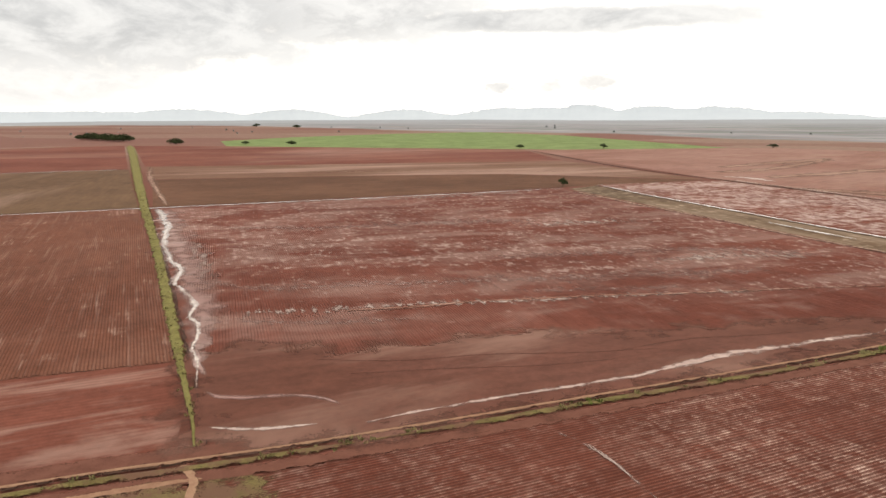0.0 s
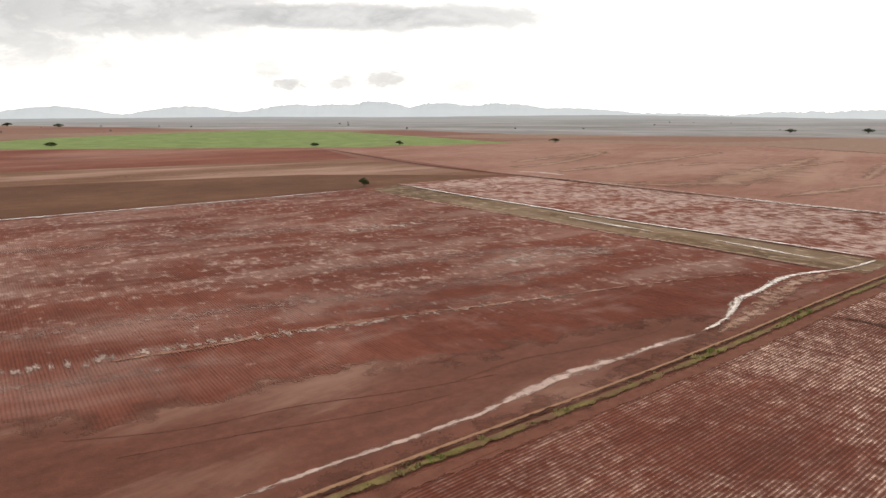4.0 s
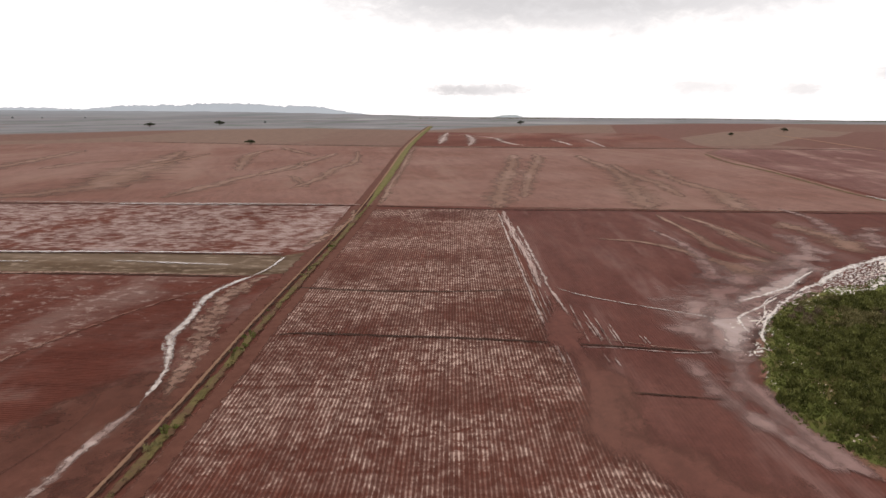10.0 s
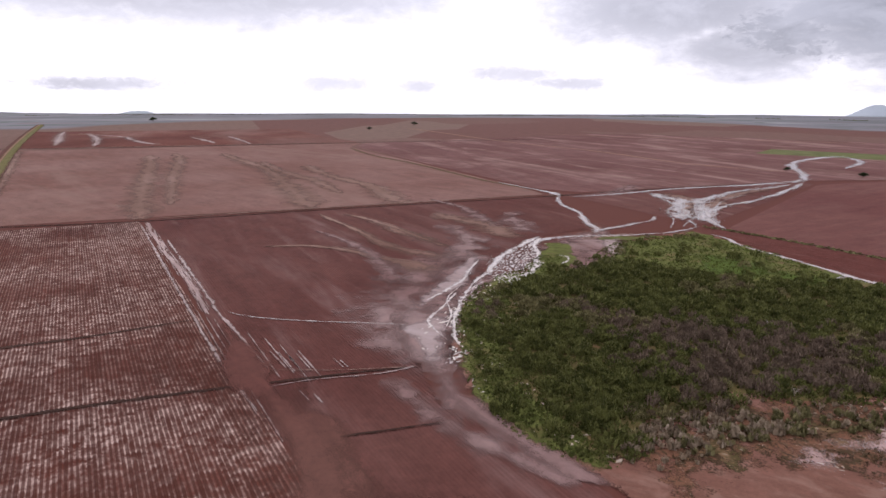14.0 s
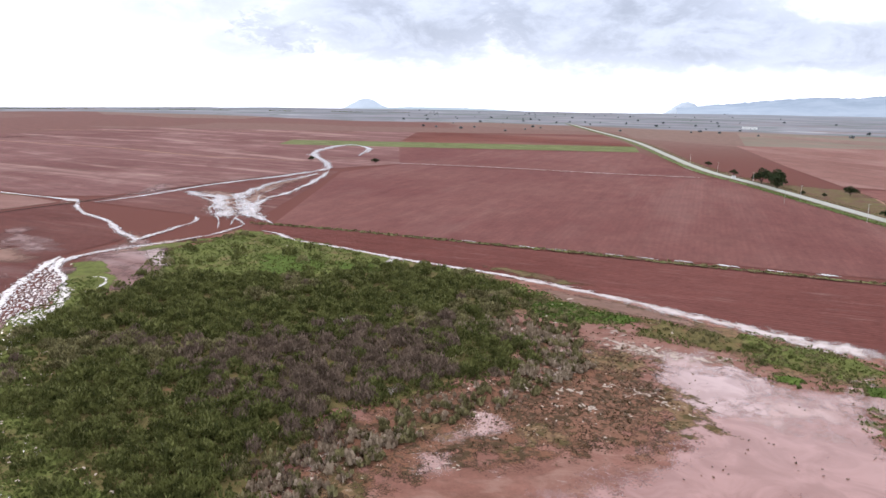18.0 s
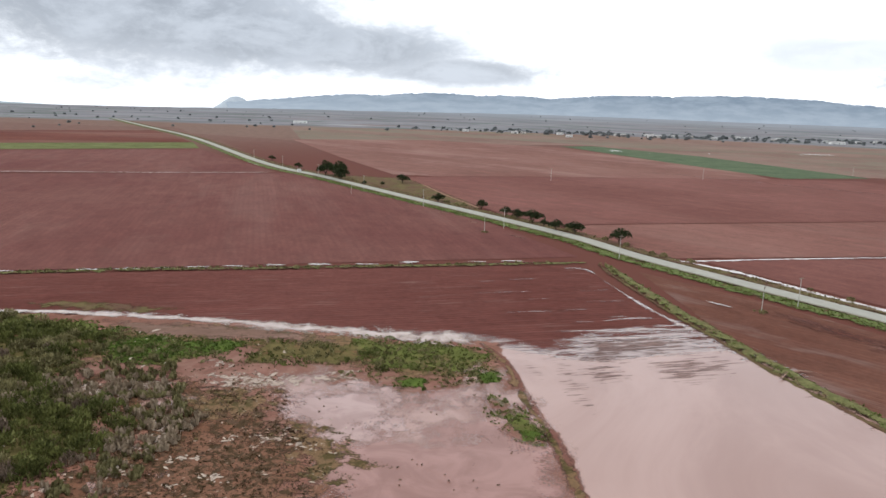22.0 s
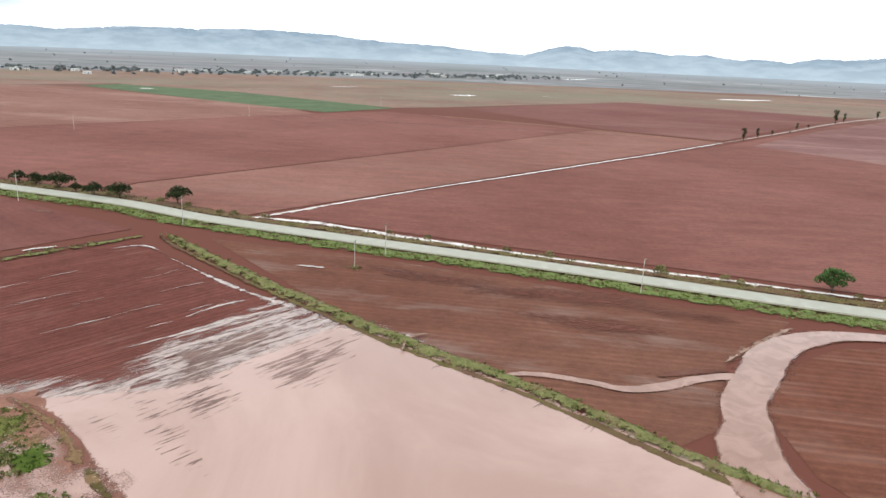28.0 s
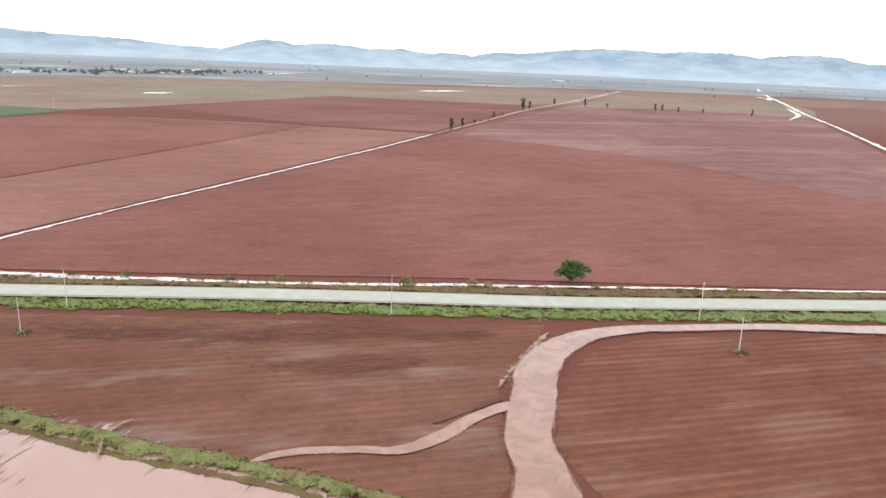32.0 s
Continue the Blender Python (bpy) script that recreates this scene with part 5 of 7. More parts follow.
band("field_edge", "pale farm line between the far fields", "track", [(-136, -550), (-209, -466), (-280, -356)], 3.5, PALE_EARTH, 0.12, rag=0.3, seed=270)
band("field_edge", "pale farm line between the far fields", "track", [(60, -560), (-60, -500), (-160, -440), (-240, -395)], 2.5, GREY_SILT, 0.12, rag=0.3, seed=271)

draw = random.Random(5)
for k in range(7):
    line = ([(470, -150), (440, -115), (410, -85), (380, -68), (350, -54), (335, -45)], [(437, -48), (428, -68), (402, -73), (372, -60), (345, -50), (328, -40)])[k % 2]
    lo = draw.randint(0, 2)
    off, wid = draw.gauss(0, 5.0), draw.uniform(0.5, 1.5)
    band("stream", "braided thread of pale flood water in the channels", "stream", [(x + draw.gauss(0, 2), y + draw.gauss(0, 2)) for x, y in shifted(line, off)[lo:lo + 4]], [wid * 0.4, wid, wid, wid * 0.4], W_FLOW, 0.25 + 0.003 * k, rag=1.4, step=1.2, seed=400 + k)

SOFT_SOIL = fade(soil("settled_brown_soil", (0.095, 0.037, 0.029), (0.115, 0.053, 0.040), U_AZ, wash=0.0), 2.0, 0.12, 0.1, 1.0, U_AZ, 3.0, 8.0)
band("silt_streak", "settled brown soil over the ends of the flooded rows", "soil", [(104, 20), (116, 52), (131, 84), (150, 93), (180, 106), (215, 122)], [8, 14, 18, 18, 14, 8], SOFT_SOIL, 0.17, rag=0.4, seed=430)

# wetland: mud, then turf, then what grows on it
MUD = fade(soil("flooded_red_mud", (0.144, 0.068, 0.048), (0.180, 0.092, 0.070), 40.0, wash=0.6, wash_size=0.25, stretch=1.5, wash_lo=0.45, wash_hi=0.7, drift=0.5, wet=0.72, wet_size=0.16, wet_stretch=1.6, pale=(0.235, 0.142, 0.108)))
TURF = fade(grassy("wet_turf", (0.072, 0.060, 0.020), (0.118, 0.092, 0.036), (0.155, 0.074, 0.042), 0.55, 0.2), 2.6, 0.14, 0.15, 0.6)
BRIGHT_TURF = fade(grassy("bright_wet_grass", (0.064, 0.071, 0.018), (0.108, 0.117, 0.031), (0.125, 0.085, 0.041), 0.5, 0.09), 2.6, 0.14, 0.15, 0.6)
BROWN_TURF = fade(mottled("brown_matted_grass", (0.062, 0.045, 0.016), (0.145, 0.088, 0.045), (0.42, 0.35, 0.28), 0.5, 0.6), 3.4, 0.35, 0.2, 0.9)
STRAW_MAT = fade(mottled("straw_and_foam", (0.13, 0.082, 0.055), (0.33, 0.26, 0.21), (0.56, 0.50, 0.43), 1.0, 0.35), 3.6, 0.6, 0.4, 1.0)
MOTTLED_MUD = fade(mottled("trampled_mud", (0.052, 0.032, 0.015), (0.140, 0.066, 0.038), (0.46, 0.38, 0.31), 0.7, 0.6), 3.4, 0.2, 0.1, 0.9)
setting("mud_flat", patch("mud_flat", [(305, -7), (325, -44), (310, -50), (274, -58), (240, -64), (200, -78), (174, -83), (146, -86), (109, -89), (104, -74), (90, -42), (84, -20), (96, 0), (112, 44), (133, 46), (149, 57), (163, 63), (194, 66), (223, 60), (258, 40), (280, 22)], MUD, 0.10, soft=2.0), "flooded red mud flat with shallow pink water", "mud")
BUSH = [(318, -42), (296, -50), (240, -60), (208, -70), (190, -62), (184, -47), (176, -34), (162, -32), (159, -16), (160, 3), (164, 14), (158, 24), (151, 34), (141, 42), (143, 50), (152, 55), (166, 59), (194, 62), (214, 61), (224, 57), (240, 46), (256, 34), (264, 22), (304, -7)]
setting("turf", patch("turf", BUSH, TURF, 0.16, soft=4.0), "dark wet turf under dense shrubs", "grass")
setting("turf", patch("turf", [(318, -42), (296, -50), (262, -58), (238, -54), (236, -20), (250, 6), (262, 20), (304, -8)], BRIGHT_TURF, 0.19, soft=4.0), "bright green wet meadow at the edge of the wetland", "grass")
setting("turf", patch("turf", [(150, -83), (127, -86), (112, -85), (104, -72), (107, -63), (116, -64), (121, -57), (128, -64), (140, -64), (158, -72), (172, -58), (186, -46), (205, -66), (176, -80)], BROWN_TURF, 0.165, soft=4.0), "matted brown-green grass beside the flood water", "grass")
for poly, sd in (([(140, -82), (116, -85), (108, -78), (112, -68), (124, -66), (136, -71)], 8), ([(186, -66), (172, -70), (164, -62), (170, -54), (182, -54)], 9), ([(214, -66), (200, -72), (190, -64), (204, -56)], 10), ([(106, -60), (99, -54), (93, -44), (97, -43), (104, -52)], 11), ([(212, 59), (196, 61), (180, 62), (166, 59), (152, 55), (142, 49), (141, 44), (150, 49), (168, 53), (196, 54), (222, 48)], 12)):
    setting("grass_patch", patch("grass_patch", poly, BRIGHT_TURF, 0.235, soft=4.0), "bright green patch of wet grass", "grass")
setting("grass_patch", patch("grass_patch", [(326, -45), (300, -52.5), (270, -59), (240, -65), (214, -73), (212, -66), (240, -56), (300, -42), (316, -30), (314, -2), (302, 2), (306, -12), (312, -32)], BRIGHT_TURF, 0.2, soft=3.0), "wet grass along the stream", "grass")
setting("grass_patch", patch("grass_patch", [(137, 46), (147, 56), (160, 61.5), (180, 64.5), (198, 64.5), (212, 62.5), (228, 59), (243, 53), (254, 46), (262, 37), (280, 29), (302, 22), (304, 12), (272, 16), (252, 30), (236, 42), (220, 50), (196, 55), (170, 54), (150, 47)], BRIGHT_TURF, 0.232, soft=3.0), "bright green wet grass along the shore", "grass")
setting("mud_patch", patch("mud_patch", [(188, -44), (170, -52), (152, -48), (138, -42), (130, -36), (126, -22), (126, -8), (131, 6), (138, 16), (138, 26), (130, 38), (142, 44), (158, 28), (166, 12), (163, -10), (165, -26), (182, -34)], MOTTLED_MUD, 0.155, soft=7.0), "trampled mud with brown stalks and bits of pale straw", "mud")
for poly in ([(184, -36), (164, -50), (159, -43), (176, -30)], [(161, -52), (146, -58), (147, -52), (158, -47)], [(156, -23), (157, -35), (151, -35), (148, -24)], [(140, -34), (134, -38), (131, -32), (137, -28)], [(150, 22), (155, 17), (153, 28), (147, 36), (144, 34)]):
    setting("straw_mat", patch("straw_mat", poly, STRAW_MAT, 0.222, soft=4.0), "pale straw and foam washed onto the mud", "debris")
for poly in ([(162, -42), (150, -52), (140, -50), (148, -42)], [(143, -6), (134, -14), (129, -6), (136, 3)], [(150, 27), (144, 20), (137, 26), (142, 35)], [(158, -26), (150, -34), (144, -28), (152, -20)], [(154, 6), (148, -2), (143, 4), (148, 12)]):
    setting("grass_patch", patch("grass_patch", poly, BROWN_TURF, 0.218, soft=4.5), "matted olive-brown stalks in the wet mud", "grass")
for poly in ([(150, -4), (146, 8), (138, 7), (139, -6)], [(164, -40), (154, -47), (148, -41), (157, -34)], [(146, 14), (140, 18), (136, 12), (141, 8)], [(152, -14), (145, -20), (141, -14), (147, -8)]):
    setting("puddle", patch("puddle", poly, W_SHALLOW, 0.21, soft=4.0, cell=1.0), "thin film of pink water in the trampled mud", "puddle")
setting("puddle", patch("puddle", [(124, -84), (106, -76), (97, -60), (90, -42), (98, -42), (107, -56), (114, -66), (126, -74)], W_SHALLOW, 0.178, soft=5.0), "shallow pale sheet of flood water beside the grass", "puddle")
setting("puddle", patch("puddle", [(146, -62), (132, -62), (122, -56), (112, -60), (108, -66), (102, -58), (98, -50), (106, -38), (118, -36), (128, -44), (140, -42), (148, -50)], W_SHALLOW, 0.185, soft=7.0), "shallow pink sheet of flood water", "puddle")
setting("puddle", patch("puddle", [(128, -58), (104, -62), (90, -38), (84, -18), (100, 4), (116, 18), (126, 10), (122, -12), (130, -36), (142, -48)], W_SHEET, 0.175, soft=7.0), "wide shallow sheet of red muddy water", "puddle")
VIVID_TURF = fade(grassy("vivid_wet_grass", (0.045, 0.066, 0.012), (0.078, 0.108, 0.020), (0.10, 0.085, 0.035), 0.62, 0.15), 2.6, 0.25, 0.1, 0.6)
STUBBLE = fade(mottled("olive_stubble", (0.050, 0.030, 0.014), (0.150, 0.074, 0.045), (0.40, 0.33, 0.26), 0.8, 0.55), 3.8, 0.3, 0.2, 1.0)
RED_LANE = fade(plain("wet_orange_mud", (0.17, 0.066, 0.036), (0.215, 0.092, 0.054), 0.4, 0.6, 0.4), 2.0, 0.35, 0.05, 0.7)
MAUVE = fade(soil("mauve_brown_silt", (0.105, 0.058, 0.040), (0.145, 0.087, 0.064), G_AZ, wash=0.5, wash_size=0.2, stretch=5, pale=(0.21, 0.15, 0.122)), 2.2, 0.3, 0.1, 0.7)
W_FILM = fade(water("lilac_film_of_water", (0.242, 0.147, 0.125), (0.315, 0.209, 0.184), 0.06, 0.15, 0.03), 2.8, 0.2, 0.05, 0.9, crumb=3.0)
for poly, mat, z, soft, label, name in (
        ([(199, -74), (168, -80), (149, -80), (141, -78), (163, -72), (177, -68), (188, -69)], MAUVE, 0.205, 3.0, "bare mauve-brown silt between stream and grass", "silt_patch"),
        ([(224, -79), (213, -84), (198, -86), (186, -87), (194, -81), (212, -78)], GRASS_THIN, 0.2, 3.0, "thin yellow-green grass beside the stream", "grass_patch"),
        ([(189, -59), (184, -65.5), (177, -68), (170, -60), (170, -55), (177, -52)], VIVID_TURF, 0.242, 3.0, "vivid green patch of wet grass", "grass_patch"),
        ([(174, -65.5), (164, -71.6), (158, -66), (169, -59)], VIVID_TURF, 0.246, 3.0, "vivid green patch of wet grass", "grass_patch"),
        ([(198, -63), (195, -69), (189, -71), (191, -63)], VIVID_TURF, 0.25, 3.0, "vivid green patch of wet grass", "grass_patch"),
        ([(282, -30), (274, -40), (254, -42), (245, -28), (256, -17)], VIVID_TURF, 0.21, 6.0, "green meadow grass in the wetland", "grass_patch"),
        ([(259, -44), (247, -53), (236, -48), (246, -38)], VIVID_TURF, 0.214, 5.0, "green meadow grass in the wetland", "grass_patch"),
        ([(124, -62), (119, -63.5), (117.5, -58.5), (122, -58)], VIVID_TURF, 0.254, 1.5, "vivid green patch of wet grass", "grass_patch"),
        ([(111.5, -71), (106, -72), (104.5, -66), (109.5, -65)], VIVID_TURF, 0.258, 1.5, "vivid green patch of wet grass", "grass_patch"),
        ([(98.5, -48), (94.5, -48.5), (94, -45), (97.5, -44)], VIVID_TURF, 0.262, 1.2, "vivid green patch of wet grass", "grass_patch"),
        ([(163, -71), (137, -78), (133, -67), (154, -61)], TURF, 0.21, 3.0, "dark wet turf beside the flood water", "grass_patch"),
        ([(159, -42), (143, -50), (138, -44), (143, -36), (153, -33)], BROWN_TURF, 0.226, 4.0, "matted olive-brown grass in the wet mud", "grass_patch"),
        ([(156, -17), (153, -23), (150, -31), (141, -37), (132, -35), (127, -31), (124, -25), (119, -20), (122, -10), (134, -4), (152, -8)], STUBBLE, 0.214, 5.0, "dark olive stubble and clods in the wet mud", "mud_patch"),
        ([(170, -27), (163, -31), (157, -29), (154, -22), (155.5, -20), (159, -26)], RED_LANE, 0.23, 2.0, "bare wet orange-red mud between the shrubs", "mud_patch"),
        ([(161, -9), (159, -14), (158, -19), (154, -20), (156, -15), (156, -9)], RED_LANE, 0.234, 2.0, "bare wet orange-red mud between the shrubs", "mud_patch"),
        ([(156.5, -27), (155.5, -31), (151, -26), (151, -22)], RED_LANE, 0.238, 1.6, "bare wet orange-red mud between the shrubs", "mud_patch"),
        ([(141, -45), (139, -51), (130, -59), (122, -57), (116, -42), (121, -34), (128, -33), (136, -39)], W_FILM, 0.2, 4.0, "smooth lilac film of flood water", "puddle"),
        ([(138, -34), (131, -42), (122, -36), (115, -30), (124, -19)], BROWN_TURF, 0.206, 5.0, "drowned brown stalks in the shallow film", "grass_patch"),
        ([(157, -47), (157, -53), (154, -56), (143, -58), (132, -65), (130, -59), (140, -51), (149, -47)], STRAW_MAT, 0.266, 3.0, "broken pale straw and foam on the mud", "straw_mat"),
        ([(163, -59), (155, -60), (155, -56), (160, -56)], STRAW_MAT, 0.27, 2.0, "broken pale straw and foam on the mud", "straw_mat"),
        ([(181, -34), (181, -39), (178, -42), (169, -46), (165, -49), (160, -47), (166, -42), (172, -37)], STRAW_MAT, 0.274, 3.0, "pale straw and foam washed onto the mud", "straw_mat")):
    setting(name, patch(name, poly, mat, z, soft, 1.0), label, name.split("_")[0])
band("stream", "broad pale stream along the edge of the wetland", "stream", [(317, -49), (309, -52), (295, -51), (274, -57), (248, -63.5), (219, -73), (200, -77.5), (174, -82), (156, -83), (146, -84.5), (128, -87), (109, -90)], [1.6, 2.6, 2.0, 2.6, 3.0, 3.4, 3.8, 4.6, 5.8, 7.0, 9.5, 11.5], W_DITCH, 0.26, rag=0.7, step=1.5, seed=101)
band("stream", "pale side pool of the stream", "puddle", [(250, -62), (246, -58), (243, -56)], [2, 3, 1], W_FLOW, 0.25, rag=0.8, seed=102)

# flooded field, its dike, the loop of flood water
setting("water", patch("water", [(108, -84), (105.5, -73), (100.5, -58), (93.5, -42), (86.5, -16), (60, -8), (22, -22), (26, -38), (37, -60), (47, -80), (54, -92), (60, -99), (68, -95), (80, -87), (92, -82)], W_POND, 0.052, soft=4.0, dip=0.02), "sheet of still pink flood water over a field", "flood water")
setting("water", patch("water", [(117, -92), (106.5, -91), (98.4, -87), (95.3, -90), (92.7, -95), (89.8, -101), (85, -106), (76, -111), (66, -117), (58, -103), (48, -86), (60, -80), (72, -72), (84, -66), (87, -56), (92, -56), (100, -66), (105, -78), (108, -85)], W_ROWS, 0.036, soft=6.0, cell=0.8), "pale flood water standing between half-drowned rows", "flood water")
DROWNED = fade(soil("half_drowned_soil", (0.115, 0.072, 0.062), (0.155, 0.10, 0.088), G_AZ, wash=0.4, wash_size=0.3, stretch=6), 4.2, 1.1, 0.5, 1.3, G_AZ, 9.0, 2.2, 0.45)
LOW_ROWS = fade(soil("thinly_flooded_soil", (0.15, 0.092, 0.08), (0.195, 0.13, 0.114), G_AZ, wash=0.4, wash_size=0.3, stretch=6), 4.2, 0.9, 0.6, 1.5, G_AZ, 9.0, 2.0, 0.45)
for poly, mat, sd in (([(97, -84), (93.7, -83), (88.7, -70), (87.6, -63), (86.5, -57), (91, -62), (93, -67), (95.2, -77)], DROWNED, 1), ([(105, -84), (98, -78), (94.5, -67.5), (98, -68), (103, -76)], LOW_ROWS, 2), ([(78, -89), (65, -97), (56, -95), (61, -85), (69, -77), (76, -79)], LOW_ROWS, 3), ([(91, -98), (71, -108), (66, -100), (79, -90), (84, -81), (91, -83)], DROWNED, 4), ([(91, -82), (84, -82), (79, -77), (86, -72.5), (90, -74)], DROWNED, 5)):
    setting("mud_patch", patch("mud_patch", poly, mat, 0.08 + 0.004 * sd, soft=3.0, cell=0.7), "rows of dark soil half drowned in the flood", "mud")
for k, (pts, wid) in enumerate((([(98, -101), (87, -106), (79, -110), (71, -113)], [0.5, 1.6, 2.2, 1.6]), ([(94, -96.5), (86, -100), (77, -104), (67, -108)], [0.5, 1.8, 2.4, 2.0]), ([(87, -113.5), (81, -118), (74, -121)], [0.6, 1.7, 1.4]), ([(94, -110), (91, -111.5), (88, -112.5)], [0.3, 0.9, 0.4]), ([(86, -117), (83, -119), (80, -120)], [0.3, 0.8, 0.4]),
                                ([(102, -168), (97, -170), (93, -169), (90, -164)], [0.4, 1.3, 1.7, 0.8]), ([(88, -157), (83, -146), (77, -133), (71, -122), (65, -113)], [0.5, 0.9, 2.0, 2.8, 3.4]), ([(78.5, -122), (77.5, -120), (76, -117.5)], [0.5, 0.7, 0.5]), ([(74, -114), (72.5, -111), (71, -108)], [0.5, 0.8, 0.5]), ([(100, -118), (95, -121), (90, -123)], [0.3, 0.7, 0.3]), ([(112, -112), (104, -116), (99, -118)], [0.3, 0.6, 0.3]), ([(122, -128), (112, -133), (106, -136)], [0.2, 0.5, 0.2]), ([(96, -140), (90, -143), (86, -146)], [0.2, 0.6, 0.3]), ([(92, -130), (86, -133), (81, -135)], [0.2, 0.7, 0.5]), ([(116, -146), (111, -149), (107, -151)], [0.2, 0.5, 0.2]), ([(126, -140), (120, -143), (116, -145)], [0.2, 0.5, 0.2]), ([(108, -126), (104, -128.5), (101, -130)], [0.2, 0.6, 0.2]))):
    band("flood_strip", "pool of pale water along the rows", "puddle", pts, [0.85 * w if w > 1.5 else 0.6 * w for w in wid], W_STREAK, 0.11 + 0.004 * k, rag=0.5, step=1.0, seed=110 + k)
POND_EDGE = [(113, -88), (108, -81), (104, -73), (99, -59), (92, -43), (85, -20), (78, 0)]
band("field_edge", "low weedy edge between mud and flood water", "bank", POND_EDGE, [0.8, 1.2, 1.6, 2.0, 1.8, 1.4, 0.8], BROWN_TURF, 0.2, rag=0.8, step=1.0, seed=118)
band("field_edge", "wet mud rim of the flood water", "bank", POND_EDGE, [2.0, 2.4, 3.0, 3.4, 3.2, 3.0, 2.0], WET_EARTH, 0.12, rag=0.4, step=1.0, seed=119)
DIKE = [(88, -180), (83, -166), (72, -139), (64, -121), (56, -104), (48, -87), (41, -75), (35.5, -65), (31, -55), (26, -43), (18, -28)]
band("dike", "low grassy earth dike along the flooded field", "dike", DIKE, [4.4, 4.6, 4.6, 4.6, 4.6, 4.8, 4.6, 4.2, 4.0, 3.8, 3.8], GRASS, 0.1, rag=0.35, profile=BANK, step=1.0, seed=121)
band("dike_edge", "thin weeds on the wet edge of the dike", "bank", shifted(DIKE, 2.4), 1.7, GRASS_THIN, 0.14, rag=0.7, seed=122)
band("stream", "curving channel of pink muddy flood water", "stream", [(-120, -2), (-90, -25), (-69, -45), (-55, -56), (-44, -64), (-34, -68), (-24, -68), (-15, -65), (-7, -60), (-1, -56), (6, -51), (11, -45), (16, -40), (20, -33), (22, -20)], [6, 4.5, 3.2, 3.2, 3.6, 5.0, 6.2, 6.8, 6.8, 6.6, 6.4, 6.8, 8, 9, 10], W_MUD, 0.27, rag=0.12, step=1.0, seed=124)
band("stream_bank", "wet dark bank of the curving channel", "bank", [(-120, -2), (-90, -25), (-69, -45), (-55, -56), (-44, -64), (-34, -68), (-24, -68), (-15, -65), (-7, -60), (-1, -56), (6, -51), (11, -45), (16, -40), (20, -33)], [8, 6.5, 4.6, 4.6, 5.2, 6.8, 8.4, 8.8, 8.8, 8.4, 8.4, 8.6, 10, 11], WET_EARTH, 0.22, rag=0.25, step=1.0, seed=125)
band("stream", "narrow side channel of pink muddy water", "stream", [(39, -72), (35, -71.5), (31, -69.5), (26, -65.5), (21, -61), (14, -60), (8, -60.5), (2, -60), (-3, -58)], [0.8, 1.2, 1.4, 1.8, 2.2, 2.2, 2.0, 2.4, 2.6], W_MUD, 0.28, rag=0.4, step=0.7, seed=126)
band("silt_streak", "smooth red side bed left by the flood", "silt", [(13, -63.5), (7, -63.5), (3, -62.5), (-1, -61.5)], [0.8, 1.8, 1.6, 0.8], FAN, 0.262, rag=0.3, step=0.8, seed=730)
band("silt_streak", "silt spread beside the channel", "silt", [(-31, -74), (-24, -72), (-12, -68), (-2, -64)], [1.5, 2.2, 2.0, 1.0], SILT_M, 0.26, rag=0.8, seed=127)
band("stream", "small pale washout through the dike", "puddle", [(52, -85), (49, -90), (45, -92), (42, -90)], [0.8, 1.2, 1.0, 0.4], SILT_M, 0.4, rag=0.5, step=0.7, seed=128)
DAMP = fade(soil("damp_dark_soil", (0.085, 0.031, 0.022), (0.115, 0.046, 0.034), 122.0, wash=0.3, wash_size=0.2, stretch=5, pale=(0.17, 0.11, 0.098)), 2.6, 0.1, 0.2, 1.4, 122.0, 3.0, 1.5, 0.6)
for k, (pts, wid) in enumerate((([(44, -142), (28, -124), (10, -108), (-8, -92), (-22, -80)], [6, 10, 12, 9, 4]), ([(24, -100), (10, -88), (-4, -78)], [5, 9, 4]), ([(34, -128), (22, -116), (12, -106)], [4, 6, 3]))):
    band("silt_streak", "dark damp stain in the red field", "soil", pts, wid, DAMP, 0.15 + 0.004 * k, rag=0.6, seed=740 + k)
band("puddle", "small puddle in the damp field", "puddle", [(60, -143), (56, -141), (52, -138)], [0.5, 1.4, 0.5], W_FLOW, 0.2, rag=0.6, seed=129)

# green line along the southern field
LINE = [(334, -53), (302, -74), (258, -97), (223, -116), (191, -131), (141, -156), (93, -180)]
band("field_edge", "grassy line between the fields", "bank", LINE, [2.2, 2.4, 2.6, 2.8, 3.0, 3.0, 3.2], GRASS, 0.1, rag=0.3, profile=LOW_BANK, seed=131)
band("field_edge", "dark shallow ditch along the grassy line", "ditch", shifted(LINE, -1.9), 0.9, DARK_EARTH, 0.12, rag=0.5, seed=132)
for k, (x, y) in enumerate(((255, -101), (236, -111), (226, -116), (216, -121), (209, -126), (199, -131), (188, -137), (176, -143), (163, -149), (150, -157), (130, -166), (119, -172))):
    w = 1.8 + (k * 37 % 5) * 0.4
    band("puddle", "small pale puddle beside the grassy line", "puddle", [(x + 3.2, y + 1.0), (x, y - 0.6), (x - 3.4 - k % 3, y - 2.2)], [0.5, w, 0.5], W_FLOW, 0.13, rag=0.9, step=0.8, seed=133 + k)
band("field_edge", "grassy line with a farm track", "bank", [(515, -257), (450, -304), (380, -343), (316, -386)], 5.0, WHITE_SILT, 0.1, rag=0.4, seed=150)
band("silt_streak", "pale silt washed down beside the road", "silt", [(453, -553), (430, -520), (412, -496), (389, -478), (362, -440), (338, -416)], [3, 5, 5, 4, 5, 3], WHITE_SILT, 0.12, rag=0.7, seed=1510)

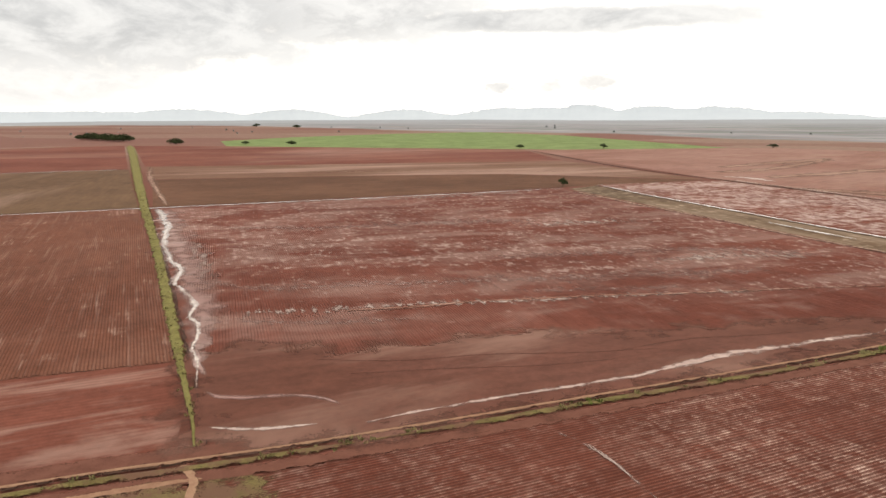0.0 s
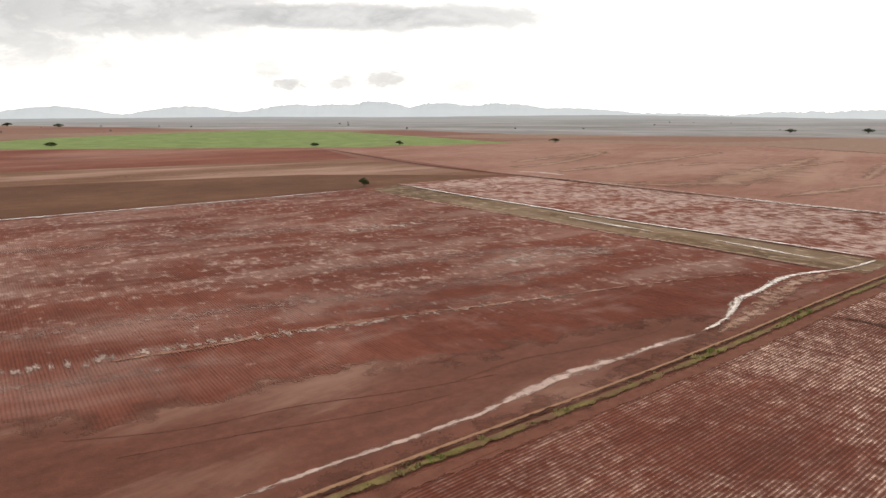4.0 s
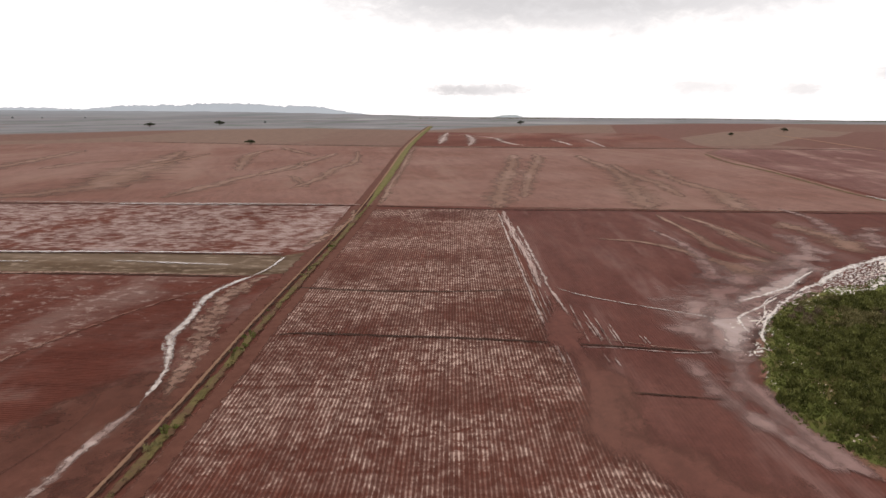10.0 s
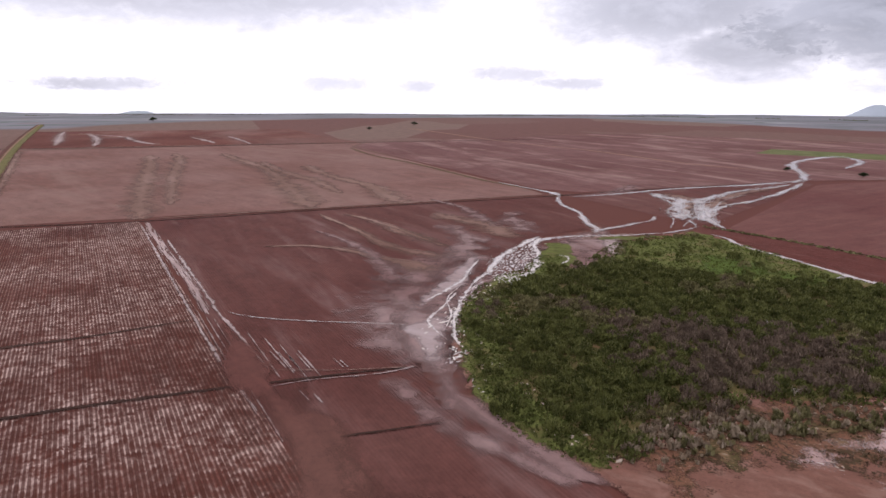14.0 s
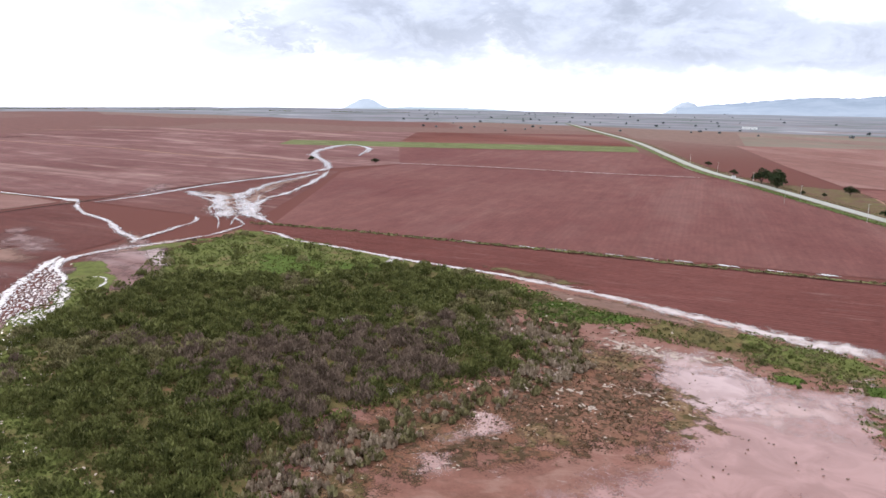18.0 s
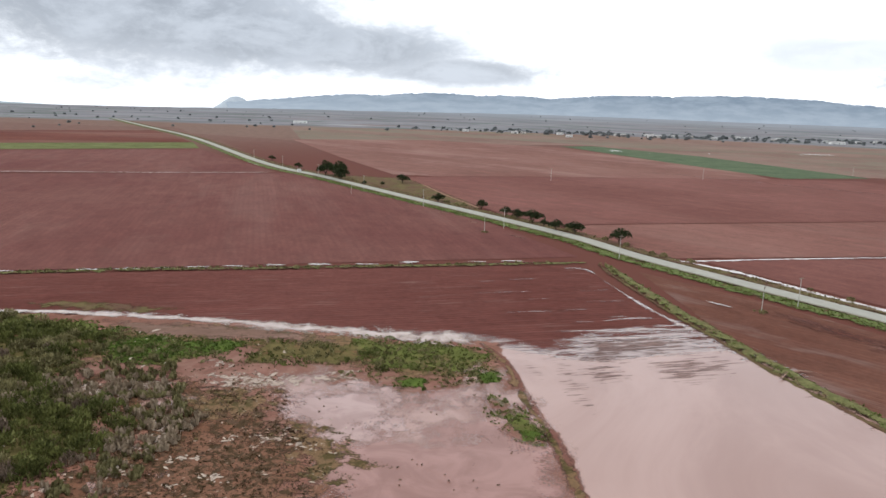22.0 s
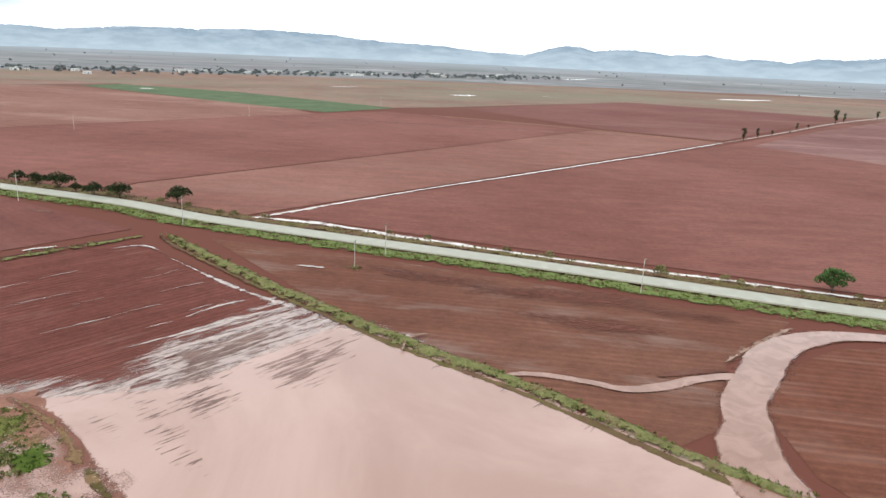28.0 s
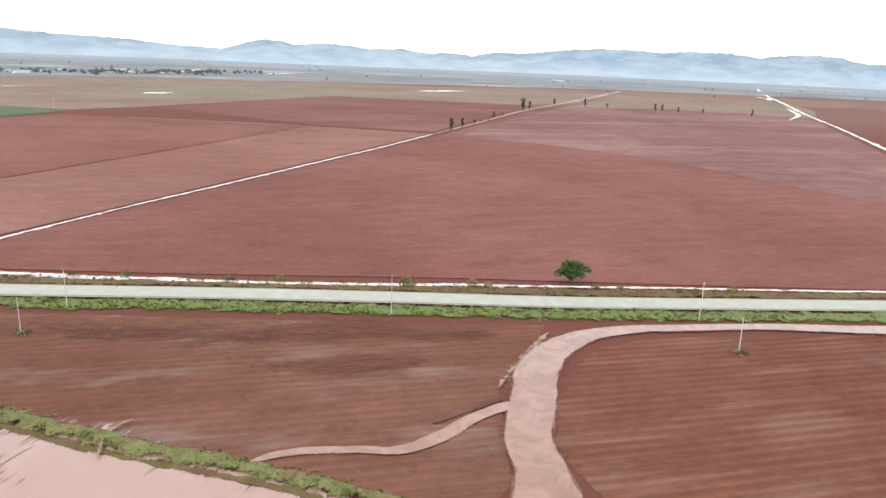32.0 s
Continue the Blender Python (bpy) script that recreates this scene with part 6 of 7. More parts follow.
# the road
ROAD = [(1000, -1085), (780, -879), (579, -692), (358, -448.5), (274, -376.5), (195, -307), (143, -263), (100.5, -225), (76.5, -197), (43, -165.5), (10.5, -136.5), (-20, -108), (-48, -81), (-83, -50.5), (-170, 25), (-330, 165)]
ASPHALT = plain("worn_pale_asphalt", (0.27, 0.262, 0.222), (0.36, 0.348, 0.30), 0.35, 0.75, 0.2)
GRAVEL = plain("gravel_shoulder", (0.16, 0.14, 0.10), (0.23, 0.20, 0.15), 0.8, 0.9, 0.4)
band("verge", "grassy road verge", "verge", shifted(ROAD, 7.2), 8.0, VERGE, 0.16, rag=0.22, profile=((-0.5, 0.3), (-0.2, 0.25), (0.1, 0.05), (0.42, 0.0), (0.5, -0.22)), seed=151)
band("verge", "thin grass and earth along the road", "verge", shifted(ROAD, -7.6), 9.0, GRASS_THIN, 0.15, rag=0.22, profile=((-0.5, -0.22), (-0.42, 0.0), (-0.1, 0.05), (0.2, 0.25), (0.5, 0.3)), seed=152)
band("road", "straight two-lane road of pale worn asphalt", "road", ROAD, 6.2, ASPHALT, 0.40, profile=((-0.5, 0.0), (0.0, 0.06), (0.5, 0.0)), step=6)
for off in (3.5, -3.5):
    band("road_shoulder", "narrow gravel shoulder of the road", "shoulder", shifted(ROAD, off), 0.9, GRAVEL, 0.36, rag=0.06, profile=((-0.5, -0.05 if off < 0 else 0.0), (0.0, 0.02), (0.5, -0.05 if off > 0 else 0.0)), step=4, seed=155)
band("stream", "stream of pale water in the roadside ditch", "stream", [(64, -197), (58, -193.5), (46, -185), (39, -179), (26, -164.5), (12, -151), (6, -145), (-15, -125), (-37, -106.5), (-58, -88), (-78, -70.5), (-95, -55), (-140, -15)], [1.0, 3.2, 3.4, 3.4, 3.2, 2.8, 2.3, 2.0, 1.9, 1.6, 1.5, 1.5, 1.5], W_ROADSIDE, 0.34, rag=0.5, step=1.2, seed=157)
band("stream", "pale water in the ditch of the farm track", "stream", [(63, -195), (47, -203), (30, -212), (-17, -235), (-60, -254), (-132, -287), (-200, -318), (-280, -357)], [3.4, 2.4, 1.6, 1.4, 1.6, 1.7, 1.7, 2.0], W_ROADSIDE, 0.16, rag=0.5, step=2, seed=158)
band("track", "pale farm track through the fields", "track", [(-280, -357), (-420, -425), (-564, -497), (-740, -570), (-923, -650), (-1500, -905), (-2457, -1346)], [5, 6, 8, 10, 13, 20, 30], WHITE_SILT, 0.14, rag=0.3, step=5, seed=159)
band("silt_streak", "pale silt along the road field", "silt", [(330, -440), (300, -408), (270, -384), (235, -350)], [3, 6, 5, 3], SILT_M, 0.1, rag=0.7, seed=160)
for k, (a, b) in enumerate((((232, -342), (225, -334)), ((212, -318), (200, -300)), ((190, -292), (182, -288)), ((170, -268), (160, -262)), ((150, -246), (143, -243)), ((128, -222), (118, -214)))):
    band("puddle", "thin puddle in the rows by the road", "puddle", [a, ((a[0] + b[0]) / 2, (a[1] + b[1]) / 2), b], [0.4, 1.8, 0.4], SILT_M, 0.1, rag=0.8, seed=161 + k)
band("track", "faint path across the grass corner", "track", [(205, -372), (180, -330), (152, -288)], 2.0, PALE_EARTH, 0.1, rag=0.4, seed=168)
setting("grass_patch", patch("grass_patch", [(286, -395), (225, -400), (205, -374), (150, -288), (158, -284), (200, -322)], GRASS_THIN, 0.07, soft=4.0), "thin grass corner between road and field", "grass")

# far flooded places
band("stream", "far flooded track shining white", "flood water", [(-2404, -937), (-1800, -690), (-1263, -453), (-1080, -375), (-935, -311), (-750, -225), (-533, -129), (-330, -40)], [12, 9, 7, 6, 5, 4.5, 4, 3.5], W_FAR, 0.12, rag=0.9, step=15, seed=170)
band("stream", "far flooded track shining white", "flood water", [(-1100, -395), (-930, -322), (-800, -290)], [5, 6, 2], W_FAR, 0.13, rag=0.8, step=15, seed=171)
band("stream", "far flooded track shining white", "flood water", [(-1558, -621), (-1500, -570), (-1400, -530)], [10, 16, 8], W_FAR, 0.13, rag=0.8, step=15, seed=172)
for k, (x0, y0, x1, y1, w) in enumerate(((-275, -835, -321, -840, 24), (-752, -866, -875, -870, 36), (-1850, -1390, -1970, -1415, 60), (-666, -1612, -779, -1670, 40), (-911, -1585, -1042, -1668, 50), (-1946, -1470, -2076, -1495, 60), (100, -842, 78, -850, 14), (52, -826, 44, -832, 10), (-20, -875, -32, -882, 12), (-420, -850, -450, -850, 12), (-150, -980, -200, -985, 14))):
    band("water", "far pond of flood water shining pale", "flood water", [(x0, y0), ((x0 + x1) / 2, (y0 + y1) / 2), (x1, y1)], [w * 0.4, w, w * 0.35], W_FAR, 0.1, rag=0.4, step=6, seed=175 + k)


# ---- plants ----
def leaf_stuff(name, c1, c2, c3):
    """Leaves: tones differ from leaf to leaf."""
    m, t, b = material(name, 0.85)
    geo = node(t, "ShaderNodeNewGeometry").outputs
    isle = geo["Random Per Island"]
    stand = ramp(t, grain(t, geo["Position"], 0.45, 4.0, 0.65), 0.36, 0.64)
    tone = maths(t, "ADD", maths(t, "MULTIPLY", stand, 0.62), maths(t, "MULTIPLY", isle, 0.38))
    col = blend(t, ramp(t, tone, 0.15, 0.85), c1, c2)
    col = blend(t, maths(t, "MULTIPLY", ramp(t, isle, 0.88, 1.0), 0.6), col, c3)
    t.links.new(col, b.inputs["Base Color"])
    b.inputs["Specular IOR Level"].default_value = 0.15
    return m


L_GREEN = leaf_stuff("shrub_leaves", (0.0444, 0.0491, 0.0111), (0.1362, 0.1394, 0.0396), (0.2059, 0.1980, 0.0792))
L_OLIVE = leaf_stuff("olive_shrub_leaves", (0.0810, 0.0702, 0.0270), (0.2115, 0.1845, 0.0828), (0.2880, 0.2520, 0.1350))
L_BROWN = leaf_stuff("dry_shrub_twigs", (0.088, 0.060, 0.042), (0.19, 0.136, 0.096), (0.265, 0.20, 0.142))
L_BRIGHT = leaf_stuff("fresh_grass_blades", (0.066, 0.080, 0.018), (0.13, 0.148, 0.038), (0.19, 0.20, 0.07))
L_VIVID = leaf_stuff("vivid_grass", (0.045, 0.070, 0.012), (0.072, 0.105, 0.018), (0.105, 0.14, 0.030))
L_STUBBLE = leaf_stuff("olive_stubble_stalks", (0.046, 0.030, 0.014), (0.088, 0.055, 0.026), (0.14, 0.09, 0.048))
L_STRAW = leaf_stuff("pale_dry_grass", (0.19, 0.138, 0.09), (0.31, 0.24, 0.165), (0.42, 0.345, 0.26))
L_TREE = leaf_stuff("dark_tree_leaves", (0.0156, 0.0234, 0.0078), (0.0364, 0.0468, 0.0169), (0.065, 0.078, 0.0325))
L_REDDISH = leaf_stuff("rusty_weeds", (0.075, 0.048, 0.026), (0.15, 0.098, 0.054), (0.24, 0.175, 0.11))
# Leaves of far trees: distance haze put into the colour as pale grey.
L_HAZY = leaf_stuff("hazed_tree_leaves", (0.13, 0.14, 0.14), (0.18, 0.19, 0.188), (0.20, 0.21, 0.205))
L_FRESH = leaf_stuff("green_tree_leaves", (0.0286, 0.0585, 0.0156), (0.0585, 0.104, 0.0286), (0.104, 0.156, 0.052))
BARK = plain("grey_brown_bark", (0.05, 0.035, 0.025), (0.10, 0.075, 0.055), 3.0, 0.95, 0.6)
rng = np.random.default_rng(11)


def clump(n, radius, height, leaf, upright=0.5, dome=True, slim=1.0):
    """Leaves of one bush or tuft: quads set in a dome, leaning outwards."""
    quads = np.zeros((n, 4, 3))
    for k in range(n):
        a, r = rng.uniform(0, 2 * math.pi), radius * math.sqrt(rng.random())
        top = height * (math.sqrt(max(0.05, 1 - (r / radius) ** 2 * 0.8)) if dome else 1.0)
        z = top * rng.uniform(0.25, 1.0)
        c = np.array((r * math.cos(a), r * math.sin(a), z))
        up = np.array((math.cos(a) * (1 - upright) + rng.normal(0, 0.3), math.sin(a) * (1 - upright) + rng.normal(0, 0.3), upright + 0.35))
        up /= np.linalg.norm(up)
        side = np.cross(up, rng.normal(0, 1, 3))
        side /= np.linalg.norm(side) + 1e-9
        l, w = leaf * rng.uniform(0.7, 1.4) * slim, leaf * rng.uniform(0.4, 0.8) / slim
        quads[k] = (c - up * l / 2 - side * w * 0.6, c - up * l / 2 + side * w * 0.6, c + up * l / 2 + side * w * 0.35, c + up * l / 2 - side * w * 0.35)
    quads[:, :, 2] = np.maximum(quads[:, :, 2], 0.0)
    return quads


def quads_mesh(name, quads, mats, index=None):
    n = len(quads)
    me = bpy.data.meshes.new(name)
    me.vertices.add(n * 4)
    me.vertices.foreach_set("co", quads.reshape(-1).astype(np.float32))
    me.loops.add(n * 4)
    me.loops.foreach_set("vertex_index", np.arange(n * 4, dtype=np.int32))
    me.polygons.add(n)
    me.polygons.foreach_set("loop_start", np.arange(0, n * 4, 4, dtype=np.int32))
    me.polygons.foreach_set("loop_total", np.full(n, 4, dtype=np.int32))
    for m in mats:
        me.materials.append(m)
    if index is not None:
        me.polygons.foreach_set("material_index", index.astype(np.int32))
    me.update(calc_edges=True)
    return me


def strew(kinds, xy, size, z=0.15, pick=None):
    """Copies of the clumps, turned and sized, as one array of quads. pick: which kind at each place."""
    out, idx = [], []
    pick = rng.integers(0, len(kinds), len(xy)) if pick is None else pick
    for (x, y), s, k in zip(xy, size, pick):
        a = rng.uniform(0, 2 * math.pi)
        R = np.array(((math.cos(a), -math.sin(a), 0), (math.sin(a), math.cos(a), 0), (0, 0, 1))) * s
        out.append(kinds[k] @ R.T + np.array((x, y, z - 0.14)))
        idx.append(np.full(len(kinds[k]), k))
    return np.concatenate(out), np.concatenate(idx)


def fbm(x, y, f, seed):
    return noise.noise((x * f, y * f, seed)) + 0.5 * noise.noise((x * f * 2.1, y * f * 2.1, seed + 3))


def places(poly, per_m2, test=None, past=1.5):
    P = np.array(poly, float)
    lo, hi = P.min(0), P.max(0)
    n = int((hi - lo).prod() * per_m2)
    xy = rng.uniform(lo, hi, (n, 2))
    xy = xy[inside(poly, xy[:, 0], xy[:, 1]) > -past]
    return np.array([p for p in xy if test is None or test(*p)])


# shrubs of the wetland: green round its rim, brown and leafless in the middle
SHRUBS = [clump(150, 1.15, 1.5, 0.27, 0.6, True, 1.2) for _ in range(4)] + [clump(140, 1.1, 1.35, 0.26, 0.6, True, 1.2) for _ in range(3)] + [clump(130, 1.0, 1.5, 0.27, 0.85, True, 1.4) for _ in range(3)]
SHRUB_MATS = [L_GREEN] * 4 + [L_OLIVE] * 3 + [L_BROWN] * 3


RIM = [(212, 60), (196, 62), (180, 63), (166, 60), (152, 56), (143, 51), (139, 44), (144, 44), (150, 49), (170, 53), (196, 54), (224, 46), (226, 52)]


def shrub_kind(x, y):
    q = fbm(x, y, 0.03, 2) + 0.35 * fbm(x, y, 0.12, 7)
    middle = math.exp(-(((x - 178) / 38) ** 2 + ((y - 6) / 34) ** 2))
    if middle * 0.8 + 0.6 * q + rng.normal(0, 0.18) > 0.6:
        return 7 + int(rng.integers(0, 3))
    return int(rng.integers(0, 4)) if q < 0.25 else 4 + int(rng.integers(0, 3))


def shrub_here(x, y):
    d = float(inside(BUSH, np.array([x]), np.array([y]))[0])
    if float(inside(RIM, np.array([x]), np.array([y]))[0]) > -1.5 and rng.random() < 0.6:
        return False
    brink = 233 + max(-4, min(26, (y + 34) * 0.7)) + 6 * fbm(x, y, 0.05, 31)
    open_meadow = 1.0 if x < brink else max(0.05, 1 - (x - brink) / 16)
    return rng.random() < min(1.0, max(0.0, (d + 4) / 14 + 0.5 * fbm(x, y, 0.08, 23))) * open_meadow * (1.0 if fbm(x, y, 0.11, 21) > -0.3 else 0.2)


shrubs = places(BUSH, 0.36, shrub_here, 4.0)
size = rng.uniform(0.6, 1.55, len(shrubs)) * np.array([1 + 0.55 * fbm(x, y, 0.22, 13) for x, y in shrubs]) + 0.12
kind = np.array([shrub_kind(x, y) for x, y in shrubs])
near = np.hypot(shrubs[:, 0] - 150, shrubs[:, 1] - 22) < 27
near[np.nonzero(near)[0][270:]] = False
quads, idx = strew(SHRUBS, shrubs[~near], size[~near], 0.15, kind[~near])
tagged(new("shrubs", quads_mesh("shrubs", quads, SHRUB_MATS, idx)), "dense low green and brown wetland shrubs", "shrubs", kind="stuff")
SHRUB_MESH = [quads_mesh("shrub", q, [m]) for q, m in zip(SHRUBS, SHRUB_MATS)]
SHRUB_LABEL = ["leafy dark green shrub in the wetland"] * 4 + ["olive-green shrub in the wetland"] * 3 + ["brown leafless shrub in the wetland"] * 3
for (x, y), s, k in zip(shrubs[near], size[near], kind[near]):
    ob = tagged(new("shrub", SHRUB_MESH[k]), SHRUB_LABEL[k], "shrub", "wetland shrubs")
    ob.matrix_world = Matrix.Translation((x, y, 0.0)) @ Matrix.Rotation(rng.uniform(0, 6.28), 4, "Z") @ Matrix.Scale(s, 4)

# grass tufts, rushes and straw
TUFTS = [clump(7, 0.4, 0.35, 0.4, 0.8, False) for _ in range(4)]
RUSH = [clump(16, 0.45, 0.75, 0.6, 0.9, False) for _ in range(3)]


def tufts(label, polys, per_m2, mat, seed, thr=-0.2, lo=0.6, hi=1.4, kinds=TUFTS, z=0.17, f=0.12):
    xy = [p for poly in polys for p in places(poly, per_m2, lambda x, y: fbm(x, y, f, seed) > thr)]
    q, _ = strew(kinds, xy, rng.uniform(lo, hi, len(xy)), z)
    tagged(new("grass_tufts", quads_mesh("grass_tufts", q, [mat])), label, "grass", kind="stuff")


MEADOW = [(318, -42), (296, -50), (262, -58), (238, -54), (236, -20), (250, 6), (262, 20), (304, -8)]
ISLES = [[(140, -82), (116, -85), (108, -78), (112, -68), (124, -66), (136, -71)], [(186, -66), (172, -70), (164, -62), (170, -54), (182, -54)], [(214, -66), (200, -72), (190, -64), (204, -56)], [(106, -60), (99, -54), (93, -44), (97, -43), (104, -52)]]
SHORE_GRASS = [(140, 46), (150, 57), (162, 61), (180, 64), (198, 64), (212, 62), (228, 58), (243, 52), (254, 45), (262, 36), (280, 28), (282, 20), (254, 34), (236, 44), (220, 51), (196, 56), (170, 55), (150, 48)]
tufts("bright green tufts of shore grass", [SHORE_GRASS], 1.0, L_BRIGHT, 14, -0.4, 0.4, 0.9)
tufts("bright green tufts of wet grass", [RIM] + ISLES, 1.3, L_BRIGHT, 4, -0.35, 0.35, 0.85)
tufts("green tufts of meadow grass", [MEADOW], 0.8, L_BRIGHT, 5, -0.9, 0.4, 0.9)
tufts("dark green weeds in the wetland", [[(222, -66), (208, -70), (190, -62), (184, -47), (176, -34), (162, -32), (159, -16), (160, 3), (164, 14), (158, 24), (151, 34), (141, 42), (143, 50), (152, 55), (166, 59), (194, 62), (214, 61), (224, 57), (238, 44), (242, 28), (230, 0), (214, -30)]], 0.9, L_GREEN, 6, -0.5, 0.5, 1.4)
tufts("brown tufts in the flooded mud", [[(162, -32), (145, -40), (133, -38), (128, -22), (131, -6), (138, 10), (144, 24), (138, 36), (146, 42), (158, 26), (164, 12), (160, -10)], [(172, -58), (186, -46), (180, -32), (156, -34), (140, -44), (150, -60)]], 0.8, L_REDDISH, 7, 0.0, 0.25, 0.65, f=0.3)
tufts("matted brown-green tufts beside the flood water", [[(205, -66), (176, -68), (150, -74), (120, -84), (108, -66), (122, -58), (140, -64), (160, -60), (186, -46)]], 0.9, L_OLIVE, 8, 0.0, 0.5, 1.2)
tufts("pale dry tussocks at the edge of the shrubs", [[(178, -34), (161, -34), (157, -16), (158, 4), (161, 15), (152, 34), (143, 44), (138, 38), (146, 24), (150, 8), (148, -14), (150, -36), (166, -46)]], 0.4, L_STRAW, 9, -0.05, 0.45, 1.0, RUSH, f=0.25)
tufts("bleached reeds standing in the pale straw", [[(186, -34), (181, -44), (160, -48), (164, -38), (176, -30)], [(160, -22), (158, -38), (150, -36), (148, -22)], [(146, 26), (150, 12), (156, 20), (152, 34), (144, 42)]], 0.55, L_STRAW, 15, -0.15, 0.7, 1.5, RUSH, f=0.3)
tufts("olive rushes at the edge of the shrubs", [[(190, -58), (176, -34), (160, -30), (157, -12), (158, 6), (160, 16), (150, 34), (142, 30), (150, 8), (148, -14), (152, -36), (170, -56)]], 0.5, L_OLIVE, 16, 0.0, 0.6, 1.4, RUSH, f=0.2)
tufts("vivid green tufts of wet grass", [[(189, -59), (184, -65.5), (177, -68), (170, -60), (170, -55), (177, -52)], [(174, -65.5), (164, -71), (158, -66), (169, -59)], [(198, -63), (195, -69), (189, -71), (191, -63)], [(124, -62), (119, -63.5), (117.5, -58.5), (122, -58)], [(111, -71), (106, -72), (105, -66), (109, -65)]], 1.6, L_VIVID, 17, -0.5, 0.35, 0.8)
tufts("dark weeds on the wet turf beside the flood", [[(163, -71), (137, -78), (120, -82), (112, -74), (124, -66), (154, -61)]], 0.6, L_GREEN, 18, 0.0, 0.5, 1.3)
tufts("dark olive stubble standing in the mud", [[(156, -17), (153, -23), (150, -31), (141, -37), (132, -35), (127, -31), (124, -25), (122, -12), (134, -4), (152, -8)], [(159, -42), (143, -50), (138, -44), (143, -36), (153, -33)]], 1.0, L_STUBBLE, 19, 0.0, 0.25, 0.55, f=0.35)
tufts("sparse brown weeds standing in the water", [[(140, -56), (104, -60), (96, -40), (104, 0), (130, 0), (140, -30)]], 0.10, L_REDDISH, 10, 0.1, 0.25, 0.55)


def along(pts, lo, hi, per_m, seed, thr=-0.2):
    """Places beside a line, between lo and hi metres to its right."""
    line = curve_points([(*p, 0) for p in pts], 1.0)[:, :2]
    tan = np.gradient(line, axis=0)
    tan /= np.linalg.norm(tan, axis=1)[:, None]
    out = []
    for (x, y), (tx, ty) in zip(line, tan):
        if fbm(x, y, 0.06, seed) > thr:
            for _ in range(rng.poisson(per_m)):
                o = rng.uniform(lo, hi)
                out.append((x + ty * o + rng.normal(0, 0.4), y - tx * o + rng.normal(0, 0.4)))
    return out


def row_tufts(label, pts, lo, hi, per_m, mat, seed, thr=-0.2, a=0.6, b=1.4, z=0.25, kinds=TUFTS):
    xy = along(pts, lo, hi, per_m, seed, thr)
    q, _ = strew(kinds, xy, rng.uniform(a, b, len(xy)), z)
    tagged(new("grass_tufts", quads_mesh("grass_tufts", q, [mat])), label, "grass", kind="stuff")


row_tufts("green weeds along the ditch", DITCH[2:9], 1.0, 2.6, 1.6, L_BRIGHT, 31, 0.4)
row_tufts("dull green weeds along the ditch", DITCH[1:10], 0.8, 2.6, 0.6, L_OLIVE, 32, 0.0)
row_tufts("grass along the ditch strip", WEST[:7], -1.2, 1.2, 0.7, L_OLIVE, 33, 0.0)
row_tufts("grass and weeds on the dike", DIKE, -1.3, 1.0, 1.6, L_BRIGHT, 34, -0.3, 0.5, 1.1, 0.35)
row_tufts("dull weeds on the dike", DIKE, -1.7, 1.9, 2.2, L_OLIVE, 35, -0.5, 0.4, 0.9, 0.25)
row_tufts("grass of the road verge", ROAD[4:14], 4.2, 10.2, 5.0, L_BRIGHT, 36, -0.6, 0.4, 0.9, 0.25)
row_tufts("dull weeds of the road verge", ROAD[3:14], -11.0, -4.4, 1.8, L_OLIVE, 37, -0.3, 0.4, 1.0, 0.2)
row_tufts("small bushes along the road ditch", ROAD[5:14], -11.5, -8.0, 0.10, L_OLIVE, 38, -0.4, 0.7, 1.6, 0.2, SHRUBS[4:7])
row_tufts("grass along the field line", LINE, -1.2, 1.2, 2.2, L_OLIVE, 39, -0.3)

# foam, straw and debris left by the flood
def flecks(name, label, mat, spots, z):
    """Flat ragged pieces, a few centimetres thick."""
    z = settle(z)
    verts, faces = [], []
    for x, y, r, stretch, turn in spots:
        k, o = 7, len(verts)
        c, s = math.cos(turn), math.sin(turn)
        ring = [(r * stretch * rng.uniform(0.6, 1.2) * math.cos(2 * math.pi * i / k), r * rng.uniform(0.5, 1.2) * math.sin(2 * math.pi * i / k)) for i in range(k)]
        verts += [(x + c * a - s * b, y + s * a + c * b, z) for a, b in ring] + [(x + 0.8 * (c * a - s * b), y + 0.8 * (s * a + c * b), z + 0.06) for a, b in ring]
        faces += [(o + i, o + (i + 1) % k, o + k + (i + 1) % k, o + k + i) for i in range(k)] + [tuple(o + k + i for i in range(k))]
    tagged(new(name, mesh_of(name, verts, faces, mat)), label, "debris", kind="stuff")


STRAW = plain("wet_straw", (0.20, 0.15, 0.11), (0.38, 0.31, 0.25), 0.6, 0.85, 0.4)
SHORE = [(184, 64), (196, 68), (208, 66), (220, 62), (236, 53), (250, 46), (264, 38), (282, 30), (296, 27), (312, 22)]
line = curve_points([(*p, 0) for p in SHORE], 0.5)[:, :2]
spots = []
for i in rng.integers(1, len(line) - 1, 150):
    (x, y), (tx, ty) = line[i], line[i + 1] - line[i - 1]
    wide = 5.0 if x < 230 else 6.5 if x < 276 else 2.5
    off = rng.normal(0, 0.5) * wide
    if fbm(x - off * ty, y + off * tx, 0.16, 44) < -0.25:
        continue
    n = math.hypot(tx, ty)
    spots.append((x - off * ty / n, y + off * tx / n, rng.uniform(0.08, 0.28), rng.uniform(2, 6), math.atan2(ty, tx) + rng.normal(0, 0.35)))
flecks("foam_flecks", "broken white foam and straw left by the flood", FOAM, spots, 0.24)
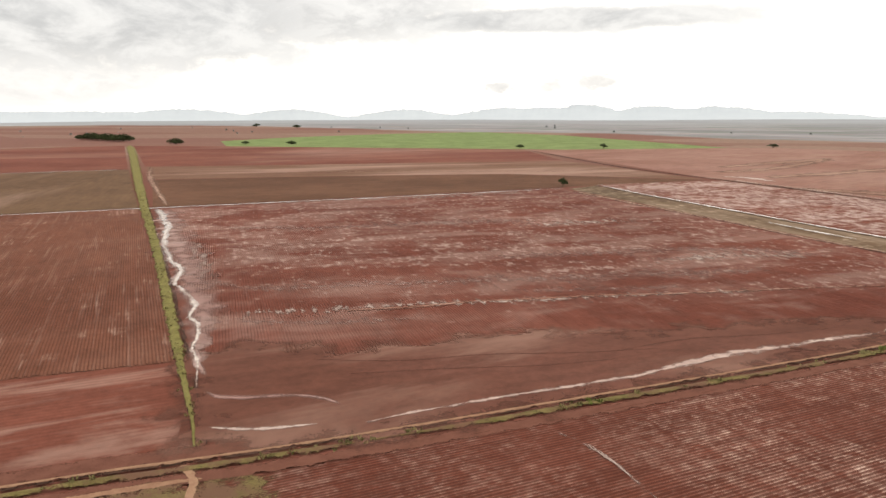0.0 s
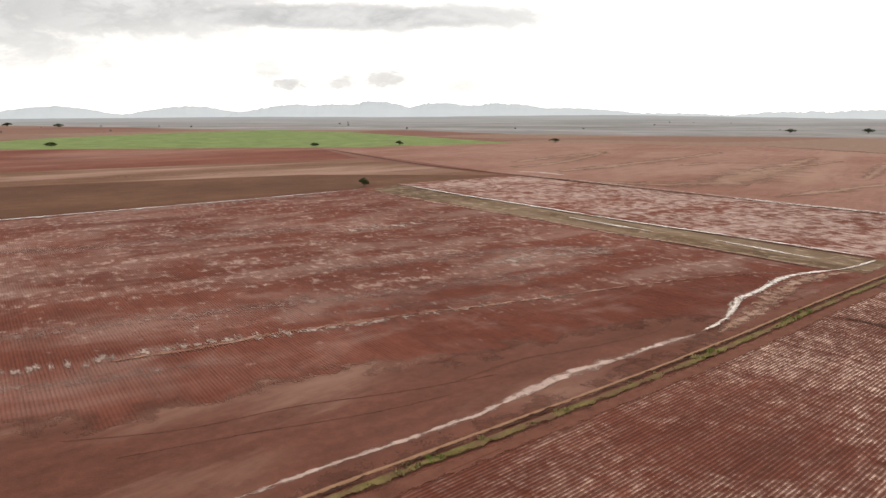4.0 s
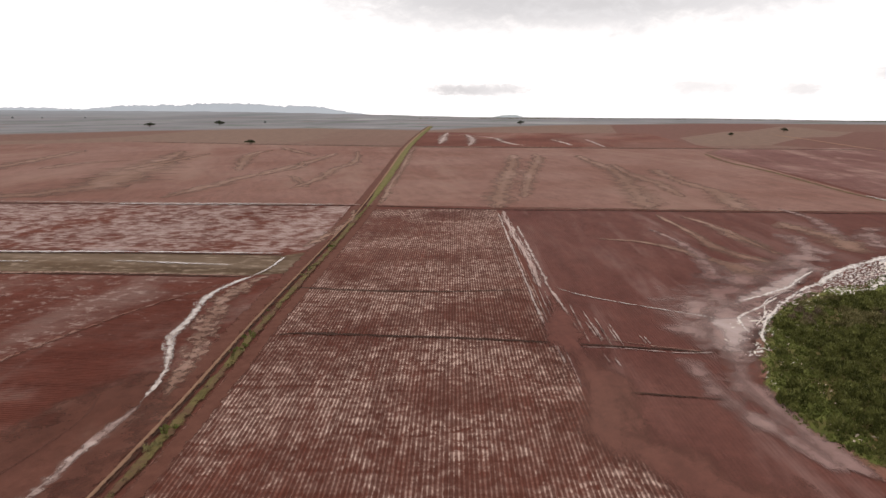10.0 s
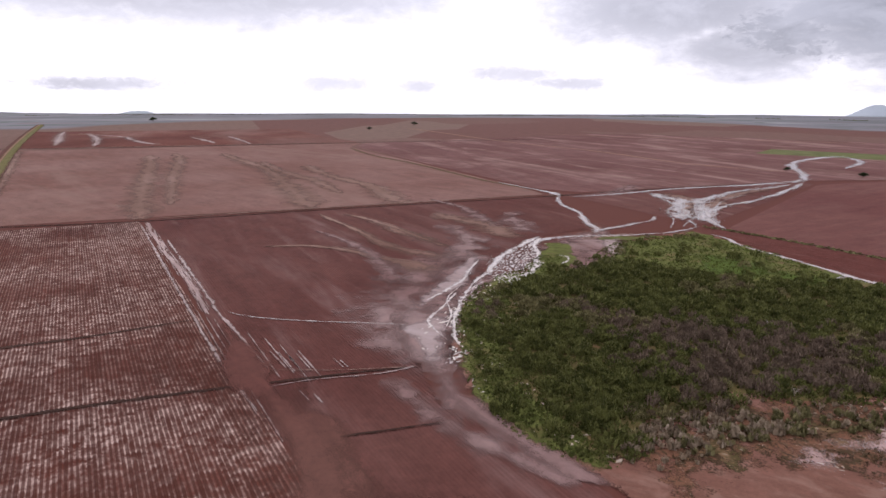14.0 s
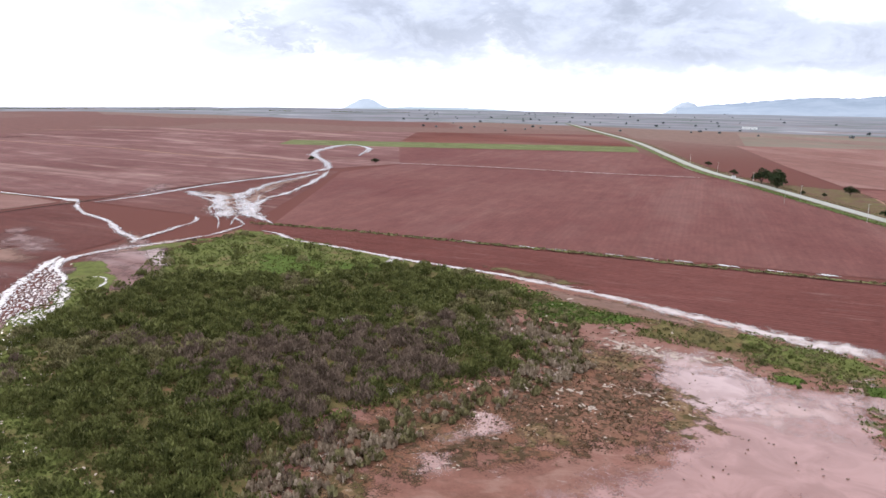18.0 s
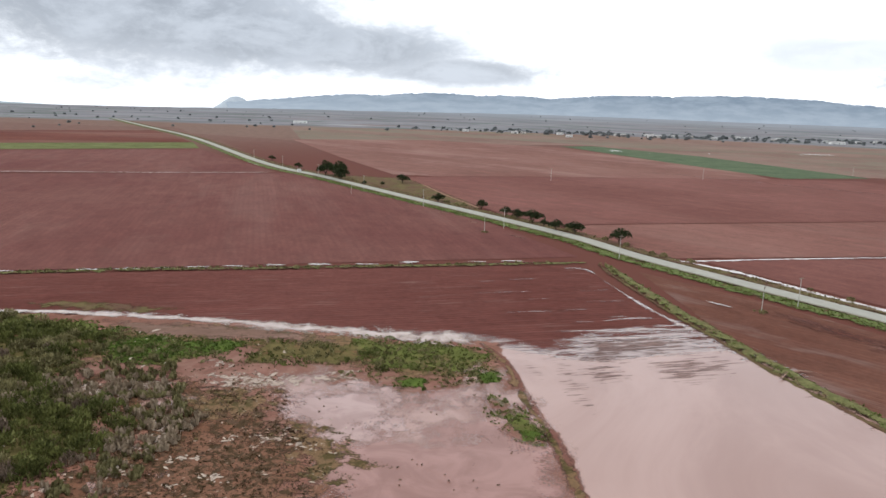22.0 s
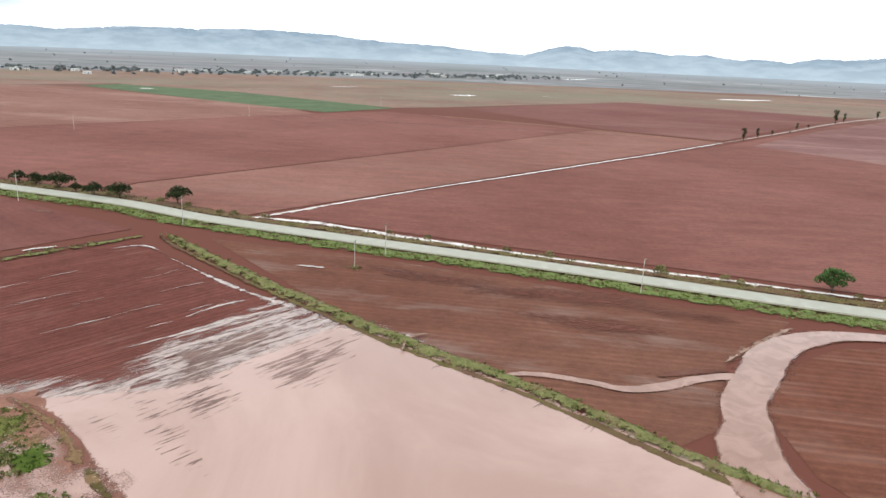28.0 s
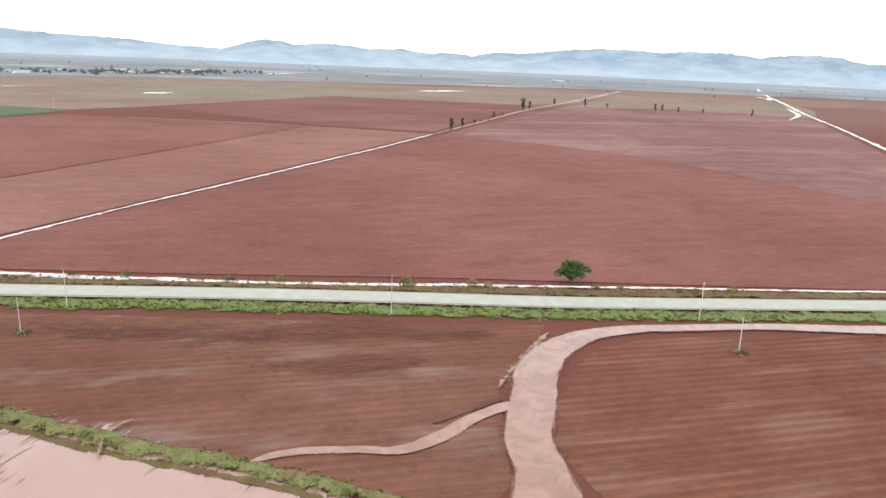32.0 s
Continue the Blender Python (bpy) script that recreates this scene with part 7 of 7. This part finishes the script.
NET = fade(water("white_broken_foam", (0.309, 0.259, 0.232), (0.552, 0.502, 0.464), 0.35, 0.9), 4.6, 1.2, 0.92, 1.45, 110.0, 2.4, 2.4, 0.45)
POOL_SILT = fade(soil("smooth_lilac_silt", (0.24, 0.175, 0.16), (0.32, 0.25, 0.232), 40.0, wash=0.5, wash_size=0.1, pale=(0.40, 0.33, 0.31)), 2.0, 0.22, 0.05, 0.8, crumb=2.5, blur=0.5, specks=0.8)
for poly, mat, z, soft, label in (
        ([(216, 79), (230, 73), (262, 66), (285, 50), (283, 45), (256, 53), (242, 58), (197, 65), (179, 70), (166, 67), (157, 63), (146, 57), (148, 62), (159, 69), (174, 74), (184, 76), (201, 80)], GREY_SILT, 0.205, 3.5, "lilac-grey silt spread where the flood spilled over"),
        ([(206, 77), (210, 73), (212, 70), (218, 67), (211, 65), (198, 67), (190, 68), (182, 69), (183, 72), (193, 73), (200, 75)], POOL_SILT, 0.222, 2.2, "smooth pale lilac pool of settled silt"),
        ([(264, 59), (279, 53), (282, 49), (265, 53), (245, 57), (236, 63), (229, 68), (222, 72), (232, 71), (241, 67)], POOL_SILT, 0.226, 2.0, "pale lilac wash beside the flood channel"),
        ([(310, 12), (311, -10), (298, -8), (282, -2), (264, 10), (260, 21), (266, 28), (290, 25)], GREY_SILT, 0.228, 3.0, "grey silt between the channel and the meadow"),
        ([(310, -2), (308, -9), (292, -5), (281, -1), (284, 4), (298, 2)], WHITE_SILT, 0.244, 2.0, "white wash of silt beside the channel"),
        ([(276, 49), (289, 40), (304, 32), (298, 24), (280, 27), (263, 31), (246, 39), (234, 46), (226, 53), (231, 56), (245, 50), (258, 51)], NET, 0.25, 2.5, "broken white foam over flooded grass"),
        ([(212, 67), (227, 63), (243, 58), (252, 54), (250, 50), (240, 52), (226, 58), (212, 61), (198, 62), (186, 65), (186, 68), (198, 66)], NET, 0.254, 2.0, "broken white foam along the shrubs"),
        ([(186, 69), (190, 66), (192, 62), (188, 59), (184, 62), (181, 65), (178, 68)], NET, 0.258, 1.6, "white foam among bright grass"),
        ([(188, 60), (186, 57), (178, 55), (177, 58)], NET, 0.262, 1.2, "white foam among bright grass"),
        ([(181, 64), (177, 63), (168, 61), (160, 58), (160, 60), (169, 64)], NET, 0.266, 1.2, "white foam among bright grass")):
    setting("foam" if mat is NET else "silt_patch", patch("foam_sheet", poly, mat, z, soft, 0.8), label, "foam" if mat is NET else "silt")
for k, (pts, wid) in enumerate((([(190, 63), (197, 64.5), (210, 63.5), (227, 60.5), (241, 56.5), (251, 53), (258, 49), (270, 46), (288, 38), (302, 30), (316, 21)], [0.6, 1.0, 1.2, 1.3, 1.4, 1.6, 1.8, 2.2, 2.4, 2.6, 2.4]), ([(232, 50), (247, 42), (262, 34), (280, 29), (297, 27), (312, 22)], [0.8, 2.0, 2.6, 2.4, 2.2, 2.4]), ([(196, 66), (204, 69), (212, 70), (222, 66), (236, 61)], [0.4, 0.8, 0.7, 0.8, 0.4]), ([(206, 66), (216, 64), (230, 64), (246, 58)], [0.3, 0.6, 0.6, 0.3]), ([(276, 50), (264, 54), (250, 58), (238, 64), (228, 70)], [0.6, 1.2, 1.6, 1.2, 0.5]), ([(268, 24), (274, 20), (279, 19), (283, 22)], [0.5, 0.9, 0.9, 0.6]))):
    band("stream", "braided thread of white flood water at the edge of the shrubs", "stream", pts, wid, W_FOAM, 0.272 + 0.003 * k, rag=1.2, step=0.8, seed=300 + k)
setting("puddle", patch("puddle", [(296, 24), (284, 26), (276, 20), (282, 6), (290, 4)], SILT_M, 0.2, 2.5, 1.0), "shallow pale pool beside the channel", "puddle")
spots = [(x, y, rng.uniform(0.06, 0.2), rng.uniform(1.2, 3.5), rng.uniform(0, 6.28)) for x, y in places([(160, -26), (139, -42), (126, -44), (122, -30), (130, -10), (138, 12), (146, 26), (156, 6)], 0.09, lambda x, y: fbm(x, y, 0.14, 61) > -0.05)]
spots += [(x, y, rng.uniform(0.15, 0.5), rng.uniform(1.2, 3), rng.uniform(0, 6.28)) for x, y in places([(200, -64), (176, -72), (140, -70), (144, -56), (170, -44), (186, -40)], 0.012)]
spots += [(x, y, rng.uniform(0.15, 0.45), rng.uniform(1.2, 3), rng.uniform(0, 6.28)) for x, y in places(RIM, 0.05)]
spots += [(x, y, rng.uniform(0.1, 0.3), rng.uniform(1.2, 2.5), rng.uniform(0, 6.28)) for x, y in places(BUSH, 0.003)]
for x, y in ((160, -22), (143, -24), (145, -23), (141.5, -16.5), (138, -20.5), (136.5, -20), (156, -10.5), (131, -32.5), (129.5, -32), (153.5, -24), (150.5, -25.5), (150, -17.5), (141, -31)):
    spots += [(x + rng.normal(0, 0.9), y + rng.normal(0, 0.5), rng.uniform(0.1, 0.32), rng.uniform(1.2, 3.2), rng.uniform(0, 6.28)) for _ in range(8)]
flecks("straw_flecks", "pale straw and foam caught in the mud", STRAW, spots, 0.22)
clods = [(x, y, rng.uniform(0.15, 0.4), rng.uniform(1.0, 2.0), rng.uniform(0, 6.28)) for x, y in places([(160, -32), (148, -40), (135, -38), (129, -22), (131, -4), (140, 14), (150, 24), (163, 10), (159, -14)], 0.5, lambda x, y: fbm(x, y, 0.12, 55) > 0.0)]
flecks("mud_clods", "dark clods and roots in the flooded mud", BROWN_CLOD := plain("brown_clods", (0.06, 0.034, 0.022), (0.12, 0.072, 0.045), 0.8, 0.95, 0.5), clods, 0.2)


# ---- trees ----
def limb(bm, a, b, r0, r1, sides=6):
    a, b = Vector(a), Vector(b)
    t = (b - a).normalized()
    s = t.orthogonal().normalized()
    u = t.cross(s)
    rings = []
    for p, r in ((a, r0), (a.lerp(b, 0.5) + s * r0 * 0.4, (r0 + r1) / 2), (b, r1)):
        rings.append([bm.verts.new(p + (s * math.cos(q) + u * math.sin(q)) * r) for q in (2 * math.pi * i / sides for i in range(sides))])
    for lo, hi in zip(rings, rings[1:]):
        for i in range(sides):
            bm.faces.new((lo[i], lo[(i + 1) % sides], hi[(i + 1) % sides], hi[i]))
    bm.faces.new(rings[-1])


def make_tree(label, shape, mat, height=4.5, spread=3.2, leaves=420):
    """A tree at the origin: trunk, limbs and a crown of leaf clumps. shape: umbrella, round or tall."""
    root = tagged(new("tree"), label, "tree", "scattered field trees")
    bm = bmesh.new()
    fork = {"umbrella": 0.2, "round": 0.2, "tall": 0.15, "bush": 0.1}[shape] * height
    limb(bm, (0, 0, -0.1), (0.1, 0.05, fork), 0.05 * height, 0.038 * height, 8)
    part("trunk", bm, BARK, root, "short forked trunk")
    heads = []
    for k in range(7):
        a = 2 * math.pi * k / 7 + rng.uniform(-0.3, 0.3)
        if shape == "umbrella":
            r, z = spread * rng.uniform(0.3, 0.72), height * rng.uniform(0.44, 0.76)
        elif shape == "bush":
            r, z = spread * rng.uniform(0.3, 0.75), height * rng.uniform(0.2, 0.6)
        elif shape == "round":
            r, z = spread * rng.uniform(0.3, 0.7), height * rng.uniform(0.4, 0.85)
        else:
            r, z = spread * rng.uniform(0.1, 0.5), height * rng.uniform(0.3, 0.95)
        heads.append((r * math.cos(a), r * math.sin(a), z))
        bm = bmesh.new()
        limb(bm, (0.1, 0.05, fork * 0.9), (r * math.cos(a) * 0.85, r * math.sin(a) * 0.85, z * 0.92), 0.025 * height, 0.008 * height)
        part("limb", bm, BARK, root)
    heads.append((0, 0, height * {"umbrella": 0.82, "round": 0.9, "tall": 0.85, "bush": 0.6}[shape]))
    q = []
    for hx, hy, hz in heads:
        c = clump(leaves // 8, spread * 0.46, height * (0.42 if shape != "tall" else 0.38), 0.45, 0.3)
        c[:, :, 2] += hz - height * (0.13 if shape == "umbrella" else 0.2)
        q.append(c + np.array((hx, hy, 0)))
    ob = new("crown", quads_mesh("crown", np.concatenate(q), [mat]))
    ob.parent = root
    return root


def plant(tree, x, y, s=1.0, wide=1.0):
    m = Matrix.Translation((x, y, -0.12)) @ Matrix.Rotation(rng.uniform(0, 6.28), 4, "Z") @ Matrix.Diagonal((s * wide, s * wide, s, 1))
    return copy_thing(tree, m)


umbrella = make_tree("dark green flat-topped thorn tree by the road", "umbrella", L_TREE, 5.6, 4.7, 1100)
rounded = make_tree("dark green rounded thorn tree in the fields", "round", L_TREE, 4.8, 3.3, 800)
fresh = make_tree("bright green rounded tree beside the road", "round", L_FRESH, 5.6, 4.0, 1300)
tall = make_tree("tall narrow dark tree beside the farm track", "tall", L_TREE, 9.0, 2.2, 520)
bushy = make_tree("dense dark bush in a field hedge", "bush", L_TREE, 4.6, 4.2, 700)
bushy.matrix_basis = Matrix.Translation((-705, 1376, 0)) @ Matrix.Diagonal((1.8, 1.8, 1.8, 1))
umbrella.matrix_basis = Matrix.Translation((83, -221, 0))
rounded.matrix_basis = Matrix.Translation((175, -295, 0))
fresh.matrix_basis = Matrix.Translation((-60, -89, 0))
tall.matrix_basis = Matrix.Translation((-310, -368, 0))
for x, y, s, w in ((101, -234, 0.9, 1.15), (109, -238, 0.85, 0.95), (121, -254, 1.0, 1.2), (129, -262, 0.8, 1.0), (135, -268, 0.8, 1.0), (150, -284, 0.85, 0.9), (218, -371, 1.0, 1.0), (264, -378, 1.9, 0.8), (270, -392, 1.4, 0.8), (712, 642, 1.0, 1.6), (471, 1011, 1.0, 2.0)):
    plant(umbrella, x, y, s, w)
for x, y, s, w in ((115, -246, 0.7, 0.8), (258, -366, 1.7, 0.9), (276, -384, 2.0, 1.0), (236, -350, 0.55, 0.9), (312, -418, 0.9, 1.0), (225, -352, 0.5, 0.8), (360, -470, 0.8, 1.1), (87, 509, 1.2, 1.0), (228, 1007, 1.3, 1.4), (558, -216, 0.7, 1.2), (518, -249, 0.7, 1.3), (527, -255, 0.5, 1.3), (1360, 45, 1.4, 1.3), (1180, 120, 1.0, 1.2), (-600, 2300, 2.2, 1.8), (-440, 2150, 2.0, 1.8), (1190, 1120, 1.8, 1.8), (1060, 1180, 1.6, 1.8), (1500, 560, 1.6, 1.5)):
    plant(rounded, x, y, s, w)
for x, y, s, w in ((-432, 1151, 1.7, 1.0), (-243, 1143, 1.0, 1.1), (-323, 1165, 0.8, 1.0), (112, 1026, 0.8, 1.0)):
    plant(bushy, x, y, s, w)
for x, y, s in ((-342, -386, 0.8), (-370, -398, 0.45), (-405, -412, 0.3), (-439, -435, 0.7), (-470, -450, 0.4), (-560, -495, 1.5), (-588, -507, 1.0), (-690, -545, 1.0), (-714, -514, 1.15), (-729, -490, 0.7), (-752, -435, 1.0), (-763, -431, 0.9), (-752, -404, 0.8), (-786, -388, 0.6), (-806, -335, 0.9)):
    plant(tall, x, y, s, 1.0 if s > 0.6 else 1.3)
for k in range(9):
    plant(bushy, -690 + 15.5 * k, 1364 - 12.8 * k, 1.6 + 0.3 * (k % 3), 1.15)

def dead_shrub(x, y, tall):
    root = tagged(new("dead_shrub"), "bare grey dead shrub standing among low green shrubs", "shrub")
    bm = bmesh.new()
    limb(bm, (0, 0, 0), (0.05, 0.0, tall * 0.3), 0.09, 0.06)
    part("stem", bm, DEAD, root)
    for k in range(9):
        a, r = 2.4 * k, tall * rng.uniform(0.25, 0.6)
        bm = bmesh.new()
        tip = Vector((r * math.cos(a), r * math.sin(a), tall * rng.uniform(0.7, 1.05)))
        limb(bm, (0.05, 0, tall * 0.22), tip, 0.045, 0.015, 5)
        limb(bm, tip * 0.6 + Vector((0, 0, tall * 0.1)), tip + Vector((rng.normal(0, 0.4), rng.normal(0, 0.4), 0.1)), 0.025, 0.01, 4)
        part("branch", bm, DEAD, root)
    root.matrix_basis = pose(x, y, -0.05, 0, 0, rng.uniform(0, 360))


DEAD = plain("bleached_wood", (0.26, 0.22, 0.18), (0.42, 0.37, 0.31), 2.0, 0.9, 0.3)
for x, y, h in ((200, -11, 2.6), (186, -35, 1.6), (163, 4, 1.5), (178, 30, 1.6)):
    dead_shrub(x, y, h)

# ---- power poles ----
CONCRETE = plain("pale_concrete", (0.34, 0.325, 0.295), (0.46, 0.44, 0.40), 0.8, 0.85, 0.2)
WOOD = plain("weathered_wood", (0.20, 0.17, 0.13), (0.32, 0.28, 0.22), 1.5, 0.9, 0.3)
GLASS = plain("brown_porcelain", (0.10, 0.05, 0.03), (0.14, 0.08, 0.05), 4.0, 0.25)


def box(bm, x, y, z, dx, dy, dz):
    r = bmesh.ops.create_cube(bm, size=1)
    bmesh.ops.scale(bm, vec=(dx, dy, dz), verts=r["verts"])
    bmesh.ops.translate(bm, vec=(x, y, z), verts=r["verts"])


def make_pole(label, height, arm, mat):
    root = tagged(new("power_pole"), label, "power pole", "power poles")
    bm = bmesh.new()
    limb(bm, (0, 0, -0.3), (0, 0, height), 0.105, 0.07, 10)
    part("shaft", bm, mat, root)
    bm = bmesh.new()
    box(bm, 0, 0.14, height - 0.35, arm, 0.12, 0.14)
    bmesh.ops.bevel(bm, geom=bm.edges[:], offset=0.015, segments=1)
    crossarm = part("crossarm", bm, WOOD, root, "weathered wooden crossarm")
    for x in (-arm * 0.46, 0.25, arm * 0.46):
        bm = bmesh.new()
        limb(bm, (x, 0.14, height - 0.28), (x, 0.14, height - 0.02), 0.05, 0.07, 8)
        part("insulator", bm, GLASS, crossarm, "brown porcelain insulator")
    return root


pole = make_pole("pale concrete power pole on the road verge", 8.4, 1.9, CONCRETE)
pole.matrix_basis = pose(-61, -57, 0.0, 0, 0, 40)
for k in range(1, 10):
    x, y = (-61 + 48.0 * k, -57 - 44.6 * k) if k < 6 else (179 + 49 * (k - 5), -280 - 47 * (k - 5))
    copy_thing(pole, pose(x, y, 0.0, 0.4 * (k % 3 - 1), 0.5 * (k % 2), 40))
copy_thing(pole, pose(-109, -13, 0.0, 0, 0, 40))
field_pole = make_pole("pale pole standing on a weedy mound in the field", 7.0, 1.7, CONCRETE)
field_pole.matrix_basis = pose(46, -137, -0.1, 0, 0.6, 70)
for x, y in ((-50, -44), (137, -222), (228, -307), (-146, 49)):
    copy_thing(field_pole, pose(x, y, -0.1, 0.6, -0.8, 70))
far_pole = make_pole("pale far power pole in the fields", 9.0, 2.0, CONCRETE)
far_pole.matrix_basis = pose(130, -440, 0, 0, 0, 20)
for x, y in ((20, -520), (-120, -640)):
    copy_thing(far_pole, pose(x, y, 0, 0, 0, 20))
for k, (x, y) in enumerate(((46, -137), (-50, -44), (137, -222))):
    q, _ = strew(TUFTS, [(x + rng.normal(0, 0.8), y + rng.normal(0, 0.8)) for _ in range(26)], rng.uniform(0.5, 1.1, 26), 0.1)
    tagged(new("grass_tufts", quads_mesh("grass_tufts", q, [L_OLIVE])), "weeds round the foot of a pole", "grass", kind="stuff")

# ---- small white box by the road, far village ----
WHITE = plain("white_painted_wall", (0.60, 0.59, 0.56), (0.72, 0.71, 0.68), 0.5, 0.85)
ROOF = plain("grey_sheet_roof", (0.22, 0.21, 0.20), (0.32, 0.30, 0.28), 0.5, 0.6)
DARK = plain("dark_opening", (0.03, 0.03, 0.03), (0.05, 0.05, 0.05), 1.0, 0.5)


def make_house(label, w, d, h, wall):
    root = tagged(new("house"), label, "house", "village houses")
    bm = bmesh.new()
    box(bm, 0, 0, h / 2, w, d, h)
    part("wall", bm, wall, root)
    bm = bmesh.new()
    o = 0.4
    low = [bm.verts.new((sx * (w / 2 + o), sy * (d / 2 + o), h)) for sx, sy in ((-1, -1), (1, -1), (1, 1), (-1, 1))]
    top = [bm.verts.new((sx * (w / 2 + o), 0, h + d * 0.16)) for sx in (-1, 1)]
    for f in ((low[0], low[1], top[1], top[0]), (low[2], low[3], top[0], top[1]), (low[1], low[2], top[1]), (low[3], low[0], top[0]), (low[3], low[2], low[1], low[0])):
        bm.faces.new(f)
    part("roof", bm, ROOF, root)
    for name, x, z, ww, hh in (("door", -w * 0.1, 1.05, 1.0, 2.1), ("window", -w * 0.35, 1.6, 1.2, 1.1), ("window", w * 0.28, 1.6, 1.2, 1.1)):
        for side in (1, -1):
            bm = bmesh.new()
            box(bm, x, side * (d / 2), z, ww, 0.12, hh)
            part(name, bm, DARK, root)
    return root


hut = tagged(new("concrete_box"), "small white concrete box beside the road", "box")
bm = bmesh.new()
box(bm, 0, 0, 0.9, 2.2, 1.8, 1.8)
bmesh.ops.bevel(bm, geom=bm.edges[:], offset=0.05, segments=1)
part("wall", bm, WHITE, hut)
bm = bmesh.new()
box(bm, 0, 0, 1.87, 2.5, 2.1, 0.14)
part("lid", bm, CONCRETE, hut)
hut.matrix_basis = pose(302, -398, 0.1, 0, 0, 42)
PALE_WALL = plain("pale_block_wall", (0.40, 0.36, 0.31), (0.55, 0.50, 0.44), 0.4, 0.9)
white_house = make_house("small white house in the far village", 11, 7, 3.0, WHITE)
block_house = make_house("low unpainted block house in the far village", 9, 6, 2.8, PALE_WALL)
barn = make_house("long white shed in the far village", 26, 9, 4.0, WHITE)
white_house.matrix_basis, block_house.matrix_basis, barn.matrix_basis = pose(190, -1262, 0, 0, 0, 20), pose(30, -1330, 0, 0, 0, 35), pose(-310, -1398, 0, 0, 0, 12)
for k in range(26):
    s = k / 25
    x, y = 330 - 900 * s + rng.normal(0, 25), -1235 - 330 * s + rng.normal(0, 40)
    copy_thing((white_house, block_house)[k % 2], pose(x, y, 0, 0, 0, rng.uniform(-30, 30)))
for x, y in ((20, -1320), (-560, -1600), (-780, -1690), (700, -1250), (-150, -1420)):
    copy_thing(barn, pose(x, y, 0, 0, 0, rng.uniform(-10, 30)))
CROWNS = [clump(40, 4.0, 6.0, 2.6, 0.4) for _ in range(4)]
wood = []
for k in range(420):
    s = rng.random()
    wood.append((420 - 1350 * s + rng.normal(0, 60), -1240 - 430 * s + rng.normal(0, 55)))
q, _ = strew(CROWNS, wood, rng.uniform(0.4, 1.1, len(wood)), 0)
tagged(new("village_trees", quads_mesh("village_trees", q, [L_HAZY])), "trees among the houses of the far village, paled by painted haze", "trees", kind="stuff")
wood = [compass(rng.uniform(150, 262), rng.uniform(1500, 3200)) for _ in range(110)] + [compass(rng.uniform(318, 415), rng.uniform(1700, 2400)) for _ in range(30)] + [compass(rng.uniform(124, 152), rng.uniform(1100, 2400)) for _ in range(80)]
q, _ = strew(CROWNS, wood, rng.uniform(0.3, 0.8, len(wood)), 0)
tagged(new("far_trees", quads_mesh("far_trees", q, [L_HAZY])), "scattered trees and scrub far out on the plain, paled by painted haze", "trees", kind="stuff")
hedge = [compass(a, 2060 + 60 * noise.noise((a * 0.4, 3, 1))) for a in np.arange(62, 128, 0.14) if noise.noise((a * 0.5, 0.3, 9)) > -0.1]
q, _ = strew(CROWNS, hedge, rng.uniform(0.2, 0.5, len(hedge)), 0)
tagged(new("far_trees", quads_mesh("far_trees", q, [L_GREEN])), "dark green line of trees and crops on the horizon", "trees", kind="stuff")
